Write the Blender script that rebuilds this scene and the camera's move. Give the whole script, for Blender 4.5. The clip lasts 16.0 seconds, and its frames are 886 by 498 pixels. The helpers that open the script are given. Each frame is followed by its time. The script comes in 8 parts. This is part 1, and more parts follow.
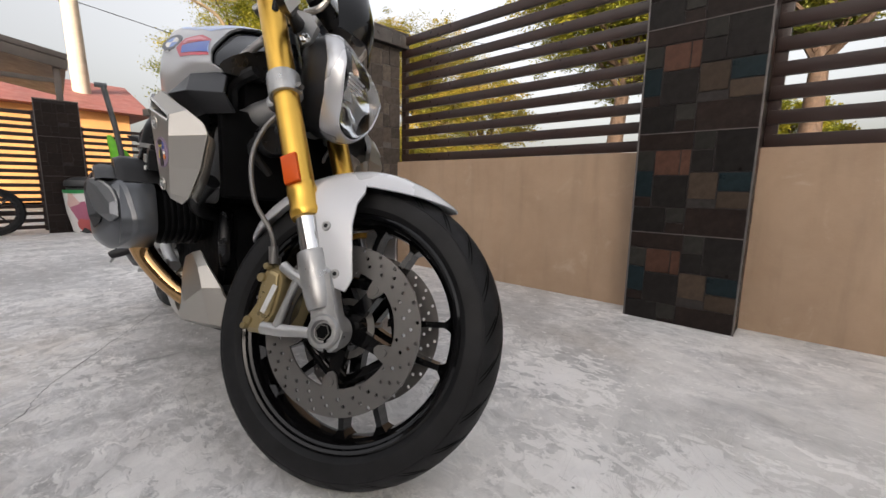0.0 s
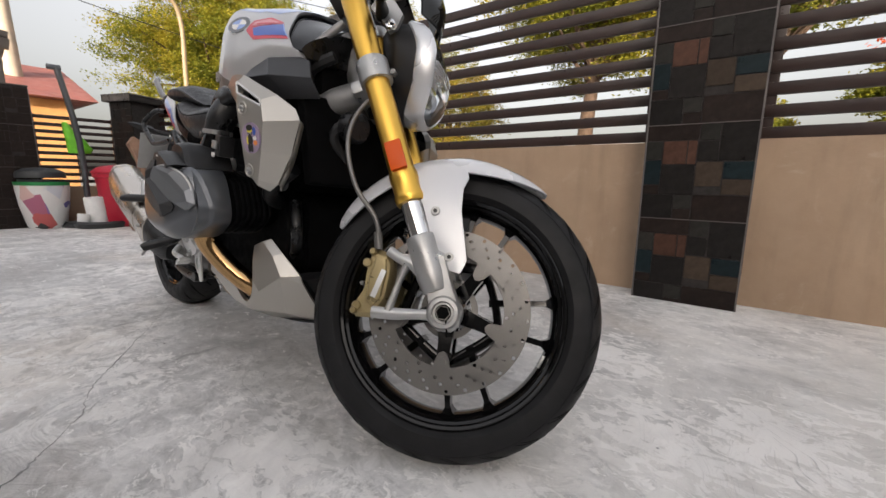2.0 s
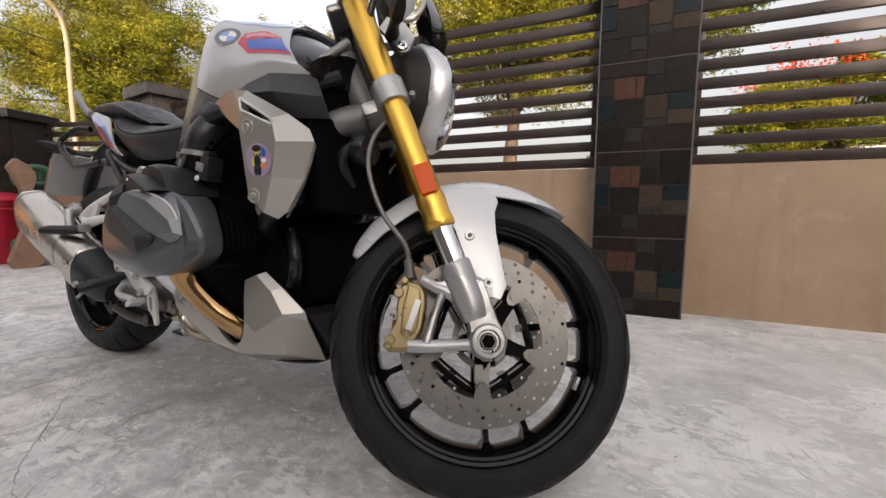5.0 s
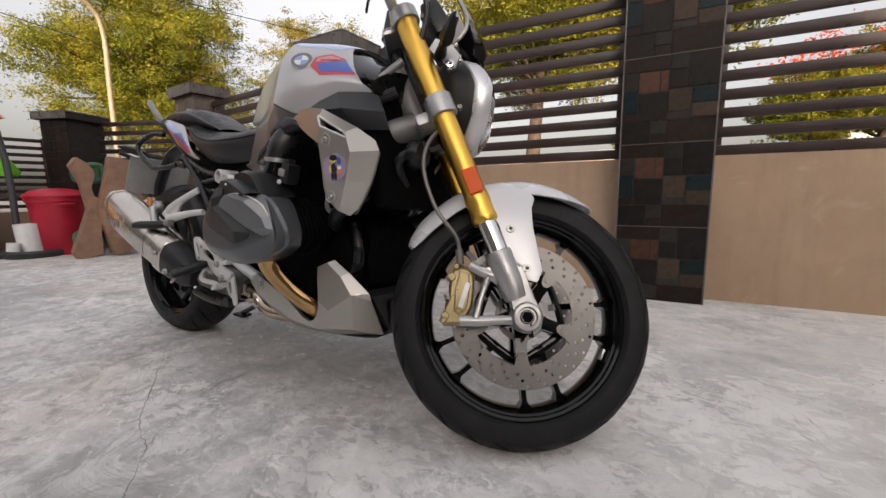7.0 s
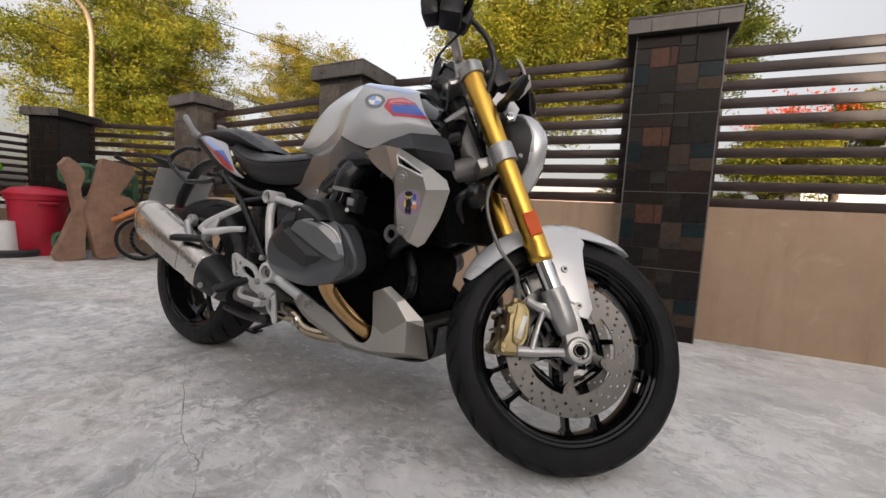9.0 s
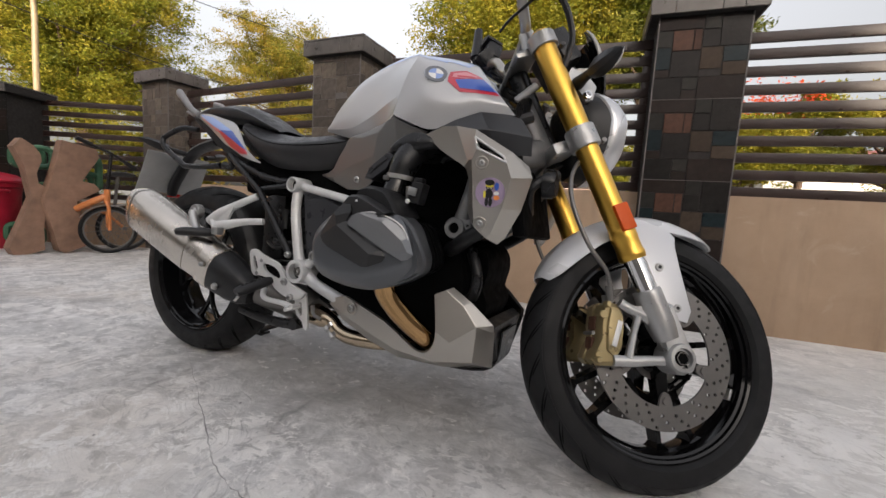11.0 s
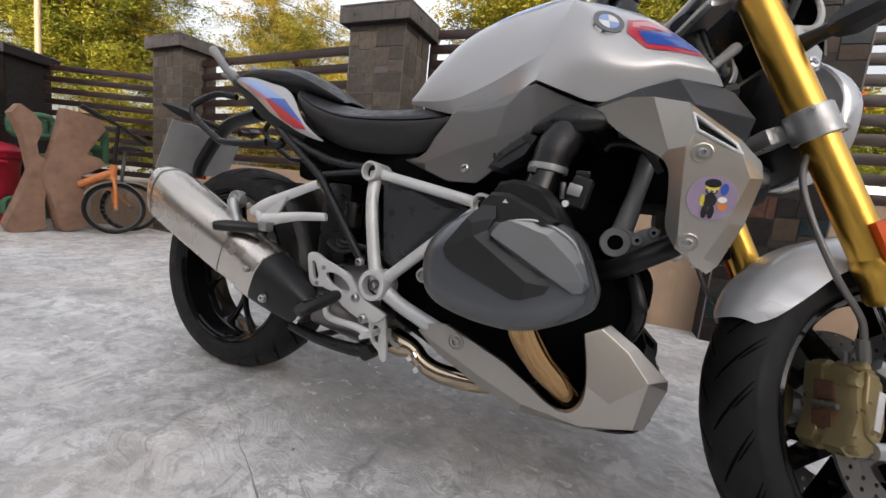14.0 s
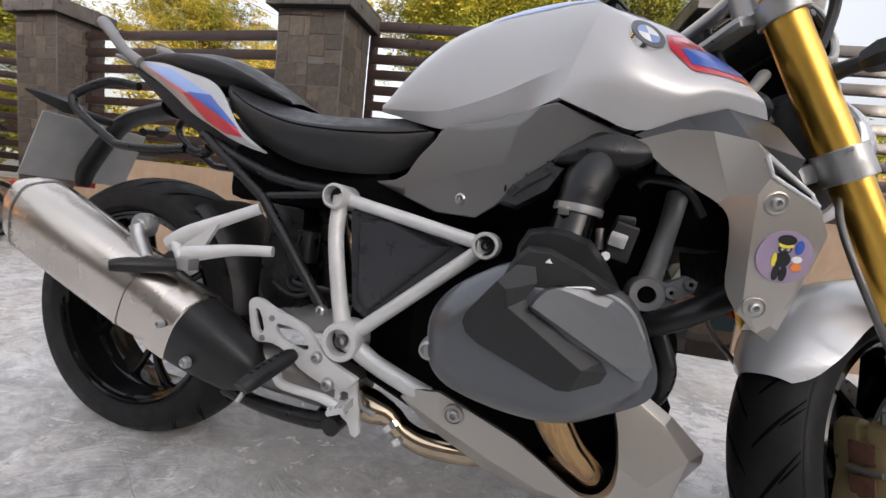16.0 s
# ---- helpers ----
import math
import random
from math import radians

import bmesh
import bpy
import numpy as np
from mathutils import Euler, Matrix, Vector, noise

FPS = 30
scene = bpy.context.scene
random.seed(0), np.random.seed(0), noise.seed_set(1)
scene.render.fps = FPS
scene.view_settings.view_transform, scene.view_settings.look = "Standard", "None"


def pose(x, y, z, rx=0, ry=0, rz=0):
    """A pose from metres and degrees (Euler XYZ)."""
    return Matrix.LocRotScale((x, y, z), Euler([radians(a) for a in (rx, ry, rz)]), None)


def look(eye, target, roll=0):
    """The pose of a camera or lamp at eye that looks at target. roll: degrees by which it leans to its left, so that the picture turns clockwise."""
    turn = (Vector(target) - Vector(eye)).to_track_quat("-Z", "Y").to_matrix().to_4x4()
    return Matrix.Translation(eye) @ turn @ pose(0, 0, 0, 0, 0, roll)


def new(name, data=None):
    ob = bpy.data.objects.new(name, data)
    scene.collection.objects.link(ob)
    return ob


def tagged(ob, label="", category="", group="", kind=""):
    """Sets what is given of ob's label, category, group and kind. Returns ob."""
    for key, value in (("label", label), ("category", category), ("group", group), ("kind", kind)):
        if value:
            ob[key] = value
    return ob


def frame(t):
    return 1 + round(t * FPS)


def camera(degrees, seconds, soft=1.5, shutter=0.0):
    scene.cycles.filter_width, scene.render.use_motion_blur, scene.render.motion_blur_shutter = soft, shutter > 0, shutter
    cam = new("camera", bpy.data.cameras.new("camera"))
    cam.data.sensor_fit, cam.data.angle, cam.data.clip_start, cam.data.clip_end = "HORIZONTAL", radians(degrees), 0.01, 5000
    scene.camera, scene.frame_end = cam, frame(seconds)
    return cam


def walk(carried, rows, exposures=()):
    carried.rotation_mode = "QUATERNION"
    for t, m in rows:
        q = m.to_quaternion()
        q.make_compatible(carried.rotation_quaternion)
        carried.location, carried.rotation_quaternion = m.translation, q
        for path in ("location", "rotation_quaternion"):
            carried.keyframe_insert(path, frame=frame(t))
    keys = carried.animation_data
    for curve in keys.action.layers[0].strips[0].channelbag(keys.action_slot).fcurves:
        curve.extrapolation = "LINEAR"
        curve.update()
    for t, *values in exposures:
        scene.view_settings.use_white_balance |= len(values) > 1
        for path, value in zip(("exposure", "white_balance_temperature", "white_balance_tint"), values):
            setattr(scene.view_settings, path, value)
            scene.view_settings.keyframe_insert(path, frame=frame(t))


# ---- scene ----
cam = camera(95.36, 16.0, soft=1.5, shutter=0.2)
PATH = [  # seconds, eye, target, roll
    (0.0, (2.2055, -0.3769, 0.5773), (0.7735, 0.9849, 0.2694), 0.89),
    (0.5, (2.1776, -0.4755, 0.5981), (0.8228, 0.9668, 0.3081), 0.85),
    (1.0, (2.1403, -0.5512, 0.6100), (0.8000, 0.9034, 0.3136), 0.49),
    (1.5, (2.0869, -0.5966, 0.5922), (0.7458, 0.8535, 0.2785), 0.24),
    (2.0, (2.0318, -0.5917, 0.5625), (0.7410, 0.8964, 0.2171), 0.73),
    (2.5, (1.9896, -0.5743, 0.5290), (0.7970, 0.9820, 0.1344), 1.38),
    (3.0, (1.9484, -0.5808, 0.5112), (0.8341, 1.0329, 0.1185), 0.79),
    (3.5, (1.8926, -0.5975, 0.5270), (0.8536, 1.0864, 0.2355), 0.02),
    (4.0, (1.8500, -0.6305, 0.5469), (0.8463, 1.0904, 0.3707), 0.28),
    (6.5, (1.8436, -0.7865, 0.5705), (0.8551, 0.9230, 0.2532), -0.59),
    (7.0, (1.8701, -0.8358, 0.5826), (0.7908, 0.8242, 0.3005), -0.64),
    (7.5, (1.8732, -0.8751, 0.5945), (0.8302, 0.8152, 0.3595), -0.65),
    (8.0, (1.8460, -0.9136, 0.5997), (0.8343, 0.8017, 0.4151), 1.15),
    (8.5, (1.7852, -0.9712, 0.6042), (0.7676, 0.7454, 0.4716), 2.85),
    (9.0, (1.7310, -1.0096, 0.6113), (0.7569, 0.7293, 0.4465), 3.45),
    (9.5, (1.6618, -1.0264, 0.6084), (0.7508, 0.7438, 0.4174), 3.43),
    (10.0, (1.5966, -1.0129, 0.6083), (0.6954, 0.7597, 0.3944), 2.53),
    (12.5, (1.2560, -0.9965, 0.6089), (0.5066, 0.8435, 0.3795), 5.87),
    (13.0, (1.2010, -0.9661, 0.6135), (0.4192, 0.8561, 0.3519), 5.68),
    (13.5, (1.1449, -0.9158, 0.6007), (0.3315, 0.8905, 0.3250), 5.94),
    (14.0, (1.0969, -0.8720, 0.6094), (0.2631, 0.9244, 0.3308), 5.81),
    (14.5, (1.0460, -0.8337, 0.6358), (0.2273, 0.9719, 0.3718), 5.58),
    (15.0, (1.0079, -0.8151, 0.6422), (0.2401, 1.0155, 0.3984), 5.50),
    (15.5, (0.9589, -0.7904, 0.6509), (0.3102, 1.0868, 0.4154), 6.15),
    (16.0, (0.9215, -0.7604, 0.6621), (0.4309, 1.1608, 0.4008), 6.75),
]
walk(cam, [(t, look(e, g, r)) for t, e, g, r in PATH], exposures=[(0.0, 1.58, 6520, 11), (2.0, 1.54, 6560, 11), (4.0, 1.60, 6640, 13), (6.5, 1.45, 6640, 13), (9.5, 1.41, 6600, 12), (12.5, 1.55, 6450, 11), (14.5, 1.72, 6340, 11), (16.0, 1.87, 6310, 12)])

# ---- light ----
world = bpy.data.worlds.new("sky")
scene.world = world
world.use_nodes = True
wn = world.node_tree.nodes
wl = world.node_tree.links
sky = wn.new("ShaderNodeTexSky")
sky.sky_type = "NISHITA"
sky.sun_disc = False
sky.sun_elevation = radians(12)
sky.sun_rotation = radians(145)
sky.dust_density = 4.0
sky.air_density = 1.0
hazed = wn.new("ShaderNodeHueSaturation")
hazed.inputs["Saturation"].default_value = 0.30
wl.new(sky.outputs[0], hazed.inputs["Color"])
tint = wn.new("ShaderNodeMix")
tint.data_type = "RGBA"
tint.blend_type = "MULTIPLY"
tint.inputs[0].default_value = 1.0
tint.inputs[7].default_value = (1.04, 0.992, 0.955, 1)
wl.new(hazed.outputs[0], tint.inputs[6])
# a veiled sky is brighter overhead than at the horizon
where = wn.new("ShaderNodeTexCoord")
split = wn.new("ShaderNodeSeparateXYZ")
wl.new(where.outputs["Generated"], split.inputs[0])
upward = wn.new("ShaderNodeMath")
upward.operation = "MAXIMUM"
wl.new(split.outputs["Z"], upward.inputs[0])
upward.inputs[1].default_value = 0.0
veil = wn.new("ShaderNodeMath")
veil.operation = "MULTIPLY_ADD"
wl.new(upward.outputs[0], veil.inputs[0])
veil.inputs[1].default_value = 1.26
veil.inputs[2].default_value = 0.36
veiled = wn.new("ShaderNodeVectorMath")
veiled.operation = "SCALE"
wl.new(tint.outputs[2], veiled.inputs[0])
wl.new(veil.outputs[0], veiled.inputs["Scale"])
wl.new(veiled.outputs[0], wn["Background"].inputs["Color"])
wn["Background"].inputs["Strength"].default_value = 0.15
sun = new("sun", bpy.data.lights.new("sun", "SUN"))
sun.data.energy = 3.0
sun.data.angle = radians(1.0)
sun.data.color = (1.0, 0.88, 0.70)
sun.matrix_basis = look((11.4, -16.4, 4.25), (0, 0, 0))


# ---- materials ----
class Nodes:
    """A small wrapper to write node materials in few lines."""

    def __init__(self, name, colour=(0.8, 0.8, 0.8), rough=0.5, metal=0.0, **more):
        self.mat = bpy.data.materials.new(name)
        self.mat.use_nodes = True
        self.t = self.mat.node_tree
        self.b = self.t.nodes["Principled BSDF"]
        self.set(self.b, **{"Base Color": (*colour, 1), "Roughness": rough, "Metallic": metal, **more})
        self.mat.diffuse_color = (*colour, 1)

    def set(self, node, **values):
        for k, v in values.items():
            self.put(node, k, v)
        return node

    def put(self, node, k, v):
        if isinstance(v, bpy.types.NodeSocket):
            self.t.links.new(v, node.inputs[k])
        else:
            node.inputs[k].default_value = v

    def add(self, kind, **values):
        return self.set(self.t.nodes.new("ShaderNode" + kind), **values)

    def pos(self, scale=(1, 1, 1), kind="Object"):
        c = self.add("TexCoord")
        m = self.add("Mapping", Vector=c.outputs[kind], Scale=scale)
        return m.outputs[0]

    def world_pos(self, scale=(1, 1, 1)):
        g = self.add("NewGeometry")
        m = self.add("Mapping", Vector=g.outputs["Position"], Scale=scale)
        return m.outputs[0]

    def noise(self, vec, scale=5.0, detail=5.0, rough=0.55, distort=0.0):
        n = self.add("TexNoise", Vector=vec, Scale=scale, Detail=detail, Roughness=rough, Distortion=distort)
        return n.outputs["Fac"]

    def ramp(self, fac, *stops):
        r = self.add("ValToRGB", Fac=fac)
        e = r.color_ramp.elements
        while len(e) < len(stops):
            e.new(0.5)
        for el, (p, c) in zip(e, stops):
            el.position = p
            el.color = (*c, 1) if isinstance(c, tuple) else (c, c, c, 1)
        return r.outputs["Color"]

    def mix(self, fac, a, b, blend="MIX"):
        m = self.t.nodes.new("ShaderNodeMix")
        m.data_type = "RGBA"
        m.blend_type = blend
        for i, v in ((0, fac), (6, a), (7, b)):
            if isinstance(v, bpy.types.NodeSocket):
                self.t.links.new(v, m.inputs[i])
            else:
                m.inputs[i].default_value = (*v, 1) if isinstance(v, tuple) else v
        return m.outputs[2]

    def math(self, op, a, b=0.0, c=0.0):
        m = self.t.nodes.new("ShaderNodeMath")
        m.operation = op
        for i, v in enumerate((a, b, c)):
            if isinstance(v, bpy.types.NodeSocket):
                self.t.links.new(v, m.inputs[i])
            else:
                m.inputs[i].default_value = v
        return m.outputs[0]

    def colour(self, c):
        self.put(self.b, "Base Color", c)
        return self

    def rough(self, r):
        self.put(self.b, "Roughness", r)
        return self

    def bump(self, height, strength=0.3, distance=0.01):
        n = self.add("Bump", Strength=strength, Distance=distance, Height=height)
        if self.b.inputs["Normal"].is_linked:
            self.put(n, "Normal", self.b.inputs["Normal"].links[0].from_socket)
        self.put(self.b, "Normal", n.outputs[0])
        return self


def worn(name, colour, rough=0.5, metal=0.0, amount=0.18, scale=18.0, grain=0.08, fine=400.0, rough_var=0.12, **more):
    """A surface of one colour with soft mottling, uneven gloss and a fine grain."""
    n = Nodes(name, colour, rough, metal, **more)
    p = n.pos()
    m = n.noise(p, scale, 6)
    lo = tuple(max(0, c * (1 - amount)) for c in colour)
    hi = tuple(min(1, c * (1 + amount)) for c in colour)
    n.colour(n.ramp(m, (0.3, lo), (0.7, hi)))
    n.rough(n.ramp(n.noise(p, scale * 2.3, 4), (0.3, max(0.02, rough - rough_var)), (0.7, min(1, rough + rough_var))))
    if grain:
        n.bump(n.noise(p, fine, 2), grain, 0.002)
    return n.mat


def concrete_floor():
    n = Nodes("floor_cement", (0.4, 0.4, 0.39), 0.6)
    p = n.world_pos()
    big = n.noise(p, 1.1, 6, 0.6, 0.6)
    mid = n.noise(p, 4.5, 8, 0.65, 1.2)
    base = n.ramp(big, (0.3, (0.42, 0.42, 0.418)), (0.55, (0.57, 0.57, 0.565)), (0.75, (0.70, 0.695, 0.685)))
    base = n.mix(0.55, base, n.ramp(mid, (0.3, (0.25, 0.25, 0.248)), (0.55, (0.44, 0.435, 0.43)), (0.75, (0.60, 0.59, 0.575))), "MIX")
    fine = n.noise(p, 17.0, 10, 0.7, 0.5)
    base = n.mix(0.4, base, n.ramp(fine, (0.30, (0.22, 0.22, 0.218)), (0.5, (0.40, 0.40, 0.395)), (0.70, (0.60, 0.595, 0.58))))
    # pale trowel smears, scuffs and worn spots
    smear = n.noise(n.world_pos((3.4, 5.4, 3.0)), 3.2, 12, 0.74, 1.0)
    patch = n.noise(p, 1.1, 5, 0.6, 0.6)
    mask = n.math("MULTIPLY", n.ramp(smear, (0.40, 0.0), (0.62, 1.0)), n.ramp(patch, (0.36, 0.12), (0.56, 1.0)))
    base = n.mix(n.math("MULTIPLY", mask, 0.85), base, (0.86, 0.85, 0.84))
    crust = n.math("MULTIPLY", n.ramp(n.noise(p, 6.5, 14, 0.72, 0.9), (0.505, 0.0), (0.535, 1.0)), n.ramp(n.noise(p, 0.9, 4, 0.6, 0.5), (0.44, 0.0), (0.56, 1.0)))
    base = n.mix(n.math("MULTIPLY", crust, 0.6), base, (0.88, 0.865, 0.84))
    # faint ochre dust
    base = n.mix(n.math("MULTIPLY", n.ramp(n.noise(p, 0.7, 5, 0.6, 0.4), (0.52, 0.0), (0.66, 1.0)), 0.28), base, (0.66, 0.57, 0.46))
    chip = n.noise(p, 11.0, 12, 0.78, 0.4)
    base = n.mix(n.math("MULTIPLY", n.math("MULTIPLY", n.ramp(chip, (0.53, 0.0), (0.58, 1.0)), n.ramp(patch, (0.38, 0.1), (0.54, 1.0))), 0.75), base, (0.90, 0.89, 0.875))
    # a broad paler stretch ahead of the wheel, its edge broken by noise
    gap = n.add("VectorMath", Vector=p)
    gap.operation = "DISTANCE"
    gap.inputs[1].default_value = (3.0, 0.65, 0.0)
    paler = n.math("ADD", n.math("MULTIPLY", gap.outputs["Value"], -0.42), n.math("MULTIPLY", n.noise(p, 2.6, 8, 0.68, 0.8), 1.5))
    base = n.mix(n.math("MULTIPLY", n.ramp(paler, (-0.12, 0.0), (0.42, 1.0)), 0.75), base, (0.80, 0.785, 0.755))
    # chalky flakes in a few worn patches
    near = None
    for x, y, r in ((1.86, 0.345, 0.15), (2.07, 0.50, 0.16), (1.60, 0.70, 0.17), (2.03, 0.17, 0.10), (1.72, -0.07, 0.12), (1.26, -0.285, 0.15), (2.45, 0.75, 0.22), (0.62, -0.36, 0.10)):
        far = n.add("VectorMath", Vector=p)
        far.operation = "DISTANCE"
        far.inputs[1].default_value = (x, y, 0.0)
        d = n.math("SUBTRACT", 1.0, n.math("MULTIPLY", far.outputs["Value"], 1.0 / (1.7 * r)))
        near = d if near is None else n.math("MAXIMUM", near, d)
    grit = n.noise(n.world_pos((1.0, 1.5, 1.0)), 19.0, 12, 0.66, 0.9)
    flake = n.ramp(n.math("ADD", n.math("MULTIPLY", n.math("MAXIMUM", near, 0.0), 0.26), grit), (0.615, 0.0), (0.645, 1.0))
    base = n.mix(n.math("MULTIPLY", flake, 0.8), base, (0.92, 0.905, 0.885))
    # hair-fine trowel strokes
    stroke = n.noise(n.world_pos((30.0, 5.0, 5.0)), 2.2, 6, 0.6, 1.6)
    base = n.mix(n.math("MULTIPLY", n.ramp(stroke, (0.60, 0.0), (0.72, 1.0)), 0.14), base, (0.20, 0.20, 0.198))
    # fans of trowel strokes: each stretch was worked in its own direction
    drift = n.add("TexNoise", Vector=p, Scale=1.7, Detail=3.0)
    bent = n.t.nodes.new("ShaderNodeVectorMath")
    bent.operation = "MULTIPLY_ADD"
    n.t.links.new(drift.outputs["Color"], bent.inputs[0])
    bent.inputs[1].default_value = (0.55, 0.55, 0.0)
    n.t.links.new(p, bent.inputs[2])
    cell = n.add("TexVoronoi", Vector=bent.outputs[0], Scale=1.9)
    cell.feature = "SMOOTH_F1"
    turn_by = n.math("MULTIPLY", n.add("SeparateColor", Color=cell.outputs["Color"]).outputs[0], 6.0)
    spun = n.add("VectorRotate", Vector=bent.outputs[0], Angle=turn_by)
    spun.rotation_type = "Z_AXIS"
    lane = n.add("Mapping", Vector=spun.outputs[0], Scale=(34.0, 5.0, 1.0))
    fan = n.noise(lane.outputs[0], 1.5, 5, 0.6, 0.7)
    worked = n.ramp(n.noise(p, 1.6, 3, 0.5), (0.42, 0.0), (0.60, 1.0))
    base = n.mix(n.math("MULTIPLY", n.math("MULTIPLY", n.ramp(fan, (0.58, 0.0), (0.70, 1.0)), worked), 0.58), base, (0.20, 0.20, 0.195))
    base = n.mix(n.math("MULTIPLY", n.math("MULTIPLY", n.ramp(fan, (0.30, 1.0), (0.42, 0.0)), worked), 0.40), base, (0.86, 0.85, 0.83))
    # dark stains
    st = n.noise(p, 2.3, 7, 0.6, 0.4)
    base = n.mix(n.math("MULTIPLY", n.ramp(st, (0.54, 0.0), (0.74, 1.0)), 0.5), base, (0.17, 0.17, 0.168))
    # small pits
    v = n.add("TexVoronoi", Vector=p, Scale=9.0)
    pit = n.ramp(v.outputs["Distance"], (0.02, 1.0), (0.045, 0.0))
    keep = n.ramp(n.noise(p, 5.0, 2), (0.55, 0.0), (0.6, 1.0))
    pit = n.math("MULTIPLY", pit, keep)
    base = n.mix(n.math("MULTIPLY", pit, 0.8), base, (0.07, 0.07, 0.07))
    # hairline cracks
    w = n.add("Mix")
    w.data_type = "VECTOR"
    wob = n.add("TexNoise", Vector=p, Scale=2.2, Detail=6.0)
    n.t.links.new(p, w.inputs[4])
    n.t.links.new(wob.outputs["Color"], w.inputs[5])
    w.inputs[0].default_value = 0.22
    cr = n.add("TexVoronoi", Vector=w.outputs[1], Scale=0.9)
    cr.feature = "DISTANCE_TO_EDGE"
    crack = n.ramp(cr.outputs["Distance"], (0.0, 1.0), (0.006, 0.0))
    crack = n.math("MULTIPLY", crack, n.ramp(n.noise(p, 1.9, 2), (0.56, 0.0), (0.64, 1.0)))
    base = n.mix(n.math("MULTIPLY", crack, 0.4), base, (0.08, 0.08, 0.08))
    n.colour(base)
    n.rough(n.ramp(mid, (0.3, 0.42), (0.7, 0.7)))
    n.bump(n.math("MULTIPLY", fan, worked), 0.55, 0.010)
    n.bump(smear, 0.45, 0.012).bump(mid, 0.3, 0.012).bump(fine, 0.35, 0.006).bump(stroke, 0.25, 0.004).bump(chip, 0.3, 0.006).bump(crust, 0.35, 0.003).bump(flake, 0.5, 0.003).bump(n.noise(p, 160, 4), 0.14, 0.003)
    n.bump(n.math("ADD", pit, crack), -0.5, 0.004)
    return n.mat


def plaster_wall():
    n = Nodes("tan_plaster", (0.4, 0.3, 0.22), 0.8)
    p = n.world_pos()
    c = n.ramp(n.noise(p, 2.6, 9, 0.68, 0.4), (0.3, (0.31, 0.214, 0.142)), (0.7, (0.40, 0.282, 0.190)))
    streak = n.noise(n.world_pos((14, 14, 0.9)), 1.0, 6, 0.6)
    c = n.mix(n.math("MULTIPLY", n.ramp(streak, (0.46, 0.0), (0.66, 1.0)), 0.22), c, (0.37, 0.275, 0.195))
    c = n.mix(n.math("MULTIPLY", n.ramp(n.noise(n.world_pos((9, 9, 1.2)), 1.3, 5), (0.50, 0.0), (0.70, 1.0)), 0.25), c, (0.15, 0.105, 0.070))
    spot = n.noise(p, 4.6, 8, 0.7, 0.8)
    c = n.mix(n.math("MULTIPLY", n.ramp(spot, (0.58, 0.0), (0.68, 1.0)), 0.5), c, (0.46, 0.36, 0.27))
    n.colour(c).rough(n.ramp(n.noise(p, 7, 3), (0.3, 0.62), (0.7, 0.86)))
    n.bump(n.noise(p, 22, 5), 0.25, 0.008).bump(n.noise(p, 180, 3), 0.2, 0.002)
    return n.mat


def stone_tile(name, colour, rough=0.42):
    n = Nodes(name, colour, rough)
    p = n.pos()
    o = n.add("ObjectInfo").outputs["Random"]
    k = n.math("MULTIPLY_ADD", o, 0.36, 0.82)
    m = n.noise(n.pos((1, 1, 1)), 30, 6, 0.65)
    c = n.ramp(m, (0.3, tuple(x * 0.7 for x in colour)), (0.7, tuple(min(1, x * 1.35) for x in colour)))
    h = n.add("HueSaturation", Color=c, Value=k)
    n.colour(h.outputs[0]).rough(n.ramp(n.noise(p, 14, 4), (0.3, rough - 0.14), (0.7, rough + 0.14)))
    n.put(n.b, "Specular IOR Level", 0.14)
    n.bump(n.noise(p, 45, 6, 0.6), 0.35, 0.006)
    return n.mat


def leaf_mat(name, a, b, c):
    n = Nodes(name, a, 0.55, **{"Specular IOR Level": 0.25})
    g = n.add("NewGeometry")
    r = g.outputs["Random Per Island"]
    patch = n.noise(n.world_pos(), 0.75, 3, 0.6)
    f = n.math("MULTIPLY_ADD", r, 0.34, n.math("MULTIPLY_ADD", patch, 1.9, -0.62))
    c1 = n.ramp(f, (0.12, a), (0.5, b), (0.92, c))
    n.colour(c1)
    t = n.add("BsdfTranslucent", Color=c1)
    mx = n.add("MixShader", Fac=0.42)
    n.t.links.new(n.b.outputs[0], mx.inputs[1])
    n.t.links.new(t.outputs[0], mx.inputs[2])
    n.t.links.new(mx.outputs[0], n.t.nodes["Material Output"].inputs[0])
    return n.mat


def paint(name, colour, rough=0.3, flake=0.0, coat=0.7):
    n = Nodes(name, colour, rough, flake, **{"Coat Weight": coat, "Coat Roughness": 0.09})
    p = n.pos()
    n.colour(n.ramp(n.noise(p, 5, 3), (0.3, tuple(c * 0.975 for c in colour)), (0.7, tuple(min(1, c * 1.02) for c in colour))))
    n.rough(n.ramp(n.noise(p, 6, 3), (0.3, rough - 0.015), (0.7, rough + 0.02)))
    return n.mat


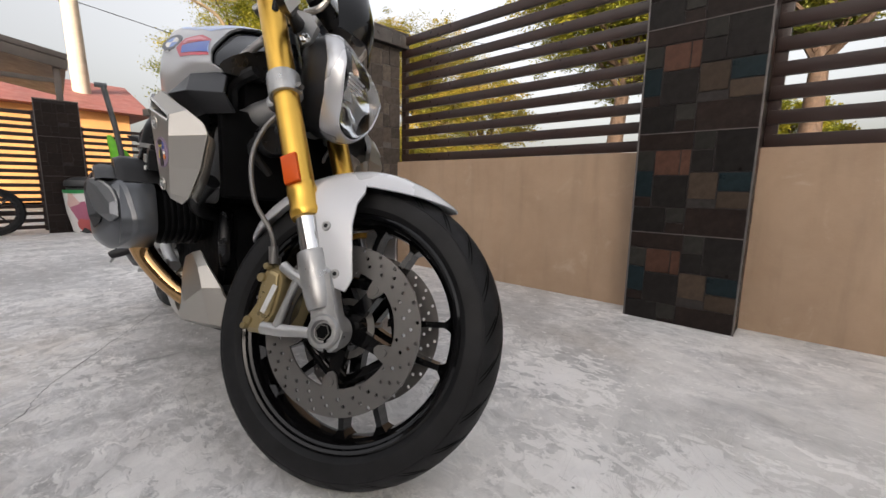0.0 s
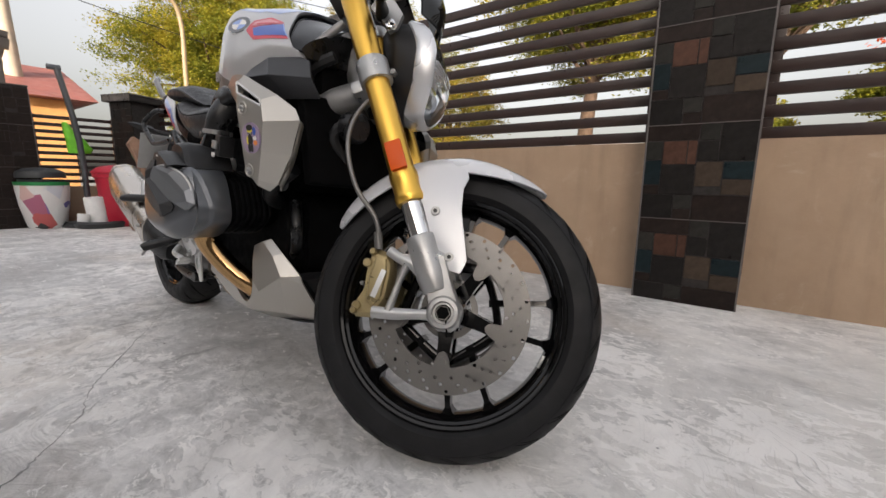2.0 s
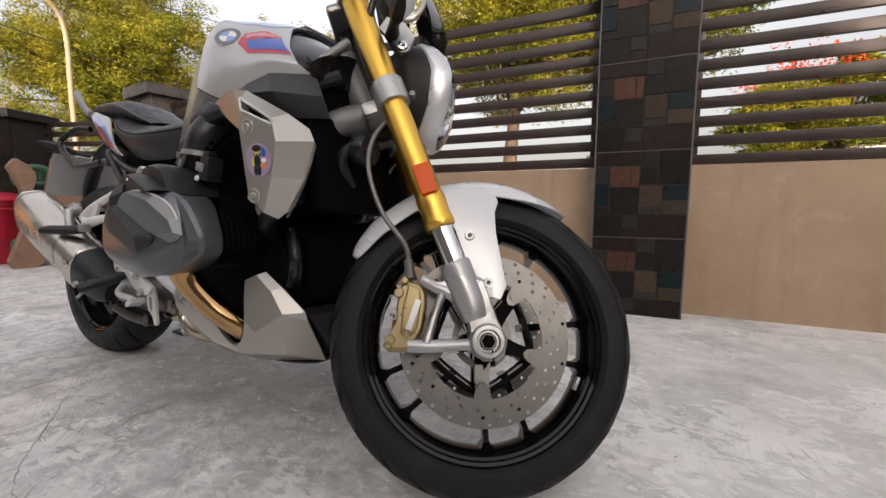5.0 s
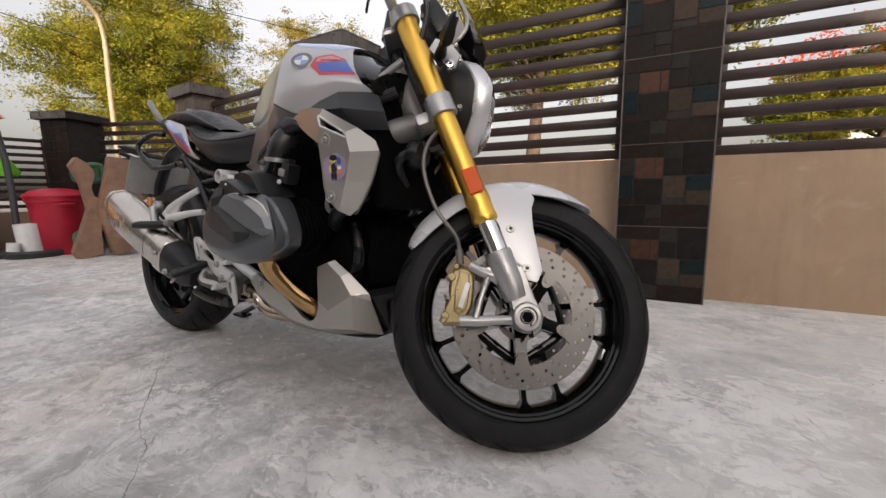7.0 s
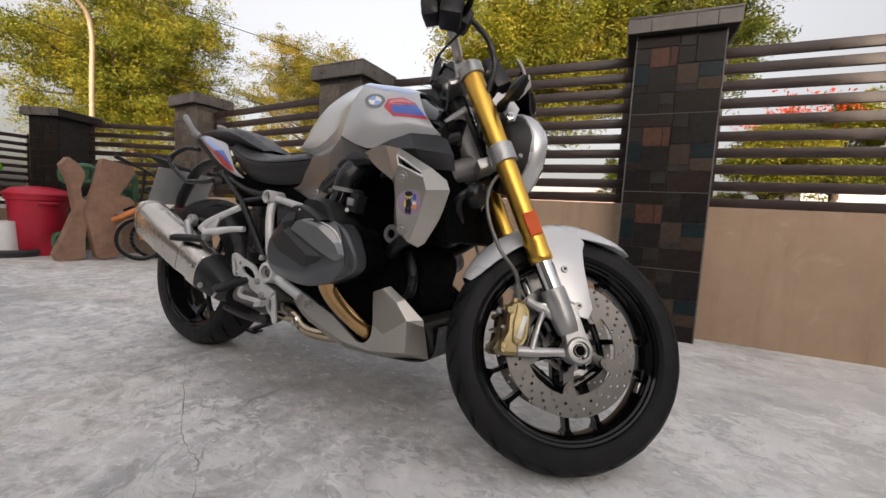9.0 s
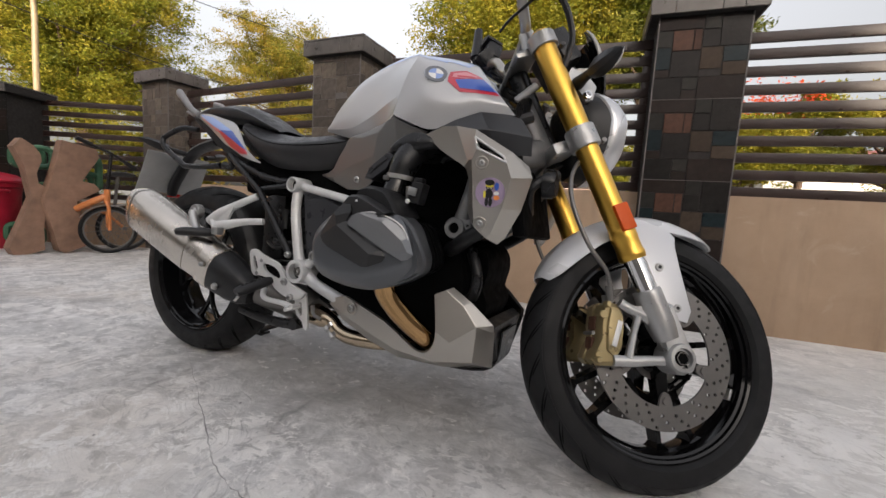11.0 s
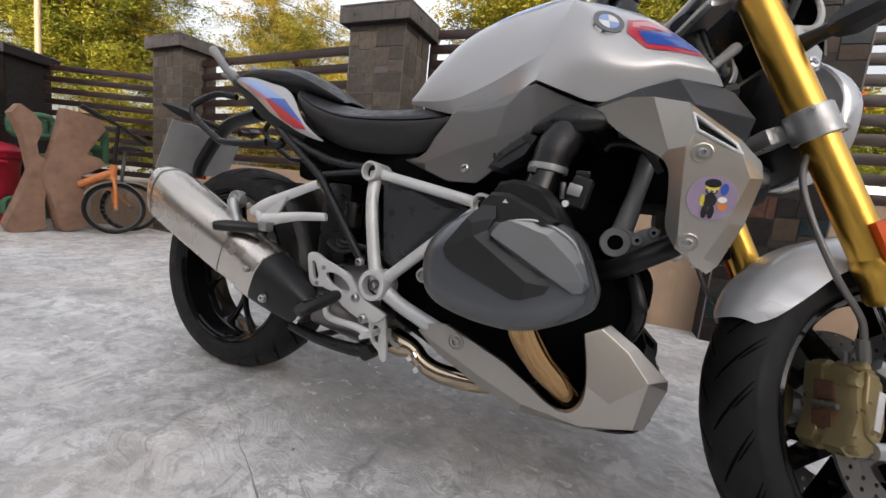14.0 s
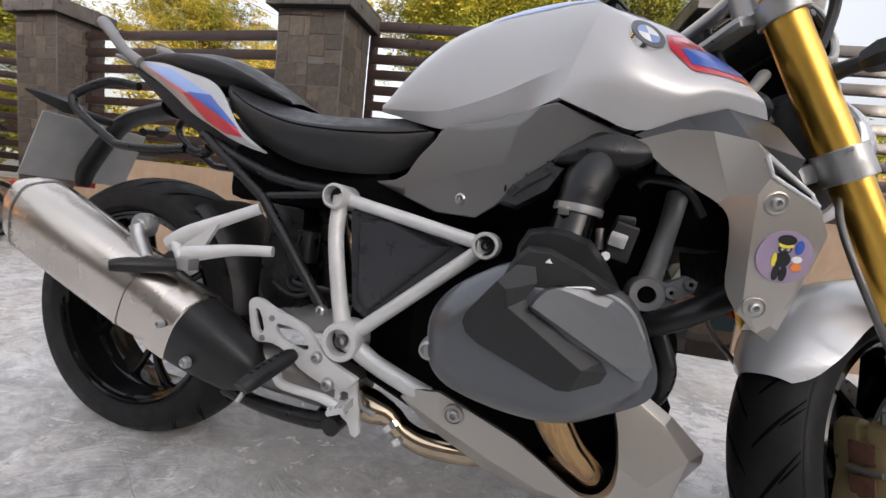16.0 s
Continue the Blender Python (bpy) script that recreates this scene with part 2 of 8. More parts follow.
M = {}
M["floor"] = concrete_floor()
M["plaster"] = plaster_wall()
M["slat"] = worn("brown_enamel", (0.030, 0.0165, 0.0135), 0.36, amount=0.2, scale=6, **{"Specular IOR Level": 0.5})
M["grout"] = worn("dark_grout", (0.0155, 0.0125, 0.0112), 0.8)
M["tile_ash"] = stone_tile("ash_grey_tile", (0.085, 0.072, 0.062), 0.40)
M["tile_stone"] = stone_tile("warm_grey_tile", (0.12, 0.10, 0.082), 0.40)
M["cap"] = worn("dark_cap_tile", (0.085, 0.074, 0.066), 0.36, amount=0.35, scale=9, grain=0.2, fine=60)
M["tile_dark"] = stone_tile("slate_tile", (0.0125, 0.0110, 0.0104), 0.36)
M["tile_brown"] = stone_tile("brown_tile", (0.0170, 0.0118, 0.0102), 0.38)
M["tile_terra"] = stone_tile("terracotta_tile", (0.066, 0.033, 0.023))
M["tile_teal"] = stone_tile("teal_tile", (0.0095, 0.0165, 0.0195), 0.34)
M["tile_olive"] = stone_tile("olive_tile", (0.022, 0.021, 0.0185))
M["tile_tan"] = stone_tile("tan_tile", (0.047, 0.034, 0.0245), 0.55)
M["joint_pale"] = worn("pale_grout", (0.11, 0.10, 0.095), 0.7)
M["tyre"] = worn("tyre_rubber", (0.0125, 0.0125, 0.0132), 0.55, amount=0.25, scale=14, grain=0.12, fine=300, **{"Specular IOR Level": 0.2})
M["black_gloss"] = worn("black_gloss", (0.004, 0.004, 0.0045), 0.08, amount=0.2, grain=0.0, rough_var=0.03, **{"Specular IOR Level": 0.34})
M["black_satin"] = worn("black_satin", (0.008, 0.008, 0.0088), 0.33, amount=0.25, grain=0.06, **{"Specular IOR Level": 0.40})
M["dull_black"] = worn("finned_black", (0.004, 0.004, 0.0045), 0.5, amount=0.25, grain=0.05, **{"Specular IOR Level": 0.15})
M["black_matt"] = worn("black_plastic", (0.011, 0.011, 0.012), 0.42, amount=0.15, grain=0.12, fine=700, **{"Specular IOR Level": 0.38})
# near-black: shade of bores, slots, grooves and engine core put into the colour
M["black_shade"] = worn("dull_black", (0.002, 0.002, 0.0022), 0.7, amount=0.3, grain=0.0, **{"Specular IOR Level": 0.06})
M["seat"] = worn("seat_vinyl", (0.018, 0.018, 0.0198), 0.42, amount=0.12, grain=0.2, fine=900, **{"Specular IOR Level": 0.45})
M["gold"] = worn("gold_anodised", (0.78, 0.47, 0.09), 0.33, 1.0, amount=0.05, grain=0.0, rough_var=0.03)
M["gold_pale"] = worn("gold_caliper", (0.31, 0.245, 0.125), 0.36, 0.6, amount=0.06, grain=0.03)
M["chrome"] = Nodes("chrome", (0.78, 0.78, 0.78), 0.09, 1.0).mat
M["alloy"] = worn("cast_alloy", (0.42, 0.42, 0.415), 0.38, 0.75, amount=0.1, grain=0.15, fine=260)
M["frame_grey"] = worn("silver_frame_paint", (0.60, 0.60, 0.595), 0.40, 0.25, amount=0.08, grain=0.1, fine=300)
M["satin_silver"] = paint("satin_silver", (0.45, 0.425, 0.385), 0.30, 0.8, 0.15)
# one white twice: darkened for the tank's dull reflections, paler for the lit mudguard
M["white_dimmed"] = paint("white_paint_dimmed", (0.44, 0.44, 0.446), 0.30, 0.25, 0.7)
M["white_lit"] = paint("white_paint_lit", (0.62, 0.625, 0.64), 0.28, 0.15, 0.7)
M["grey_paint"] = paint("grey_knee_paint", (0.185, 0.181, 0.176), 0.34, 0.6, 0.15)
M["blue_paint"] = paint("blue_decal", (0.03, 0.09, 0.42), 0.3)
M["sky_paint"] = paint("light_blue_decal", (0.25, 0.36, 0.68), 0.3)
M["red_paint"] = paint("red_decal", (0.5, 0.025, 0.05), 0.3)
M["pink_paint"] = paint("faded_red_decal", (0.62, 0.22, 0.25), 0.3)
M["cover_dark"] = paint("graphite_cover", (0.098, 0.104, 0.114), 0.32, 0.5, 0.55)
M["cover_black"] = worn("satin_cover_black", (0.026, 0.027, 0.031), 0.34, amount=0.1, grain=0.04, **{"Specular IOR Level": 0.5})
M["cowl_grey"] = worn("dark_cowl_plastic", (0.026, 0.027, 0.030), 0.36, 0.1, amount=0.08, grain=0.0, rough_var=0.03)
M["inlay"] = worn("matt_inlay", (0.012, 0.012, 0.0128), 0.45, amount=0.08, grain=0.15, fine=700, rough_var=0.05)
M["cover_mid"] = worn("grey_cover_panel", (0.18, 0.187, 0.198), 0.38, 0.6, amount=0.04, grain=0.0, rough_var=0.03)
M["muffler"] = worn("brushed_steel", (0.70, 0.645, 0.58), 0.25, 1.0, amount=0.05, scale=9, grain=0.0, rough_var=0.04)
M["cast_grey"] = worn("grey_casting", (0.17, 0.17, 0.172), 0.45, 0.4, amount=0.1, grain=0.08)
M["pad"] = worn("brake_pad_rust", (0.09, 0.035, 0.018), 0.75, amount=0.35, scale=60)
M["mount"] = worn("dark_mount_paint", (0.25, 0.25, 0.255), 0.45, 0.3, amount=0.1, grain=0.08)
M["steel"] = worn("disc_steel", (0.170, 0.163, 0.155), 0.35, 0.6, amount=0.08, grain=0.0, rough_var=0.04)
M["exhaust_pale"] = worn("straw_tinted_pipe", (0.50, 0.405, 0.29), 0.16, 1.0, amount=0.06, scale=7, grain=0.0, rough_var=0.04)
M["exhaust_gold"] = worn("heat_tinted_pipe", (0.50, 0.31, 0.145), 0.1, 1.0, amount=0.04, scale=7, grain=0.0, rough_var=0.03)
M["orange"] = Nodes("orange_reflector", (0.62, 0.085, 0.006), 0.35, 0.0, **{"Specular IOR Level": 0.25}).mat
M["red_lens"] = Nodes("red_lens", (0.5, 0.01, 0.01), 0.2, 0.0, **{"Coat Weight": 0.6}).mat
M["white"] = worn("white_plastic", (0.75, 0.75, 0.74), 0.45, amount=0.06)
M["sticker_lilac"] = worn("lilac_sticker", (0.30, 0.23, 0.33), 0.4, amount=0.05)
M["yellow"] = worn("yellow_print", (0.7, 0.6, 0.05), 0.4, amount=0.05)
M["orange_print"] = worn("orange_print", (0.7, 0.22, 0.05), 0.4, amount=0.05)
lens = Nodes("clear_lens", (0.9, 0.92, 0.93), 0.04, 0.0, **{"Transmission Weight": 1.0, "IOR": 1.5})
M["lens"] = lens.mat
M["reflector"] = Nodes("lamp_bowl", (0.86, 0.87, 0.88), 0.38, 0.45).mat
M["lamp_silver"] = paint("lamp_surround_silver", (0.60, 0.61, 0.63), 0.27, 0.55, 0.3)
M["plate_grey"] = worn("plate_back", (0.42, 0.43, 0.43), 0.5, 0.3, amount=0.08)
M["bin_red"] = worn("red_bin_plastic", (0.42, 0.012, 0.035), 0.42, amount=0.15, scale=8)
M["bin_dark"] = worn("dark_bin_plastic", (0.03, 0.032, 0.034), 0.5)
M["bench_brown"] = worn("bench_brown", (0.25, 0.148, 0.10), 0.66, amount=0.25, scale=10, grain=0.2, fine=80)
M["bench_green"] = worn("bench_green", (0.045, 0.13, 0.07), 0.5, amount=0.2, scale=10)
M["bicycle_orange"] = worn("orange_enamel", (0.55, 0.19, 0.06), 0.35, amount=0.12)
M["green_cloth"] = worn("green_bag", (0.16, 0.55, 0.03), 0.5, amount=0.15)
M["pole_wood"] = worn("concrete_pole", (0.50, 0.42, 0.33), 0.8, amount=0.15, scale=4)
M["pole_pale"] = worn("galvanised_pole", (0.26, 0.19, 0.11), 0.5, amount=0.1)
M["rust_roof"] = worn("red_roof_sheet", (0.24, 0.08, 0.065), 0.6, amount=0.2, scale=2)
M["house_orange"] = worn("orange_house_wall", (0.65, 0.26, 0.12), 0.85, amount=0.15, scale=1.5)
M["house_pale"] = worn("pale_house_wall", (0.62, 0.58, 0.53), 0.85, amount=0.12, scale=1.5)
M["house_pink"] = worn("pink_house_wall", (0.60, 0.42, 0.36), 0.85, amount=0.12, scale=1.5)
M["house_amber"] = worn("amber_house_wall", (0.72, 0.36, 0.13), 0.85, amount=0.15, scale=1.5)
M["wall_plain"] = worn("grey_yard_wall", (0.24, 0.225, 0.21), 0.85, amount=0.1, scale=1.5)
M["window_dark"] = Nodes("dark_window", (0.03, 0.04, 0.05), 0.08).mat
M["bark"] = worn("bark", (0.085, 0.052, 0.034), 0.85, amount=0.35, scale=14, grain=0.4, fine=50)
M["roof_sheet"] = worn("grey_roof_sheet", (0.10, 0.085, 0.075), 0.6, amount=0.2, scale=3)
M["ground"] = worn("street_ground", (0.20, 0.19, 0.17), 0.9, amount=0.3, scale=0.8)
M["leaf_yellow"] = leaf_mat("yellow_green_leaves", (0.095, 0.118, 0.014), (0.205, 0.20, 0.017), (0.38, 0.29, 0.03))
M["leaf_green"] = leaf_mat("olive_leaves", (0.055, 0.078, 0.012), (0.12, 0.135, 0.016), (0.24, 0.21, 0.03))
M["leaf_autumn"] = leaf_mat("amber_leaves", (0.105, 0.118, 0.016), (0.22, 0.185, 0.022), (0.40, 0.255, 0.04))
M["flower_red"] = leaf_mat("red_blossom", (0.55, 0.05, 0.015), (0.70, 0.08, 0.02), (0.75, 0.16, 0.04))


import collections


# ---- mesh helpers ----
def shade(bm, angle=38):
    lim = radians(angle)
    for f in bm.faces:
        f.smooth = True
    for e in bm.edges:
        e.smooth = len(e.link_faces) == 2 and e.calc_face_angle(0) < lim


def part(name, bm, material, parent, label="", m=None, angle=38, fix=True):
    """Links a bmesh as one mesh object under a thing or a part."""
    if fix:
        bmesh.ops.recalc_face_normals(bm, faces=bm.faces)
    shade(bm, angle)
    me = bpy.data.meshes.new(name)
    bm.to_mesh(me)
    bm.free()
    for mt in material if isinstance(material, (list, tuple)) else [material]:
        me.materials.append(mt)
    ob = new(name, me)
    ob.parent = parent
    if m is not None:
        ob.matrix_basis = m
    if label:
        ob["label"] = label
    return ob


def thing(name, label, category, m=None, group="", kind=""):
    ob = new(name)
    ob.empty_display_size = 0.1
    if m is not None:
        ob.matrix_basis = m
    return tagged(ob, label, category, group, kind)


def solid(name, bm, material, label, category, m=None, group="", kind="", angle=38):
    return tagged(part(name, bm, material, None, "", m, angle), label, category, group, kind)


def share(ob, parent, m):
    """Another object on the same mesh."""
    o = ob.copy()
    scene.collection.objects.link(o)
    o.parent = parent
    o.matrix_basis = m
    return o


def round_edges(bm, width, seg=2, angle=30):
    es = [e for e in bm.edges if len(e.link_faces) == 2 and e.calc_face_angle(0) > radians(angle)]
    if es and width > 0:
        bmesh.ops.bevel(bm, geom=es, offset=width, segments=seg, affect="EDGES", clamp_overlap=True, profile=0.6)
    return bm


def box(size, c=(0, 0, 0), bevel=0.0, m=None, seg=2):
    bm = bmesh.new()
    bmesh.ops.create_cube(bm, size=1.0)
    bmesh.ops.scale(bm, vec=size, verts=bm.verts)
    round_edges(bm, bevel, seg)
    if m is not None:
        bmesh.ops.transform(bm, matrix=m, verts=bm.verts)
    bmesh.ops.translate(bm, vec=c, verts=bm.verts)
    return bm


def add(bm, other):
    """Joins other into bm."""
    me = bpy.data.meshes.new("tmp")
    other.to_mesh(me)
    other.free()
    bm.from_mesh(me)
    bpy.data.meshes.remove(me)
    return bm


def mirror(bm):
    bmesh.ops.scale(bm, vec=(1, -1, 1), verts=bm.verts)
    bmesh.ops.reverse_faces(bm, faces=bm.faces)
    return bm


def curve(pts, n=6, closed=False):
    """Points of a smooth line through pts."""
    P = [Vector(p) for p in pts]
    k = len(P)
    out = []
    for i in range(k if closed else k - 1):
        g = (lambda j: P[j % k]) if closed else (lambda j: P[max(0, min(k - 1, j))])
        a, b, c, d = g(i - 1), g(i), g(i + 1), g(i + 2)
        for s in range(n):
            t = s / n
            out.append(0.5 * ((2 * b) + (c - a) * t + (2 * a - 5 * b + 4 * c - d) * t * t + (3 * b - a - 3 * c + d) * t ** 3))
    if not closed:
        out.append(P[-1])
    return out


def loft(rings, caps=True, closed=True, loop=False):
    bm = bmesh.new()
    R = [[bm.verts.new(p) for p in r] for r in rings]
    n = len(R[0])
    pairs = list(zip(R, R[1:])) + ([(R[-1], R[0])] if loop else [])
    for a, b in pairs:
        for i in range(n if closed else n - 1):
            j = (i + 1) % n
            bm.faces.new((a[i], a[j], b[j], b[i]))
    if caps and not loop and closed:
        bm.faces.new(R[0][::-1])
        bm.faces.new(R[-1])
    return bm


def tube(pts, r, n=12, smooth=6, flat=1.0, caps=True):
    """A round bar along a smooth line; r is one radius or one for each given point."""
    P = curve(pts, smooth) if smooth > 1 else [Vector(p) for p in pts]
    if isinstance(r, (int, float)):
        rad = [r] * len(P)
    else:
        rad = []
        for i in range(len(P)):
            u = i / max(1, len(P) - 1) * (len(r) - 1)
            k = min(int(u), len(r) - 2)
            rad.append(r[k] + (r[k + 1] - r[k]) * (u - k))
    rings, up = [], None
    for i, p in enumerate(P):
        d = (P[min(i + 1, len(P) - 1)] - P[max(i - 1, 0)]).normalized()
        if up is None:
            up = Vector((0, 0, 1)) if abs(d.z) < 0.9 else Vector((0, 1, 0))
        s = d.cross(up).normalized()
        up = s.cross(d).normalized()
        rings.append([p + s * math.cos(a) * rad[i] + up * math.sin(a) * rad[i] * flat for a in (2 * math.pi * k / n for k in range(n))])
    return loft(rings, caps)


def lathe(profile, n=48, axis="y", closed=True, c=(0, 0, 0)):
    """A profile of (radius, height) turned round an axis."""
    rings = []
    for k in range(n):
        a = 2 * math.pi * k / n
        ring = []
        for r, h in profile:
            u, v = r * math.cos(a), r * math.sin(a)
            ring.append(Vector({"x": (h, u, v), "y": (u, h, v), "z": (u, v, h)}[axis]) + Vector(c))
        rings.append(ring)
    return loft(rings, False, closed, True)


def disc(r, h0, h1, n=24, axis="y", c=(0, 0, 0), bevel=0.0):
    rings = []
    for h in (h0, h1):
        rings.append([Vector({"x": (h, r * math.cos(a), r * math.sin(a)), "y": (r * math.cos(a), h, r * math.sin(a)), "z": (r * math.cos(a), r * math.sin(a), h)}[axis]) + Vector(c)
                      for a in (2 * math.pi * k / n for k in range(n))])
    return round_edges(loft(rings), bevel)


def plate(outline, y0, y1, bevel=0.0, seg=2, curved=0):
    """An outline in the x-z plane given thickness in y; y0 and y1 may be functions of (x, z)."""
    o = [Vector((x, 0, z)) for x, z in outline]
    if curved:
        o = curve(o, curved, True)
    f0 = y0 if callable(y0) else (lambda x, z: y0)
    f1 = y1 if callable(y1) else (lambda x, z: y1)
    bm = loft([[Vector((p.x, f0(p.x, p.z), p.z)) for p in o], [Vector((p.x, f1(p.x, p.z), p.z)) for p in o]])
    return round_edges(bm, bevel, seg, 50 if curved else 30)


def pierced(outline, holes, y0, y1, bevel=0.0):
    """A flat plate in the x-z plane with openings cut through it."""
    bm = bmesh.new()
    es = []
    for loop in [outline] + holes:
        o = [bm.verts.new((p.x, y0, p.z)) for p in curve([(x, 0, z) for x, z in loop], 2, True)]
        es += [bm.edges.new((o[i], o[(i + 1) % len(o)])) for i in range(len(o))]
    bmesh.ops.triangle_fill(bm, use_beauty=True, edges=es)
    g = bmesh.ops.extrude_face_region(bm, geom=bm.faces[:])
    bmesh.ops.translate(bm, vec=(0, y1 - y0, 0), verts=[v for v in g["geom"] if isinstance(v, bmesh.types.BMVert)])
    bmesh.ops.recalc_face_normals(bm, faces=bm.faces)
    return round_edges(bm, bevel, 2, 60)


def stack(outline, levels, curved=0, bevel=0.0, seg=2):
    """An outline in the x-z plane stacked along y: levels of (y, scale, dx, dz) round its middle."""
    o = [Vector((x, 0, z)) for x, z in outline]
    if curved:
        o = curve(o, curved, True)
    c = sum(o, Vector()) / len(o)
    rings = [[Vector((c.x + (p.x - c.x) * s + dx, y, c.z + (p.z - c.z) * s + dz)) for p in o] for y, s, dx, dz in levels]
    return round_edges(loft(rings), bevel, seg)


def skin(sections, nu=5, nv=5):
    """A smooth sheet through rows of points."""
    rows = [curve(s, nv) for s in sections]
    cols = list(zip(*rows))
    cols = [curve(c, nu) for c in cols]
    rings = list(zip(*cols))
    return loft(rings, False, False)


def thicken(bm, t, fix=True):
    """Gives a sheet a back, t behind its front along its normals, and closes the rim."""
    if fix:
        bmesh.ops.recalc_face_normals(bm, faces=bm.faces)
    bm.normal_update()
    rim = [e for e in bm.edges if len(e.link_faces) == 1]
    back = {v: bm.verts.new(v.co - v.normal * t) for v in list(bm.verts)}
    for f in list(bm.faces):
        bm.faces.new([back[v] for v in reversed(f.verts)])
    for e in rim:
        p, q = e.verts
        bm.faces.new((p, q, back[q], back[p]))
    return bm


def rim_distance(o, x, z):
    best = 9.0
    for i in range(len(o)):
        (x0, z0), (x1, z1) = o[i], o[(i + 1) % len(o)]
        dx, dz = x1 - x0, z1 - z0
        u = max(0.0, min(1.0, ((x - x0) * dx + (z - z0) * dz) / max(1e-12, dx * dx + dz * dz)))
        best = min(best, math.hypot(x - x0 - u * dx, z - z0 - u * dz))
    return best


def panel(outline, yf, side, t=0.005, step=0.012, roll=0.008, curved=0):
    """A shaped body panel: an outline in the x-z plane whose face follows yf(x, z), with a rolled rim and a back."""
    o = [(x, z) for x, z in outline]
    if curved:
        o = [(p.x, p.z) for p in curve([(x, 0, z) for x, z in o], curved, True)]
    bm = bmesh.new()
    bm.faces.new([bm.verts.new((x, 0, z)) for x, z in o])
    bmesh.ops.triangulate(bm, faces=bm.faces[:])
    xs, zs = [p[0] for p in o], [p[1] for p in o]
    for lo, hi, no in ((min(xs), max(xs), (1, 0, 0)), (min(zs), max(zs), (0, 0, 1))):
        v = lo + step * 0.5
        while v < hi:
            bmesh.ops.bisect_plane(bm, geom=bm.verts[:] + bm.edges[:] + bm.faces[:], plane_co=(v, 0, v), plane_no=no)
            v += step
    for v in bm.verts:
        x, z = v.co.x, v.co.z
        d = rim_distance(o, x, z)
        v.co.y = yf(x, z) - side * (roll * 0.8 * (1 - d / roll) ** 2 if d < roll else 0.0)
    bm.normal_update()
    if sum(f.normal.y for f in bm.faces) * side < 0:
        bmesh.ops.reverse_faces(bm, faces=bm.faces)
    return thicken(bm, t, False)


def facet(pts, faces, s, t=0.008, bevel=0.003, angle=9):
    """A folded body panel: named corners (x, z, y outward) and the flats between them, given a back and rounded folds."""
    bm = bmesh.new()
    V = {k: bm.verts.new((x, s * y, z)) for k, (x, z, y) in pts.items()}
    for f in faces:
        bm.faces.new([V[k] for k in f])
    bmesh.ops.recalc_face_normals(bm, faces=bm.faces)
    bm.normal_update()
    if sum(f.normal.y * f.calc_area() for f in bm.faces) * s < 0:
        bmesh.ops.reverse_faces(bm, faces=bm.faces)
    thicken(bm, t, False)
    bmesh.ops.recalc_face_normals(bm, faces=bm.faces)
    return round_edges(bm, bevel, 2, angle)


def weigh(ob, limit=50):
    """Normals weighted by area, so that flats stay flat beside their rounded edges."""
    me = ob.data
    near = math.cos(radians(limit))
    around = collections.defaultdict(list)
    for p in me.polygons:
        for v in p.vertices:
            around[v].append((p.normal.copy(), p.area))
    out = []
    for p in me.polygons:
        for v in p.vertices:
            n = Vector()
            for q, a in around[v]:
                if q.dot(p.normal) > near:
                    n += q * a
            out.append(tuple((n if n.length > 0 else p.normal).normalized()))
    me.normals_split_custom_set(out)
    return ob


def named(prefix, pts, n):
    """Corners along a smooth line, named in order."""
    c = curve([(x, y, z) for x, z, y in pts], n)
    return {prefix + str(i): (p.x, p.z, p.y) for i, p in enumerate(c)}


def cut_to(bm, corners, push=0.0006, side=-1):
    """Trims a sheet to a convex outline in the x-z plane and lifts it off its ground."""
    k = len(corners)
    area = sum(corners[i][0] * corners[(i + 1) % k][1] - corners[(i + 1) % k][0] * corners[i][1] for i in range(k))
    for i in range(k):
        (x0, z0), (x1, z1) = corners[i], corners[(i + 1) % k]
        no = Vector((z1 - z0, 0, -(x1 - x0))) * (1 if area > 0 else -1)
        bmesh.ops.bisect_plane(bm, geom=bm.verts[:] + bm.edges[:] + bm.faces[:], plane_co=(x0, 0, z0), plane_no=no, clear_outer=True)
    bmesh.ops.delete(bm, geom=[f for f in bm.faces if f.normal.y * side < 0.02], context="FACES")
    bm.normal_update()
    for v in bm.verts:
        v.co += v.normal * push
    return bm


# ---- ground, floor and walls ----
WALL = math.atan(0.0945)
WX, WY = math.cos(WALL), math.sin(WALL)


def wall_y(x):
    return 1.625 + 0.0945 * (x - 1.4)


solid("ground", box((240, 240, 0.1), (0, 60, -0.12)), M["ground"], "grey street and bare ground beyond the fence", "ground", kind="structure")
floor = solid("floor", box((16, 12, 0.08), (-0.6, -3.1, -0.04)), M["floor"], "pale grey trowelled cement yard floor with scuffs", "floor", kind="structure")


def rough_bar(p0, p1, z0, z1, thick):
    """A wall along a line: its front face lies on the line, its body behind it."""
    a, b = Vector((*p0, 0)), Vector((*p1, 0))
    d = (b - a).normalized()
    nrm = Vector((-d.y, d.x, 0))
    q = [a, b, b + nrm * thick, a + nrm * thick]
    bm = loft([[Vector((p.x, p.y, z0)) for p in q], [Vector((p.x, p.y, z1)) for p in q]])
    return round_edges(bm, 0.008)


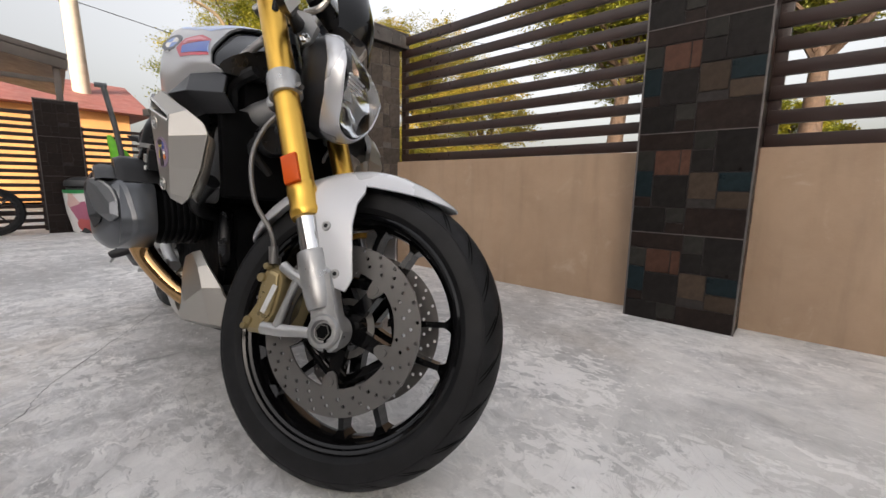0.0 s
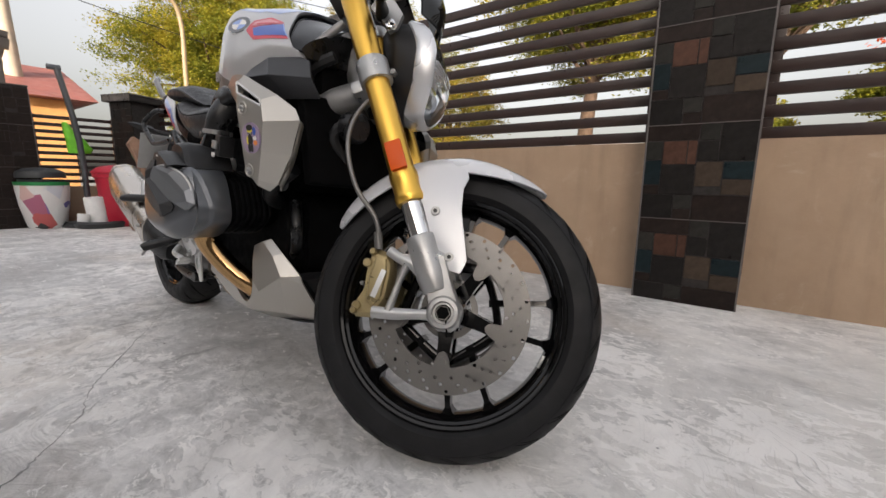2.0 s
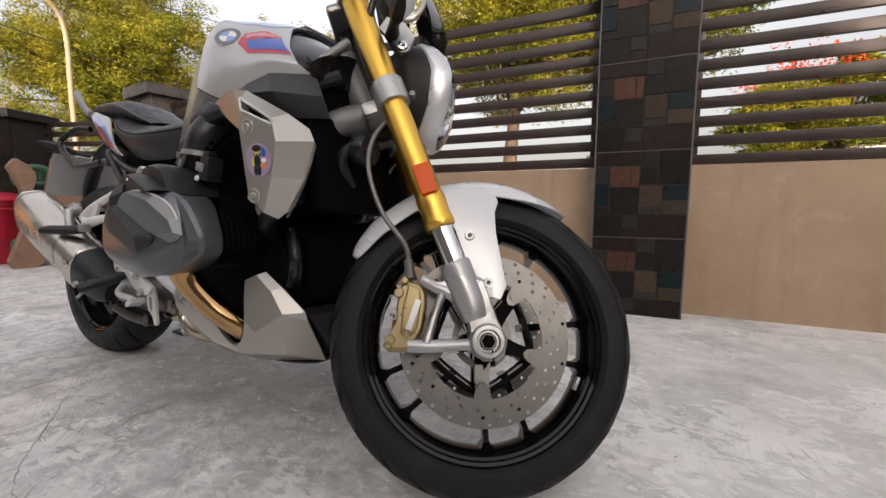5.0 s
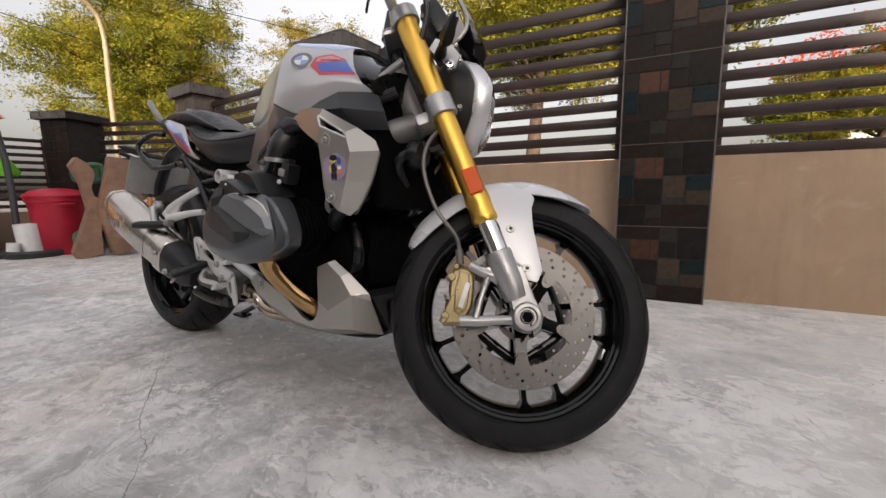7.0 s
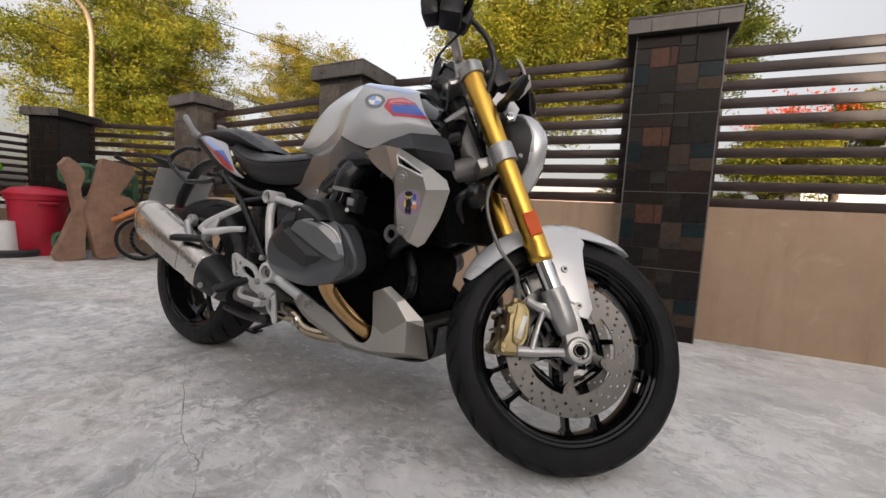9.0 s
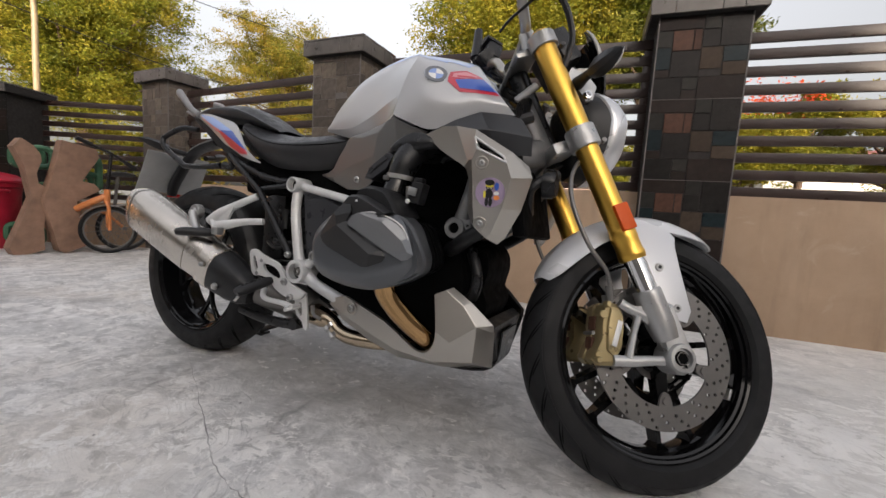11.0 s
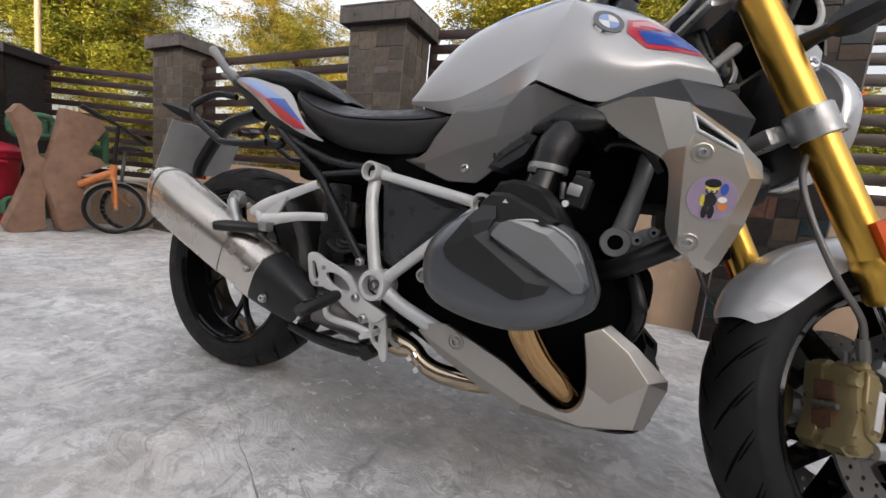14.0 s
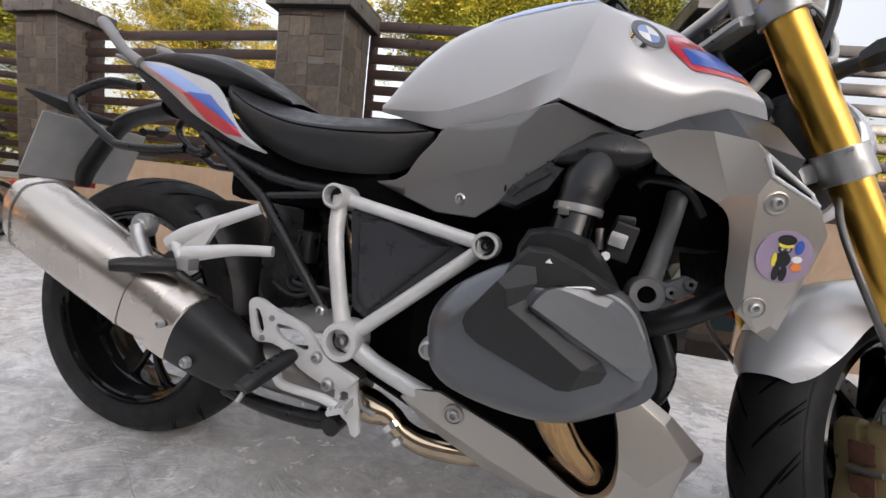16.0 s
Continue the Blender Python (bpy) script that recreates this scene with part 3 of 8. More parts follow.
solid("wall_side", rough_bar((-0.25, wall_y(-0.25)), (9.0, wall_y(9.0)), -0.02, 0.748, 0.14), M["plaster"], "low tan plastered boundary wall with water stains", "wall", kind="structure")
solid("wall_middle", rough_bar((-2.75, 1.43), (-0.25, wall_y(-0.25)), -0.02, 0.66, 0.14), M["plaster"], "low tan plastered wall behind the motorcycle tail", "wall", kind="structure")
solid("wall_corner", rough_bar((-4.15, 0.75), (-2.75, 1.43), -0.02, 0.42, 0.14), M["plaster"], "low tan wall in the yard corner", "wall", kind="structure")
solid("wall_back", rough_bar((-4.12, -0.4), (-4.12, 0.75), -0.02, 0.42, 0.14), M["plaster"], "low tan wall at the back of the yard", "wall", kind="structure")

# tile mosaic: left, top, right, bottom of each stone in a square panel, and its stuff
MOSAIC = [(0, 0, .5, .16, "brown"), (.51, 0, .68, .17, "olive"), (.69, 0, 1, .38, "dark"), (.01, .17, .17, .36, "olive"), (.18, .17, .4, .41, "terra"),
          (.41, .17, .49, .41, "terra"), (.5, .18, .68, .38, "dark"), (.01, .37, .17, .63, "teal"), (.01, .64, .17, .73, "brown"), (.18, .42, .49, .73, "dark"),
          (.5, .39, .73, .64, "tan"), (.74, .39, 1, .56, "teal"), (.74, .57, 1, .72, "tan"), (0, .74, .32, 1, "dark"), (.33, .74, .49, .88, "olive"),
          (.33, .89, .49, 1, "brown"), (.5, .73, 1, 1, "brown")]
stones = {}


def stone(w, h, kind):
    key = (round(w, 3), round(h, 3), kind)
    if key not in stones:
        bm = box((w - 0.0006, 0.012, h - 0.0006), (0, 0, 0), 0.0010, seg=1)
        me = bpy.data.meshes.new("tile")
        shade(bm)
        bm.to_mesh(me)
        bm.free()
        me.materials.append(M["tile_" + kind])
        stones[key] = me
    return stones[key]


def pillar(name, x, y, turn, w, d, h, cap_h, label, joint=0.42, first=0.391, faces="fr", over=0.05, swap={}):
    """A square post faced with mosaic tile panels under a flat cap. x, y: the middle of its foot's front edge."""
    t = thing(name, label, "pillar", pose(x, y, 0, 0, 0, turn))
    part("core", box((w - 0.0035, d - 0.0035, h), (0, d / 2, h / 2)), M["joint_pale" if "dark" in swap and swap["dark"] == "ash" else "grout"], t)
    for side in faces:
        m0 = {"f": pose(0, 0, 0), "r": pose(w / 2, d / 2, 0, 0, 0, 90) @ pose(0, 0, 0), "l": pose(-w / 2, d / 2, 0, 0, 0, -90)}[side]
        fw = w if side == "f" else d
        z = first - joint
        while z < h - 0.02:
            for l, tp, r, b, kind in MOSAIC:
                x0, x1 = (l - 0.5) * fw, (r - 0.5) * fw
                z1, z0 = z + joint * (1 - tp), z + joint * (1 - b)
                z1, z0 = min(z1, h - 0.002), max(z0, 0.001)
                if z1 - z0 < 0.012:
                    continue
                o = new("tile", stone(x1 - x0, z1 - z0, swap.get(kind, kind)))
                o.parent = t
                # front faces look towards -y, so their outside lies at y = 0
                yo = 0.004 + random.uniform(-0.0012, 0.0012)
                o.matrix_basis = m0 @ pose((x0 + x1) / 2, yo, (z0 + z1) / 2)
            z += joint
    z = first
    while z < h - 0.05:
        part("panel_joint", box((w + 0.002, 0.004, 0.0032), (0, -0.0022, z)), M["joint_pale"], t)
        z += joint
    for sx in (-1, 1):
        part("edge_trim", box((0.007, 0.007, h), (sx * (w / 2 - 0.0015), 0.0, h / 2), 0.001), M["joint_pale"], t, "pale corner trim")
    # the cap: a slab faced with tiles on its edges
    cw, cd = w + 2 * over, d + 2 * over
    part("cap", box((cw - 0.012, cd - 0.012, cap_h - 0.004), (0, d / 2, h + cap_h / 2), 0.003), M["grout"], t, "dark capping slab")
    part("cap_tile", box((cw, cd, 0.012), (0, d / 2, h + cap_h - 0.005), 0.003), M["cap"], t)
    if cap_h > 0.05:
        edges = [-0.5, -0.28, 0.12, 0.30, 0.5]
        for u0, u1 in zip(edges, edges[1:]):
            part("cap_tile", box(((u1 - u0) * cw - 0.0015, 0.010, cap_h - 0.013), ((u0 + u1) / 2 * cw, d / 2 - cd / 2 + 0.005, h + (cap_h - 0.012) / 2), 0.0015, seg=1), M["cap"], t)
            for sx in (-1, 1):
                part("cap_tile", box((0.010, (u1 - u0) * cd - 0.0015, cap_h - 0.013), (sx * (cw / 2 - 0.005), d / 2 + (u0 + u1) / 2 * cd, h + (cap_h - 0.012) / 2), 0.0015, seg=1), M["cap"], t)
    return t


GREY = {"dark": "ash", "brown": "ash", "terra": "stone", "tan": "stone", "teal": "ash", "olive": "stone"}
pillar("pillar", 1.68, 1.512, math.degrees(WALL), 0.42, 0.30, 1.65, 0.085, "square boundary pillar with dark multicoloured stone mosaic tiles")
pillar("pillar", -0.42, 1.185, 2.0, 0.38, 0.30, 1.535, 0.10, "tiled boundary pillar with a dark overhanging cap", first=0.31, swap=GREY)
pillar("pillar", -2.70, 1.345, -2.0, 0.42, 0.30, 1.575, 0.10, "tiled corner pillar with a grey cap", first=0.33, swap=GREY)
pillar("pillar", -4.12, 0.72, -65.0, 0.40, 0.32, 1.37, 0.08, "dark tiled pillar behind the red bin", first=0.2, swap={"terra": "brown", "tan": "brown", "teal": "dark", "olive": "brown"})
pillar("pillar", -3.95, -0.30, 90.0, 0.36, 0.30, 1.40, 0.03, "dark tiled gate pillar without overhang", first=0.2, faces="frl", over=0.004, swap={k: "brown" for k in ("dark", "terra", "tan", "teal", "olive")})


def fence(a, b, zs, label, h=0.045, posts=(0.0, 1.0), tilt=0.0):
    """A fence panel of level slats between two points, one slat at each height."""
    a, b = Vector((*a, 0)), Vector((*b, 0))
    L = (b - a).length
    t = thing("slatted_fence", label, "fence", pose(a.x, a.y, 0, 0, 0, math.degrees(math.atan2(b.y - a.y, b.x - a.x))))
    first = None
    for z in zs:
        m = pose(L / 2, 0, z + random.uniform(-0.002, 0.002), tilt, random.uniform(-0.06, 0.06), 0)
        if first is None:
            first = part("slat", box((L - 0.01, 0.024, h), (0, 0, 0), 0.003), M["slat"], t, m=m)
        else:
            share(first, t, m)
    for u in posts:
        z0, z1 = min(zs) - 0.04, max(zs) + 0.03
        part("post", box((0.045, 0.032, z1 - z0), (u * L, 0.012, (z0 + z1) / 2), 0.004), M["slat"], t)
    return t


SLATS = [0.779 + i * 0.0896 for i in range(10)]
fence((1.872, wall_y(1.872) + 0.05), (8.95, wall_y(8.95) + 0.05), SLATS, "dark brown enamelled metal slat fence on the plastered wall", 0.052, (0.003, 0.32, 0.65, 0.997))
fence((-0.245, wall_y(-0.245) + 0.05), (1.46, wall_y(1.46) + 0.05), SLATS, "dark brown metal slat fence panel between two tiled pillars", 0.052, (0.012, 0.985))
fence((-2.46, 1.50), (-0.62, 1.42), [0.72 + i * 0.11 for i in range(8)], "brown slat fence panel behind the motorcycle seat", 0.055, (0.02, 0.98))
fence((-4.0, 0.93), (-2.92, 1.46), [0.48 + i * 0.098 for i in range(10)], "brown slat fence panel behind the bench", 0.05)
fence((-4.1, -0.12), (-4.1, 0.56), [0.48 + i * 0.075 for i in range(10)], "brown slat fence panel behind the bins", 0.036)
gate = fence((-4.1, -2.9), (-4.1, -0.49), [0.06 + i * 0.0765 for i in range(17)], "closed brown metal slat gate at the back of the yard", 0.04, (0.0, 0.5, 0.83, 1.0))


# unseen walls, added to close the yard and block the low sun
solid("wall_house", rough_bar((-4.4, -8.0), (9.2, -8.0), -0.02, 4.4, -0.2), M["wall_plain"], "plain grey unseen wall, keeps the low sun off the yard", "wall", kind="structure")
solid("wall_gate_side", rough_bar((-4.12, -8.0), (-4.12, -2.92), -0.02, 2.2, 0.2), M["wall_plain"], "plain grey unseen wall closing the yard beyond the gate", "wall", kind="structure")
solid("wall_house_side", rough_bar((9.0, -8.0), (9.0, 2.3), -0.02, 3.6, -0.2), M["wall_plain"], "plain grey unseen end wall, keeps the low sun off the yard", "wall", kind="structure")
solid("roof_overhang", box((13.8, 1.0, 0.14), (2.4, -7.7, 4.47), 0.01), M["wall_plain"], "flat unseen slab on top of the added wall", "roof", kind="structure")

# ---- beyond the fence ----
def leaves(n, centre, radius, size, clumps, flat=0.8, droop=0.0):
    """A crown: clumps of small leaf blades strewn through an uneven cloud."""
    rnd = np.random.RandomState(int(abs(centre[0] * 97 + centre[1] * 31 + radius * 7)) % 9999)
    cs = []
    while len(cs) < clumps:
        v = rnd.uniform(-1, 1, 3)
        q = np.linalg.norm(v)
        if 0.15 < q < 1:
            v = v * (0.72 + 0.42 * rnd.rand())
            cs.append(np.array(centre) + v * radius * np.array((1, 1, flat)))
    tufts = 14
    per = n // (clumps * tufts)
    P = []
    for c in cs:
        cr = radius * rnd.uniform(0.15, 0.30)
        for _ in range(tufts):
            tc = c + rnd.normal(0, 0.55, 3) * cr * np.array((1.15, 1.15, 0.6))
            tr = radius * rnd.uniform(0.030, 0.065)
            q = tc + rnd.normal(0, 1.0, (per, 3)) * tr * np.array((1.15, 1.15, 0.55))
            q[:, 2] -= droop * np.abs(rnd.normal(0, tr * 1.6, per))
            P.append(q)
    P = np.concatenate(P)
    u = rnd.normal(0, 1, P.shape) * np.array((1, 1, 0.5))
    u /= np.linalg.norm(u, axis=1)[:, None]
    w = np.cross(u, rnd.normal(0, 1, P.shape))
    w /= np.linalg.norm(w, axis=1)[:, None]
    sz = (size * rnd.uniform(0.6, 1.4, len(P)))[:, None]
    V = np.stack([P, P + u * sz * 0.5 + w * sz * 0.2, P + u * sz, P + u * sz * 0.5 - w * sz * 0.2], 1).reshape(-1, 3)
    verts = V.tolist()
    faces = np.arange(len(V)).reshape(-1, 4).tolist()
    me = bpy.data.meshes.new("crown")
    me.from_pydata(verts, [], faces)
    return me, cs


def tree(x, y, crown_z, radius, trunk_r, mat, label, n=16000, size=0.12, clumps=60, flat=0.8, droop=0.0, lean=(0, 0)):
    t = thing("tree", label, "tree", pose(x, y, 0))
    top = Vector((lean[0], lean[1], crown_z))
    bm = tube([(0, 0, -0.05), (lean[0] * 0.2, lean[1] * 0.2, crown_z * 0.35), (lean[0] * 0.6, lean[1] * 0.6, crown_z * 0.7), top + Vector((0, 0, radius * 0.4))],
              [trunk_r * 1.3, trunk_r, trunk_r * 0.7, trunk_r * 0.2], 10)
    me, cs = leaves(n, (lean[0], lean[1], crown_z), radius, size, clumps, flat, droop)
    for c in cs[::2]:
        c = Vector(c)
        s = Vector((lean[0] * 0.6, lean[1] * 0.6, crown_z * (0.55 + 0.3 * random.random())))
        mid = (s + c) / 2 + Vector((random.uniform(-.2, .2), random.uniform(-.2, .2), -0.1)) * radius * 0.4
        add(bm, tube([s, mid, c], [trunk_r * 0.42, trunk_r * 0.25, trunk_r * 0.07], 6, 4))
    part("trunk", bm, M["bark"], t)
    me.materials.append(mat)
    o = new("crown", me)
    o.parent = t
    return t


tree(-18.6, 7.7, 6.0, 4.2, 0.3, M["leaf_yellow"], "large feathery yellow-green tree behind the corner of the fence", 260000, 0.10, 150, 0.9, 0.35)
tree(-13.6, 13.2, 5.6, 3.0, 0.2, M["leaf_autumn"], "rounded amber-green tree standing far behind the fence", 110000, 0.085, 90, 0.95, 0.1)
tree(-0.9, 6.4, 3.75, 1.95, 0.13, M["leaf_yellow"], "yellow-green tree with reddish limbs behind the slat fence", 150000, 0.055, 110, 0.72, 0.35, lean=(0.2, 0.2))
tree(1.5, 7.2, 3.85, 1.6, 0.13, M["leaf_green"], "green tree behind the tiled pillar", 110000, 0.055, 80, 0.8, 0.35)
tree(-6.4, 9.4, 2.3, 1.9, 0.13, M["leaf_autumn"], "bushy olive tree seen through the fence slats", 60000, 0.07, 60, 0.95, 0.2)
tree(3.4, 9.8, 2.1, 1.2, 0.08, M["leaf_yellow"], "yellow-green shrub seen through the fence slats", 40000, 0.06, 40, 0.75)
tree(6.4, 11.0, 2.5, 1.5, 0.12, M["leaf_yellow"], "bright yellow-green shrub behind the fence", 50000, 0.075, 45, 0.75)
tree(0.9, 10.4, 1.75, 0.95, 0.07, M["leaf_yellow"], "low yellow-green bush behind the tiled pillar", 30000, 0.06, 35, 0.6)
tree(4.6, 10.4, 2.35, 1.3, 0.09, M["leaf_yellow"], "bright olive shrub under the red blossom", 45000, 0.065, 45, 0.75)
tree(3.7, 10.0, 2.95, 1.25, 0.05, M["flower_red"], "red flowering shrub behind the slat fence", 1700, 0.075, 16, 0.45)

def house(x, y, w, d, h, wall, roof, label, turn=0.0, eave=0.35, rise=1.1):
    t = thing("house", label, "house", pose(x, y, 0, 0, 0, turn))
    part("wall", box((w, d, h), (0, 0, h / 2), 0.02), wall, t)
    e = eave
    rf = loft([[Vector((-w / 2 - e, -d / 2 - e, h)), Vector((-w / 2 - e, d / 2 + e, h)), Vector((-w / 2 - e, 0, h + rise))],
               [Vector((w / 2 + e, -d / 2 - e, h)), Vector((w / 2 + e, d / 2 + e, h)), Vector((w / 2 + e, 0, h + rise))]])
    part("roof", rf, roof, t)
    for k in range(max(1, int(w // 2.4))):
        wx = -w / 2 + 1.2 + k * 2.4
        win = part("window", box((0.98, 0.08, 1.05), (wx, -d / 2 - 0.01, h * 0.55), 0.01), M["white"], t)
        part("pane", box((0.84, 0.04, 0.9), (wx, -d / 2 - 0.05, h * 0.55), 0.004), M["window_dark"], win)
    return t


house(9.6, 19.0, 9.0, 5.0, 2.35, M["house_pale"], M["rust_roof"], "pale rendered house far beyond the street", 4)
house(-5.5, 27.0, 9.0, 5.0, 2.5, M["house_pink"], M["house_pale"], "pale pink house far behind the trees", -6, 0.35, 0.6)
house(15.0, 14.5, 5.0, 4.0, 3.0, M["house_orange"], M["rust_roof"], "orange rendered house beyond the street corner", 2)
house(-15.0, -2.4, 7.0, 5.0, 2.45, M["house_amber"], M["rust_roof"], "amber rendered house with a red sheet roof behind the gate", 96, 0.5, 1.2)
tree(-8.2, 4.6, 1.1, 1.3, 0.1, M["leaf_yellow"], "low yellow-green hedge bush seen through the corner fence", 14000, 0.09, 50, 0.7)
tree(-7.0, 6.6, 1.3, 1.5, 0.1, M["leaf_autumn"], "low amber bush seen through the corner fence", 14000, 0.09, 50, 0.7)

pole = thing("utility_pole", "pale tapered concrete utility pole with crossing wires", "pole", pose(-14.0, 0.50, 0))
part("shaft", tube([(0, 0, -0.1), (0, -0.12, 5), (0.05, -0.28, 12)], [0.23, 0.20, 0.15], 16), M["pole_wood"], pole)
part("arm", tube([(0, -0.15, 5.3), (-0.05, -0.75, 5.95), (-0.05, -1.1, 6.0)], 0.025, 8), M["roof_sheet"], pole)
part("lamp_head", box((0.12, 0.34, 0.07), (-0.05, -1.35, 5.97), 0.02), M["roof_sheet"], pole)
lamp = thing("street_lamp", "tall galvanised street lamp post rising through the tree", "street lamp", pose(-12.0, 3.9, 0))
part("shaft", tube([(0, 0, -0.1), (0, 0, 3.2), (0, 0, 4.9), (0.08, -0.3, 5.5), (0.15, -1.0, 5.75)], [0.07, 0.065, 0.06, 0.05, 0.045], 12), M["pole_pale"], lamp)
part("lamp_head", box((0.16, 0.5, 0.09), (0.15, -1.15, 5.77), 0.03), M["roof_sheet"], lamp)
for a, b, sag in (((-14.0, 0.4, 5.6), (-12.0, 14.0, 4.6), 0.5), ((-14.0, 0.4, 6.6), (-4, 24, 6.8), 0.6), ((-14.0, 0.4, 6.0), (-16, -14, 6.4), 0.5)):
    mid = (Vector(a) + Vector(b)) / 2 - Vector((0, 0, sag))
    solid("overhead_wire", tube([a, mid, b], 0.012, 5, 8), M["black_matt"], "thin black overhead wire strung from the pole", "wire", group="overhead wires")

canopy = thing("carport_canopy", "dark sheet carport canopy on steel posts behind the gate", "canopy", pose(-6.6, -1.9, 0))
part("roof", box((3.2, 3.6, 0.07), (0, 0, 2.43), 0.01, pose(0, 0, 0, -10, 0, 0)), M["roof_sheet"], canopy)
part("edge_beam", box((0.08, 3.6, 0.12), (1.55, 0, 2.33), 0.01, pose(0, 0, 0, -10, 0, 0)), M["roof_sheet"], canopy)
part("tie_beam", box((0.05, 3.4, 0.06), (1.5, 0, 1.82), 0.008), M["roof_sheet"], canopy)
for yy in (1.66, -1.5):
    part("post", box((0.07, 0.07, 2.1), (1.5, yy, 1.03), 0.008), M["roof_sheet"], canopy)


# ---- the motorcycle ----
# bike frame: x ahead from the rear axle, y to the bike's left, z up
bike = thing("motorcycle", "white and silver roadster motorcycle with gold forks on its stand", "motorcycle", pose(0, 0, -0.004, -4.52, 0.144, 0))
HEAD = Vector((1.483, 0, 0.3))
AXIS = Vector((-math.cos(radians(62.3)), 0, math.sin(radians(62.3))))
STEER = Matrix.Translation(HEAD) @ Matrix.Rotation(radians(34.1), 4, AXIS) @ Matrix.Translation(-HEAD)


def bolt(parent, p, r=0.011, h=0.008, axis="y", sign=-1, mat="alloy", m=None):
    """A button-head screw with a socket."""
    pr = [(0.0, 0.0), (r * 0.45, 0.0), (r * 0.45, h * 0.65), (r * 0.6, h), (r * 0.9, h * 0.7), (r, 0.0), (r * 1.05, -0.004), (0.0, -0.004)]
    pr = [(a, b * sign) for a, b in pr]
    return part("bolt", lathe(pr, 14, axis, False, p), M[mat], parent, m=m)


def tyre_profile(R, w, rim, crown):
    pts = []
    for k in range(15):
        a = -math.pi / 2 + math.pi * k / 14
        y = w * math.sin(a)
        r = R - crown * (1 - math.cos(a * 0.93)) ** 1.0
        pts.append((r, y))
    pts = [(rim, -w * 0.80), (rim + 0.012, -w * 0.97)] + pts[1:-1] + [(rim + 0.012, w * 0.97), (rim, w * 0.80)]
    return pts


def bar_between(p, q, w0, w1, y0, y1, z0=None, z1=None, bevel=0.003):
    """A cast bar in the wheel's plane from p to q: its width goes from w0 to w1, its two faces lie at y0 and y1 (at z0 and z1 at the far end)."""
    p, q = Vector((p[0], 0, p[1])), Vector((q[0], 0, q[1]))
    d = (q - p).normalized()
    n = Vector((-d.z, 0, d.x))
    rings = []
    for c, w, a, b in ((p, w0, y0, y1), ((p + q) / 2, (w0 + w1) / 2 * 0.9, (y0 + (z0 if z0 is not None else y0)) / 2, (y1 + (z1 if z1 is not None else y1)) / 2), (q, w1, z0 if z0 is not None else y0, z1 if z1 is not None else y1)):
        rings.append([c - n * w / 2 + Vector((0, a, 0)), c + n * w / 2 + Vector((0, a, 0)), c + n * w / 2 + Vector((0, b, 0)), c - n * w / 2 + Vector((0, b, 0))])
    return round_edges(loft(rings), bevel, 2, 40)


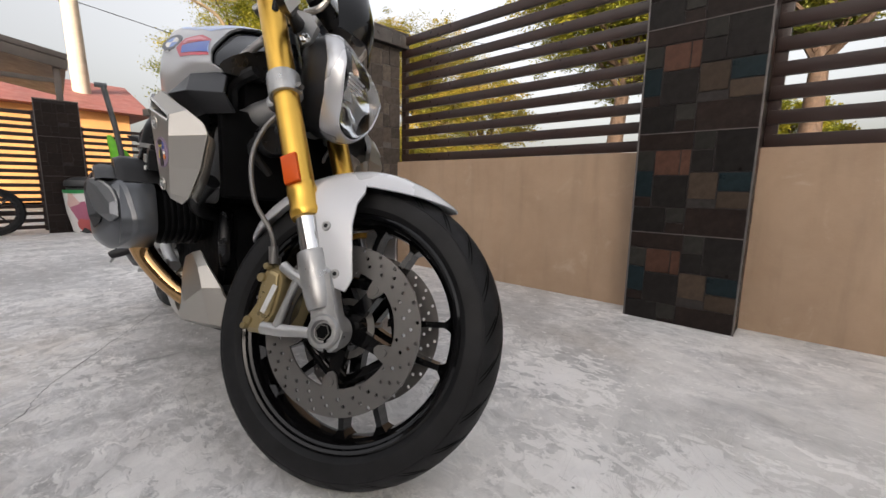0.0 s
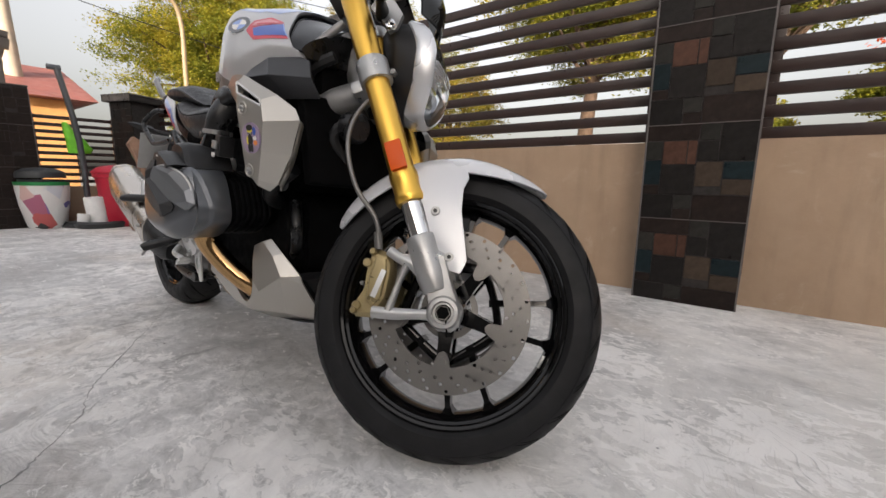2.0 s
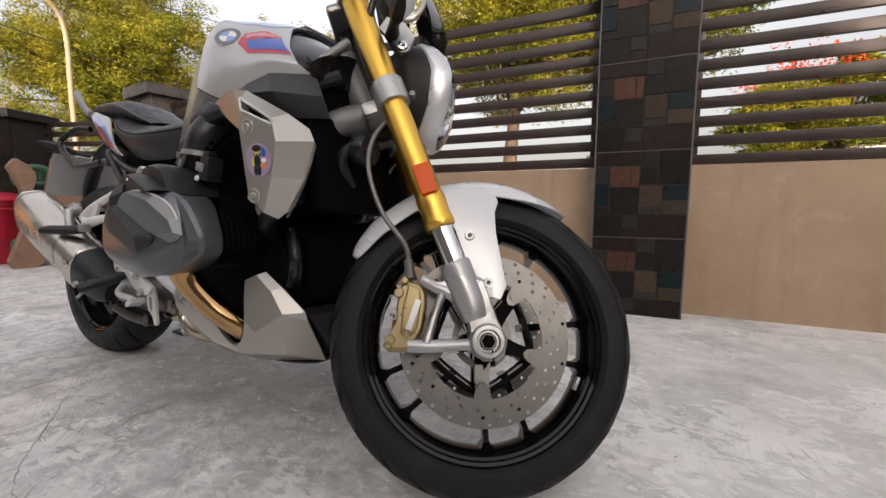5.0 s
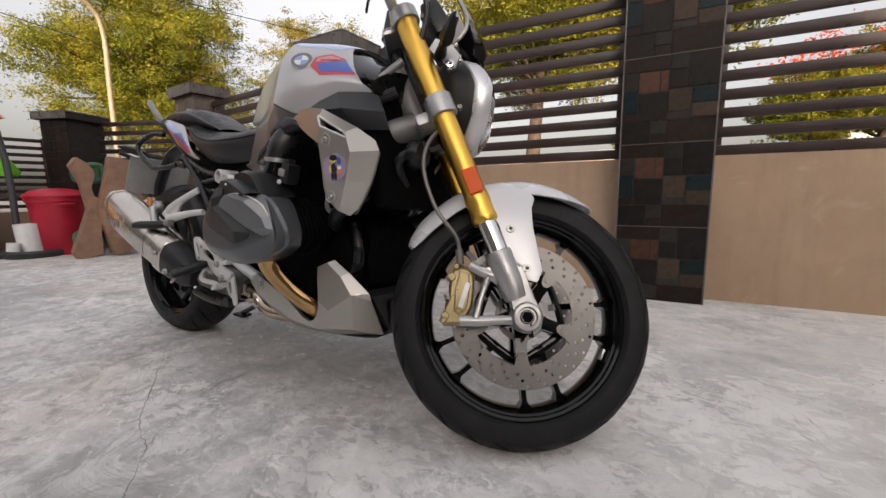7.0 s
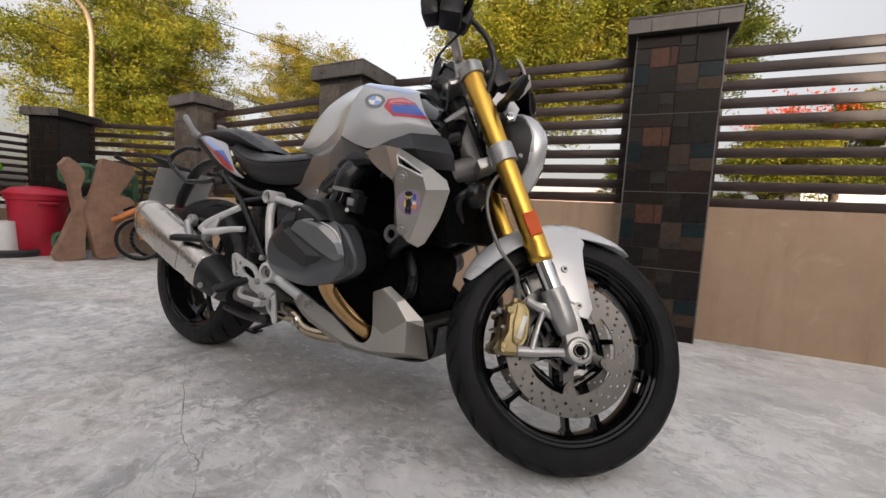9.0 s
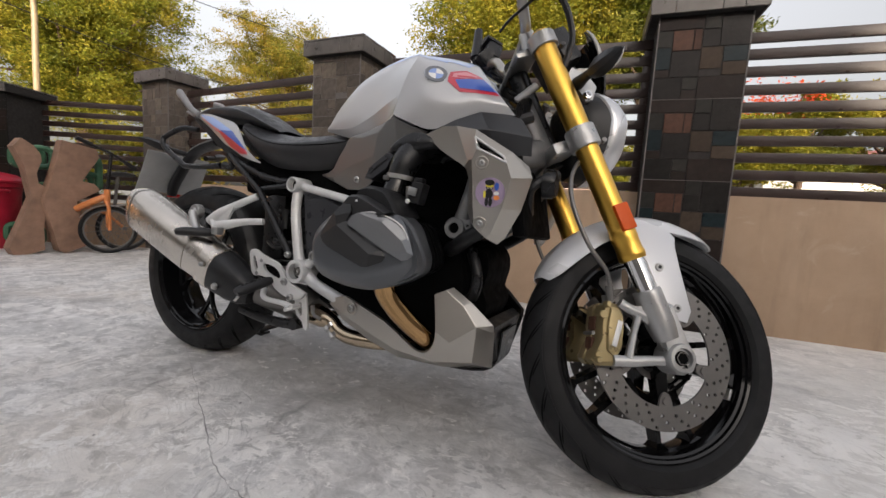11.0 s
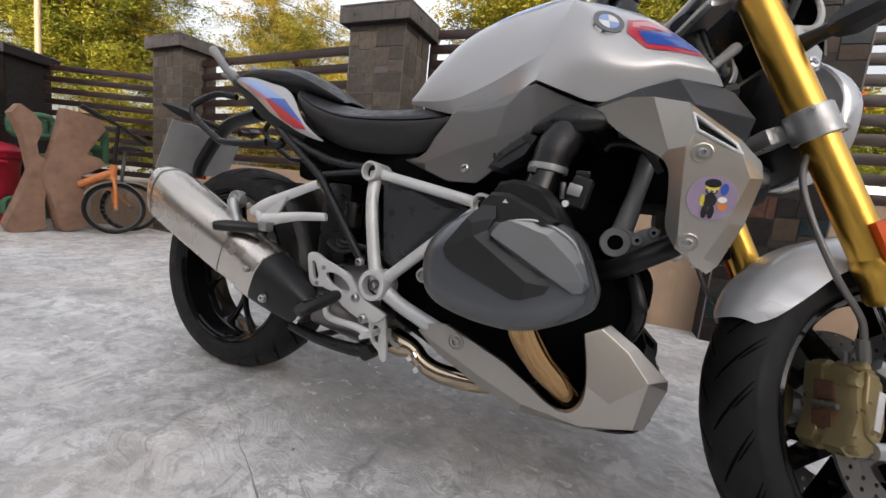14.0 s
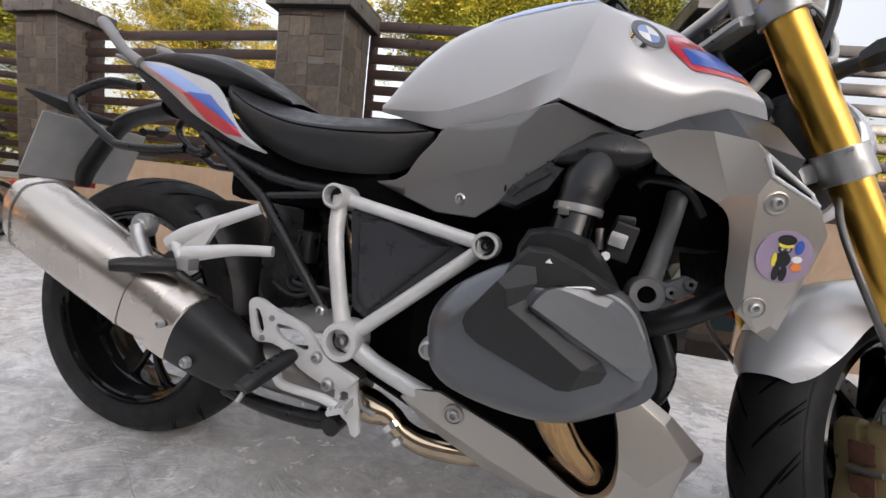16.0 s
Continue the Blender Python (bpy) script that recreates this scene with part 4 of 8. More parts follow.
def wheel(name, c, R, w, crown, label, m=None, pairs=5, phase=0.0, rim_r=0.2159, hub_w=0.075, grooves=26, spread=0.27, lugs=None):
    """A cast wheel: a stepped rim, a hub, arms and spokes, and a tyre with dark groove strips."""
    cx, cz = c
    W = w * 0.86
    half = [(rim_r + 0.013, W - 0.006), (rim_r + 0.014, W - 0.001), (rim_r + 0.009, W + 0.0015), (rim_r + 0.004, W - 0.001), (rim_r + 0.002, W - 0.007), (rim_r - 0.003, W - 0.010), (rim_r - 0.0045, W - 0.016), (rim_r - 0.006, W * 0.52), (rim_r - 0.011, W * 0.40), (rim_r - 0.013, 0.008)]
    prof = [(r, -y) for r, y in half] + half[::-1] + [(rim_r + 0.001, W * 0.8), (rim_r - 0.004, 0.0), (rim_r + 0.001, -W * 0.8)]
    ob = part(name, lathe(prof, 120, "y", True, (cx, 0, cz)), M["black_gloss"], bike, label, m, angle=28)
    part("hub", lathe([(0.014, -hub_w), (0.030, -hub_w), (0.036, -hub_w * 0.6), (0.034, 0), (0.036, hub_w * 0.6), (0.030, hub_w), (0.014, hub_w)], 32, "y", True, (cx, 0, cz)), M["black_gloss"], ob)
    at = lambda r, deg: (cx + r * math.cos(radians(deg)), cz + r * math.sin(radians(deg)))
    if lugs is None:
        for k in range(pairs):
            for s in (-1, 1):
                a0 = phase + 2 * math.pi * k / pairs + s * 0.10
                a1 = phase + 2 * math.pi * k / pairs + s * spread
                p = []
                for u in range(7):
                    q = u / 6
                    a, r = a0 + (a1 - a0) * q ** 1.3, 0.034 + (rim_r - 0.012 - 0.034) * q
                    p.append((cx + r * math.cos(a), -0.012 * math.sin(q * 3.1) * s, cz + r * math.sin(a)))
                part("spoke", tube(p, [0.014, 0.0105, 0.009, 0.0095, 0.013], 10, 2, 1.0), M["black_gloss"], ob)
    else:
        for k in range(5):
            a = lugs + 72 * k
            for s in (-1, 1):
                # arms from the hub to the disc's seats, and the cast band that ties them
                part("hub_arm", bar_between(at(0.026, a), at(0.103, a), 0.034, 0.024, s * 0.022, s * 0.052, s * 0.034, s * 0.0605), M["black_gloss"], ob)
            bend = [(at(0.105 - 0.014 * math.sin(math.pi * u / 6), a + 12 * u)) for u in range(7)]
            part("tie_band", tube([(x, -0.016, z) for x, z in bend], 0.0085, 8, 2, 1.3), M["black_gloss"], ob)
            part("spoke", bar_between(at(0.088, a + 1), at(rim_r - 0.011, a + 4.5), 0.015, 0.011, -0.024, 0.024, -0.016, 0.016), M["black_gloss"], ob)
            part("spoke", bar_between(at(0.080, a + 34), at(rim_r - 0.011, a + 28), 0.015, 0.011, -0.024, 0.024, -0.016, 0.016), M["black_gloss"], ob)
            for e in (4.5, 28):
                part("spoke_root", bar_between(at(rim_r - 0.026, a + e), at(rim_r - 0.010, a + e), 0.010, 0.030, -0.014, 0.014, -0.026, 0.026, 0.004), M["black_gloss"], ob)
    prof = tyre_profile(R, w, rim_r + 0.012, crown)
    ty = part("tyre", lathe(prof + [(rim_r + 0.004, w * 0.6), (rim_r + 0.004, -w * 0.6)], 120, "y", True, (cx, 0, cz)), M["tyre"], ob, "black road tyre with slanted grooves")
    # grooves: near-black strips on the tread for shaded cuts, long and short by turns
    bm = bmesh.new()
    for k in range(grooves):
        for s in (-1, 1):
            for short in (0, 1):
                a0 = 2 * math.pi * (k + (0.5 if s > 0 else 0) + 0.5 * short) / grooves
                row = []
                for u in range(7):
                    q = u / 6
                    ang = (0.62 + q * 0.50) if short else (0.08 + q * 1.02)
                    y = s * w * math.sin(ang)
                    r = R - crown * (1 - math.cos(ang * 0.93)) + 0.0007
                    a = a0 + (q * 0.13 if short else q * 0.30) * (1 if R > 0.31 else -1) - 0.1
                    wd = (0.0026 if short else 0.0042) * math.sin(math.pi * min(0.97, q + 0.08)) ** 0.5
                    row.append([(cx + r * math.cos(a + e * wd / r), y, cz + r * math.sin(a + e * wd / r)) for e in (-1, 1)])
                add(bm, loft(row, False, False))
    part("tread_groove", bm, M["black_shade"], ob)
    # wear ring where the tread meets the smooth side
    part("tread_edge", lathe([(R - crown * (1 - math.cos(1.16 * 0.93)) + 0.0006, -w * math.sin(1.16) - 0.0006), (R - crown * (1 - math.cos(1.19 * 0.93)) + 0.0006, -w * math.sin(1.19) - 0.0006), (R - crown * (1 - math.cos(1.19 * 0.93)) - 0.001, -w * math.sin(1.16) + 0.001)], 96, "y", True, (cx, 0, cz)), M["tyre"], ob)
    return ob


def brake_disc(parent, y, m_label, r0=0.1095, r1=0.1595, cx=1.515, cz=0.3, flip=1):
    """A drilled ring: every cell of the ring carries one through hole."""
    bm = bmesh.new()
    rows, n, th = 4, 78, 0.0025
    dr = (r1 - r0) / rows
    grid = {}

    def vert(r, a, yy):
        key = (round(r, 5), round(a % (2 * math.pi), 5) % 6.28318, yy)
        if key not in grid:
            grid[key] = bm.verts.new((cx + r * math.cos(a), y + yy, cz + r * math.sin(a)))
        return grid[key]

    da = 2 * math.pi / n
    for i in range(rows):
        for k in range(n):
            a0 = k * da
            ra, rb = r0 + i * dr, r0 + (i + 1) * dr
            am, rm = a0 + da / 2, (ra + rb) / 2
            hole = (k + 2 * i) % 3 == 0 and (i > 0 or k % 2 == 0)
            outs = []
            for yy in (-th, th):
                o = [vert(ra, a0, yy), vert(ra, am, yy), vert(ra, a0 + da, yy), vert(rm, a0 + da, yy), vert(rb, a0 + da, yy), vert(rb, am, yy), vert(rb, a0, yy), vert(rm, a0, yy)]
                if not hole:
                    bm.faces.new(o)
                    continue
                h = []
                for q in range(8):
                    g = math.pi * (1.25 - q * 0.25)
                    h.append(bm.verts.new((cx + rm * math.cos(am) + 0.0037 * (math.cos(g) * math.cos(am) - math.sin(g) * math.sin(am)), y + yy,
                                           cz + rm * math.sin(am) + 0.0037 * (math.cos(g) * math.sin(am) + math.sin(g) * math.cos(am)))))
                # start the hole's corners beside the ring's corners
                best = min(range(8), key=lambda s: sum((h[(q + s) % 8].co - o[q].co).length for q in range(8)))
                h = [h[(q + best) % 8] for q in range(8)]
                for q in range(8):
                    bm.faces.new((o[q], o[(q + 1) % 8], h[(q + 1) % 8], h[q]))
                outs.append(h)
            if hole:
                for q in range(8):
                    bm.faces.new((outs[0][q], outs[0][(q + 1) % 8], outs[1][(q + 1) % 8], outs[1][q]))
    for rr in (r0, r1):
        for k in range(2 * n):
            a, b = k * da / 2, (k + 1) * da / 2
            bm.faces.new((vert(rr, a, -th), vert(rr, b, -th), vert(rr, b, th), vert(rr, a, th)))
    ob = part("brake_disc", bm, M["steel"], bike, m_label, STEER)
    for k in range(5):
        a = 2 * math.pi * k / 5 + radians(58)
        c, s = math.cos(a), math.sin(a)
        lug = plate([(-0.021, -0.008), (-0.010, -0.013), (0.004, -0.016), (0.016, -0.030), (0.020, 0), (0.016, 0.030), (0.004, 0.016), (-0.010, 0.013), (-0.021, 0.008), (-0.025, 0)], -0.0027, 0.0027, 0.001)
        bmesh.ops.rotate(lug, verts=lug.verts, matrix=Matrix.Rotation(-a, 3, "Y"))
        bmesh.ops.translate(lug, verts=lug.verts, vec=(cx + 0.104 * c, y, cz + 0.104 * s))
        lo_ = part("lug", lug, M["steel"], ob)
        part("bobbin", disc(0.0085, y - 0.006, y + 0.006, 16, "y", (cx + 0.098 * c, 0, cz + 0.098 * s), 0.001), M["steel"], lo_)
    return ob


front = wheel("front_wheel", (1.515, 0.3), 0.30, 0.06, 0.05, "gloss black cast front wheel", STEER, grooves=24, lugs=-86.0)
rear = wheel("rear_wheel", (0.0, 0.315), 0.315, 0.09, 0.068, "gloss black cast rear wheel", None, phase=0.9, grooves=22)
part("balance_weight", box((0.006, 0.014, 0.026), (1.515 + 0.2035 * math.cos(-0.33), -0.022, 0.3 + 0.2035 * math.sin(-0.33)), 0.0015, pose(0, 0, 0, 0, 19, 0)), M["alloy"], front)
part("sensor_ring", lathe([(0.045, -0.04), (0.058, -0.04), (0.058, -0.037), (0.045, -0.037)], 40, "y", True, (1.515, 0, 0.3)), M["steel"], front)
brake_disc(front, -0.065, "drilled steel front brake disc")
brake_disc(front, 0.065, "drilled steel front brake disc behind the wheel")
part("rear_brake_disc", lathe([(0.09, 0.068), (0.138, 0.068), (0.138, 0.073), (0.09, 0.073)], 60, "y", True, (0, 0, 0.315)), M["steel"], bike)


# front fork, in the straight-ahead frame and turned with STEER
def fk(z, y=-0.108, dx=0.0):
    return (1.408 - 0.5025 * (z - 0.5) + dx, y, z)


for s in (-1, 1):
    y = 0.108 * s
    leg = part("fork_leg", tube([fk(0.535, y), fk(0.72, y), fk(0.80, y), fk(0.99, y)], [0.0262, 0.0262, 0.0275, 0.0275], 28, 4), M["gold"], bike, "gold anodised upside-down fork tube", STEER)
    weigh(part("fork_collar", tube([fk(0.490, y), fk(0.497, y), fk(0.503, y), fk(0.510, y), fk(0.528, y), fk(0.534, y), fk(0.545, y), fk(0.553, y)], [0.0272, 0.0296, 0.0296, 0.0276, 0.0276, 0.0288, 0.0288, 0.0266], 28, 1), M["gold"], leg), 30)
    part("stanchion", tube([fk(0.36, y), fk(0.50, y)], 0.0215, 24, 1), M["chrome"], leg, "chrome fork stanchion")
    # axle casting: a socket for the stanchion that narrows into the axle clamp
    bm = tube([fk(0.428, y), fk(0.418, y), fk(0.36, y), fk(0.330, y)], [0.0275, 0.0295, 0.0290, 0.024], 28, 3)
    add(bm, stack([(1.437, 0.400), (1.455, 0.412), (1.498, 0.404), (1.514, 0.368), (1.530, 0.334), (1.550, 0.302), (1.547, 0.274), (1.535, 0.262), (1.511, 0.260), (1.490, 0.276), (1.483, 0.310), (1.470, 0.345)], [(y - 0.016, 0.90, 0, 0), (y - 0.011, 1, 0, 0), (y + 0.011, 1, 0, 0), (y + 0.016, 0.92, 0, 0)], 0, 0.004))
    add(bm, lathe([(0.0, 0.0), (0.0165, 0.0), (0.0165, -0.007), (0.021, -0.021), (0.0275, -0.0205), (0.031, -0.016), (0.033, 0.0), (0.033, 0.03), (0.0, 0.03)], 32, "y", False, (1.516, y - 0.002 if s < 0 else y - 0.03, 0.294)))
    part("axle_casting", bm, M["alloy"], leg, "cast alloy axle clamp", angle=32)
    # a near-black block drawn for the shade in the slot
    part("clamp_slot", box((0.0022, 0.042, 0.030), (0, 0, 0), 0.0006, pose(1.527, y, 0.268, 0, -14, 0)), M["black_shade"], leg)
    if s < 0:
        part("axle_bore", lathe([(0.0, 0.0), (0.013, 0.0), (0.016, -0.001), (0.0145, -0.012), (0.0, -0.012)], 20, "y", False, (1.516, y - 0.0085, 0.294)), M["black_shade"], leg)
        part("axle_nut", lathe([(0.0085, 0.0), (0.0145, 0.0), (0.0145, -0.017), (0.0125, -0.017), (0.0085, -0.006)], 6, "y", True, (1.516, y - 0.004, 0.294)), M["steel"], leg)
    # caliper bracket: an upper and a lower arm with a strut between them
    arm = tube([(1.388, y * 0.97, 0.392), (1.412, y * 0.99, 0.381), (1.445, y, 0.370), (1.478, y, 0.342), (1.492, y, 0.322)], [0.0085, 0.0085, 0.0095, 0.0095, 0.012], 10, 4, 1.25)
    add(arm, tube([(1.378, y * 0.97, 0.271), (1.420, y * 0.99, 0.275), (1.470, y, 0.283), (1.500, y, 0.286)], [0.0095, 0.0095, 0.0080, 0.010], 10, 4, 1.25))
    add(arm, tube([(1.428, y, 0.368), (1.420, y, 0.335), (1.410, y, 0.280)], [0.0085, 0.0065, 0.0085], 10, 4, 1.2))
    add(arm, plate([(1.412, 0.388), (1.440, 0.392), (1.452, 0.398), (1.480, 0.345), (1.450, 0.362), (1.425, 0.368)], y - 0.006, y + 0.006, 0.002))
    part("caliper_bracket", arm, M["alloy"], leg, "cast alloy caliper bracket")
    # four-piston caliper
    out = [(1.352, 0.382), (1.366, 0.392), (1.388, 0.388), (1.399, 0.372), (1.402, 0.345), (1.400, 0.300), (1.391, 0.280), (1.381, 0.260), (1.345, 0.256), (1.333, 0.267), (1.340, 0.285), (1.351, 0.312), (1.349, 0.345)]
    cal = stack(out, [(s * 0.030, 0.92, 0, 0), (s * 0.036, 1, 0, 0), (s * 0.058, 1.0, 0, 0), (s * 0.059, 0.80, 0, 0), (s * 0.070, 0.80, 0, 0), (s * 0.071, 1.0, 0, 0), (s * 0.098, 1.0, 0, 0), (s * 0.106, 0.86, 0, 0)], 0, 0.003)
    co = part("brake_caliper", cal, M["gold_pale"], bike, "gold four-piston brake caliper", STEER)
    weigh(part("caliper_face", stack([(1.366, 0.378), (1.386, 0.374), (1.392, 0.345), (1.390, 0.302), (1.376, 0.280), (1.362, 0.290), (1.360, 0.335)], [(s * 0.100, 1, 0, 0), (s * 0.109, 1, 0, 0), (s * 0.112, 0.84, 0, 0)], 0, 0.002), M["gold_pale"], co))
    for px_, pz_ in ((1.350, 0.362), (1.345, 0.278)):
        part("piston_cap", lathe([(0, 0), (0.0075, 0), (0.009, 0.003), (0.009, 0.012), (0, 0.012)], 18, "y", False, (px_, s * 0.100 if s > 0 else -0.112, pz_)), M["gold_pale"], co)
    for px_, pz_ in ((1.358, 0.385), (1.343, 0.268)):
        part("caliper_bolt", lathe([(0, 0), (0.005, 0), (0.007, 0.004), (0.007, 0.016), (0, 0.016)], 10, "y", False, (px_, s * 0.105 if s > 0 else -0.117, pz_)), M["gold_pale"], co)
    for zz in (0.300, 0.345):
        part("pad_window", box((0.008, 0.030, 0.030), (1.346 + (zz - 0.300) * 0.10, s * 0.064, zz), 0.003), M["pad"], co, "dark brake pad behind its window")
    part("bleed_nipple", tube([(1.364, s * 0.085, 0.388), (1.360, s * 0.088, 0.405)], 0.005, 8, 1), M["steel"], co)
    part("pad_pin", tube([(1.340, s * 0.05, 0.322), (1.340, s * 0.09, 0.322)], 0.004, 8, 1), M["steel"], co)
    if s < 0:
        bar = box((0.011, 0.002, 0.056), (0, 0, 0), 0.0008, pose(0, 0, 0, 0, 13, 0))
        bmesh.ops.translate(bar, verts=bar.verts, vec=(1.381, -0.1121, 0.326))
        part("maker_mark", bar, M["frame_grey"], co, "grey raised maker's mark, plain bar")
    part("brake_hose", tube([(1.300, y * 0.85, 0.735), (1.262, y * 1.0, 0.665), (1.262, y * 1.12, 0.59), (1.300, y * 1.15, 0.505), (1.350, y * 1.08, 0.45), (1.364, y * 0.98, 0.405)], 0.0048, 10, 8), M["steel"], co, "braided steel brake hose")
    part("hose_union", tube([(1.366, y * 0.98, 0.392), (1.359, y * 1.02, 0.424)], 0.0085, 10, 1), M["steel"], co)
    # orange reflector on the outer side
    rf = box((0.033, 0.010, 0.060), (0, 0, 0), 0.003, pose(0, 0, 0, 0, -26.5, 0))
    bmesh.ops.translate(rf, verts=rf.verts, vec=(1.372, s * 0.138, 0.574))
    part("side_reflector", rf, M["orange"], leg, "orange side reflector")

# clamps
for z, h, rr, lab in ((0.755, 0.050, 0.0345, "silver lower fork clamp"), (0.985, 0.034, 0.034, "silver upper fork clamp")):
    bm = bmesh.new()
    d = Vector((-0.449, 0, 0.893))
    for s in (-1, 1):
        p = Vector(fk(z, 0.108 * s))
        add(bm, tube([p - d * h / 2, p - d * h * 0.46, p + d * h * 0.46, p + d * h / 2], [rr - 0.0015, rr, rr, rr - 0.0015], 32, 1))
    c0 = Vector(fk(z, 0))
    web = box((0.062, 0.175, h * 0.62), (0, 0, 0), 0.010, pose(0, 0, 0, 0, -26.7, 0))
    bmesh.ops.translate(web, verts=web.verts, vec=(c0.x - 0.030, 0, c0.z - 0.012))
    add(bm, web)
    o = weigh(part("fork_clamp", bm, M["alloy"], bike, lab, STEER, 30), 40)
    for s in (-1, 1):
        part("pinch_bolt", tube([fk(z, s * 0.112, 0.045), fk(z, s * 0.125, 0.045)], 0.006, 8, 1), M["steel"], o)
part("steering_stem", tube([fk(0.72, 0, -0.035), fk(1.0, 0, -0.035)], 0.026, 16, 1), M["black_satin"], bike, m=STEER)
part("fork_cap", tube([fk(0.985, -0.108), fk(1.008, -0.108), fk(1.012, -0.108)], [0.022, 0.022, 0.016], 20, 1), M["gold"], bike, m=STEER)

# front mudguard
FC, FZ = 1.515, 0.3


def fender_row(a, hw, R, drop):
    """One arch across the wheel at an angle: from right edge over the crown to the left edge."""
    pts = []
    for u in (-1, -0.93, -0.72, -0.38, 0, 0.38, 0.72, 0.93, 1):
        rr = R - drop * abs(u) ** 3.2
        pts.append((FC + rr * math.cos(a), u * hw, FZ + rr * math.sin(a)))
    return pts


rows = [fender_row(radians(d), hw, R, dr) for d, hw, R, dr in
        ((154, 0.040, 0.312, 0.020), (150, 0.060, 0.318, 0.035), (140, 0.078, 0.324, 0.048), (125, 0.084, 0.327, 0.052), (112, 0.086, 0.328, 0.056), (96, 0.085, 0.327, 0.052), (84, 0.080, 0.324, 0.046), (72, 0.066, 0.320, 0.030), (64, 0.042, 0.318, 0.014), (60, 0.016, 0.317, 0.003))]
fender = part("front_mudguard", thicken(skin(rows, 4, 4), 0.0035), M["white_lit"], bike, "white front mudguard with side stays", STEER)
for s in (-1, 1):
    ST = {"a": (1.398, 0.540, 0.108), "b": (1.418, 0.578, 0.086), "c": (1.470, 0.592, 0.080), "d": (1.508, 0.580, 0.086), "e": (1.516, 0.560, 0.100), "f": (1.510, 0.535, 0.109), "g": (1.515, 0.490, 0.117), "h": (1.5415, 0.395, 0.119), "i": (1.538, 0.383, 0.118), "j": (1.533, 0.369, 0.118), "k": (1.504, 0.373, 0.118), "l": (1.484, 0.390, 0.118), "m": (1.438, 0.490, 0.117),
          "n": (1.478, 0.490, 0.121), "o": (1.516, 0.388, 0.122), "p": (1.466, 0.545, 0.111)}
    weigh(part("stay", facet(ST, ["abcp", "cdefp", "apnm", "pfgn", "mnokl", "nghijo", "ojk"], s, 0.006, 0.0016, 30), M["white_lit"], fender), 70)
    for p in ((1.466, 0.480), (1.508, 0.397)):
        part("bolt", lathe([(0, -0.001 * 0), (0.004, 0), (0.0045, s * 0.003), (0.008, s * 0.003), (0.0095, 0), (0.0095, -s * 0.006), (0, -s * 0.006)], 14, "y", False, (p[0], s * 0.1200, p[1])), M["alloy"], fender, "button-head screw")
        part("screw_socket", disc(0.0042, s * 0.1205, s * 0.1232, 6, "y", (p[0], 0, p[1])), M["black_satin"], fender)

# headlamp
def shield(x_of, scale, n=28):
    """Outline of the lamp in a plane across the bike, leaning with x_of(z)."""
    half = [(0.0, 0.918), (0.045, 0.916), (0.078, 0.902), (0.096, 0.872), (0.098, 0.83), (0.088, 0.785), (0.068, 0.738), (0.040, 0.706), (0.0, 0.698)]
    pts = half + [(-y, z) for y, z in half[-2:0:-1]]
    o = curve([(0, y, z) for y, z in pts], 3, True)
    cz = 0.812
    return [Vector((x_of(cz + (p.z - cz) * scale), p.y * scale, cz + (p.z - cz) * scale)) for p in o]


def face_x(dx):
    return lambda z: 1.388 + dx - 1.35 * max(0, z - 0.83) ** 1.35 - 1.2 * max(0, 0.77 - z) ** 1.5


shell = loft([shield(face_x(0.004), 0.88), shield(face_x(0.010), 0.93), shield(face_x(0.002), 1.0), shield(face_x(-0.022), 1.03), shield(face_x(-0.030), 1.02), shield(face_x(-0.034), 0.98)], False)
lampo = part("headlight", shell, M["lamp_silver"], bike, "shield-shaped headlight in a satin silver surround", STEER)
part("back_shell", loft([shield(face_x(-0.026), 0.985), shield(face_x(-0.075), 0.95), shield(face_x(-0.11), 0.72), shield(face_x(-0.13), 0.3)]), M["black_matt"], lampo)
part("reflector_bowl", loft([shield(face_x(0.0), 0.9), shield(face_x(-0.02), 0.8), shield(face_x(-0.045), 0.55), shield(face_x(-0.05), 0.2)]), M["reflector"], lampo, "bright faceted reflector")
part("projector", lathe([(0, 0.02), (0.022, 0.016), (0.03, 0.0), (0.034, -0.02), (0, -0.02)], 20, "x", False, (1.361, 0, 0.84)), M["black_gloss"], lampo)
part("projector", lathe([(0, 0.02), (0.022, 0.016), (0.028, 0.0), (0.03, -0.02), (0, -0.02)], 20, "x", False, (1.358, 0, 0.765)), M["chrome"], lampo)
for k in range(5):
    part("lamp_fin", box((0.028, 0.05, 0.0035), (1.370, -0.03, 0.795 + k * 0.008), 0.001), M["reflector"], lampo)
glass = part("lens", loft([shield(face_x(0.008), 0.9), shield(face_x(0.015), 0.78), shield(face_x(0.020), 0.5), shield(face_x(0.022), 0.15)]), M["lens"], lampo, "clear headlight lens")
glass.visible_shadow = False
for s in (-1, 1):
    br = plate([(1.245, 0.945), (1.285, 0.935), (1.310, 0.905), (1.302, 0.868), (1.285, 0.862), (1.268, 0.885), (1.232, 0.915)], s * 0.100, s * 0.088, 0.004)
    part("lamp_bracket", br, M["alloy"], lampo, "alloy lamp bracket")
    part("bolt", lathe([(0, s * 0.002), (0.005, s * 0.002), (0.006, s * 0.006), (0.010, s * 0.005), (0.012, 0), (0, 0)], 14, "y", False, (1.288, s * 0.1005, 0.877)), M["chrome"], lampo)

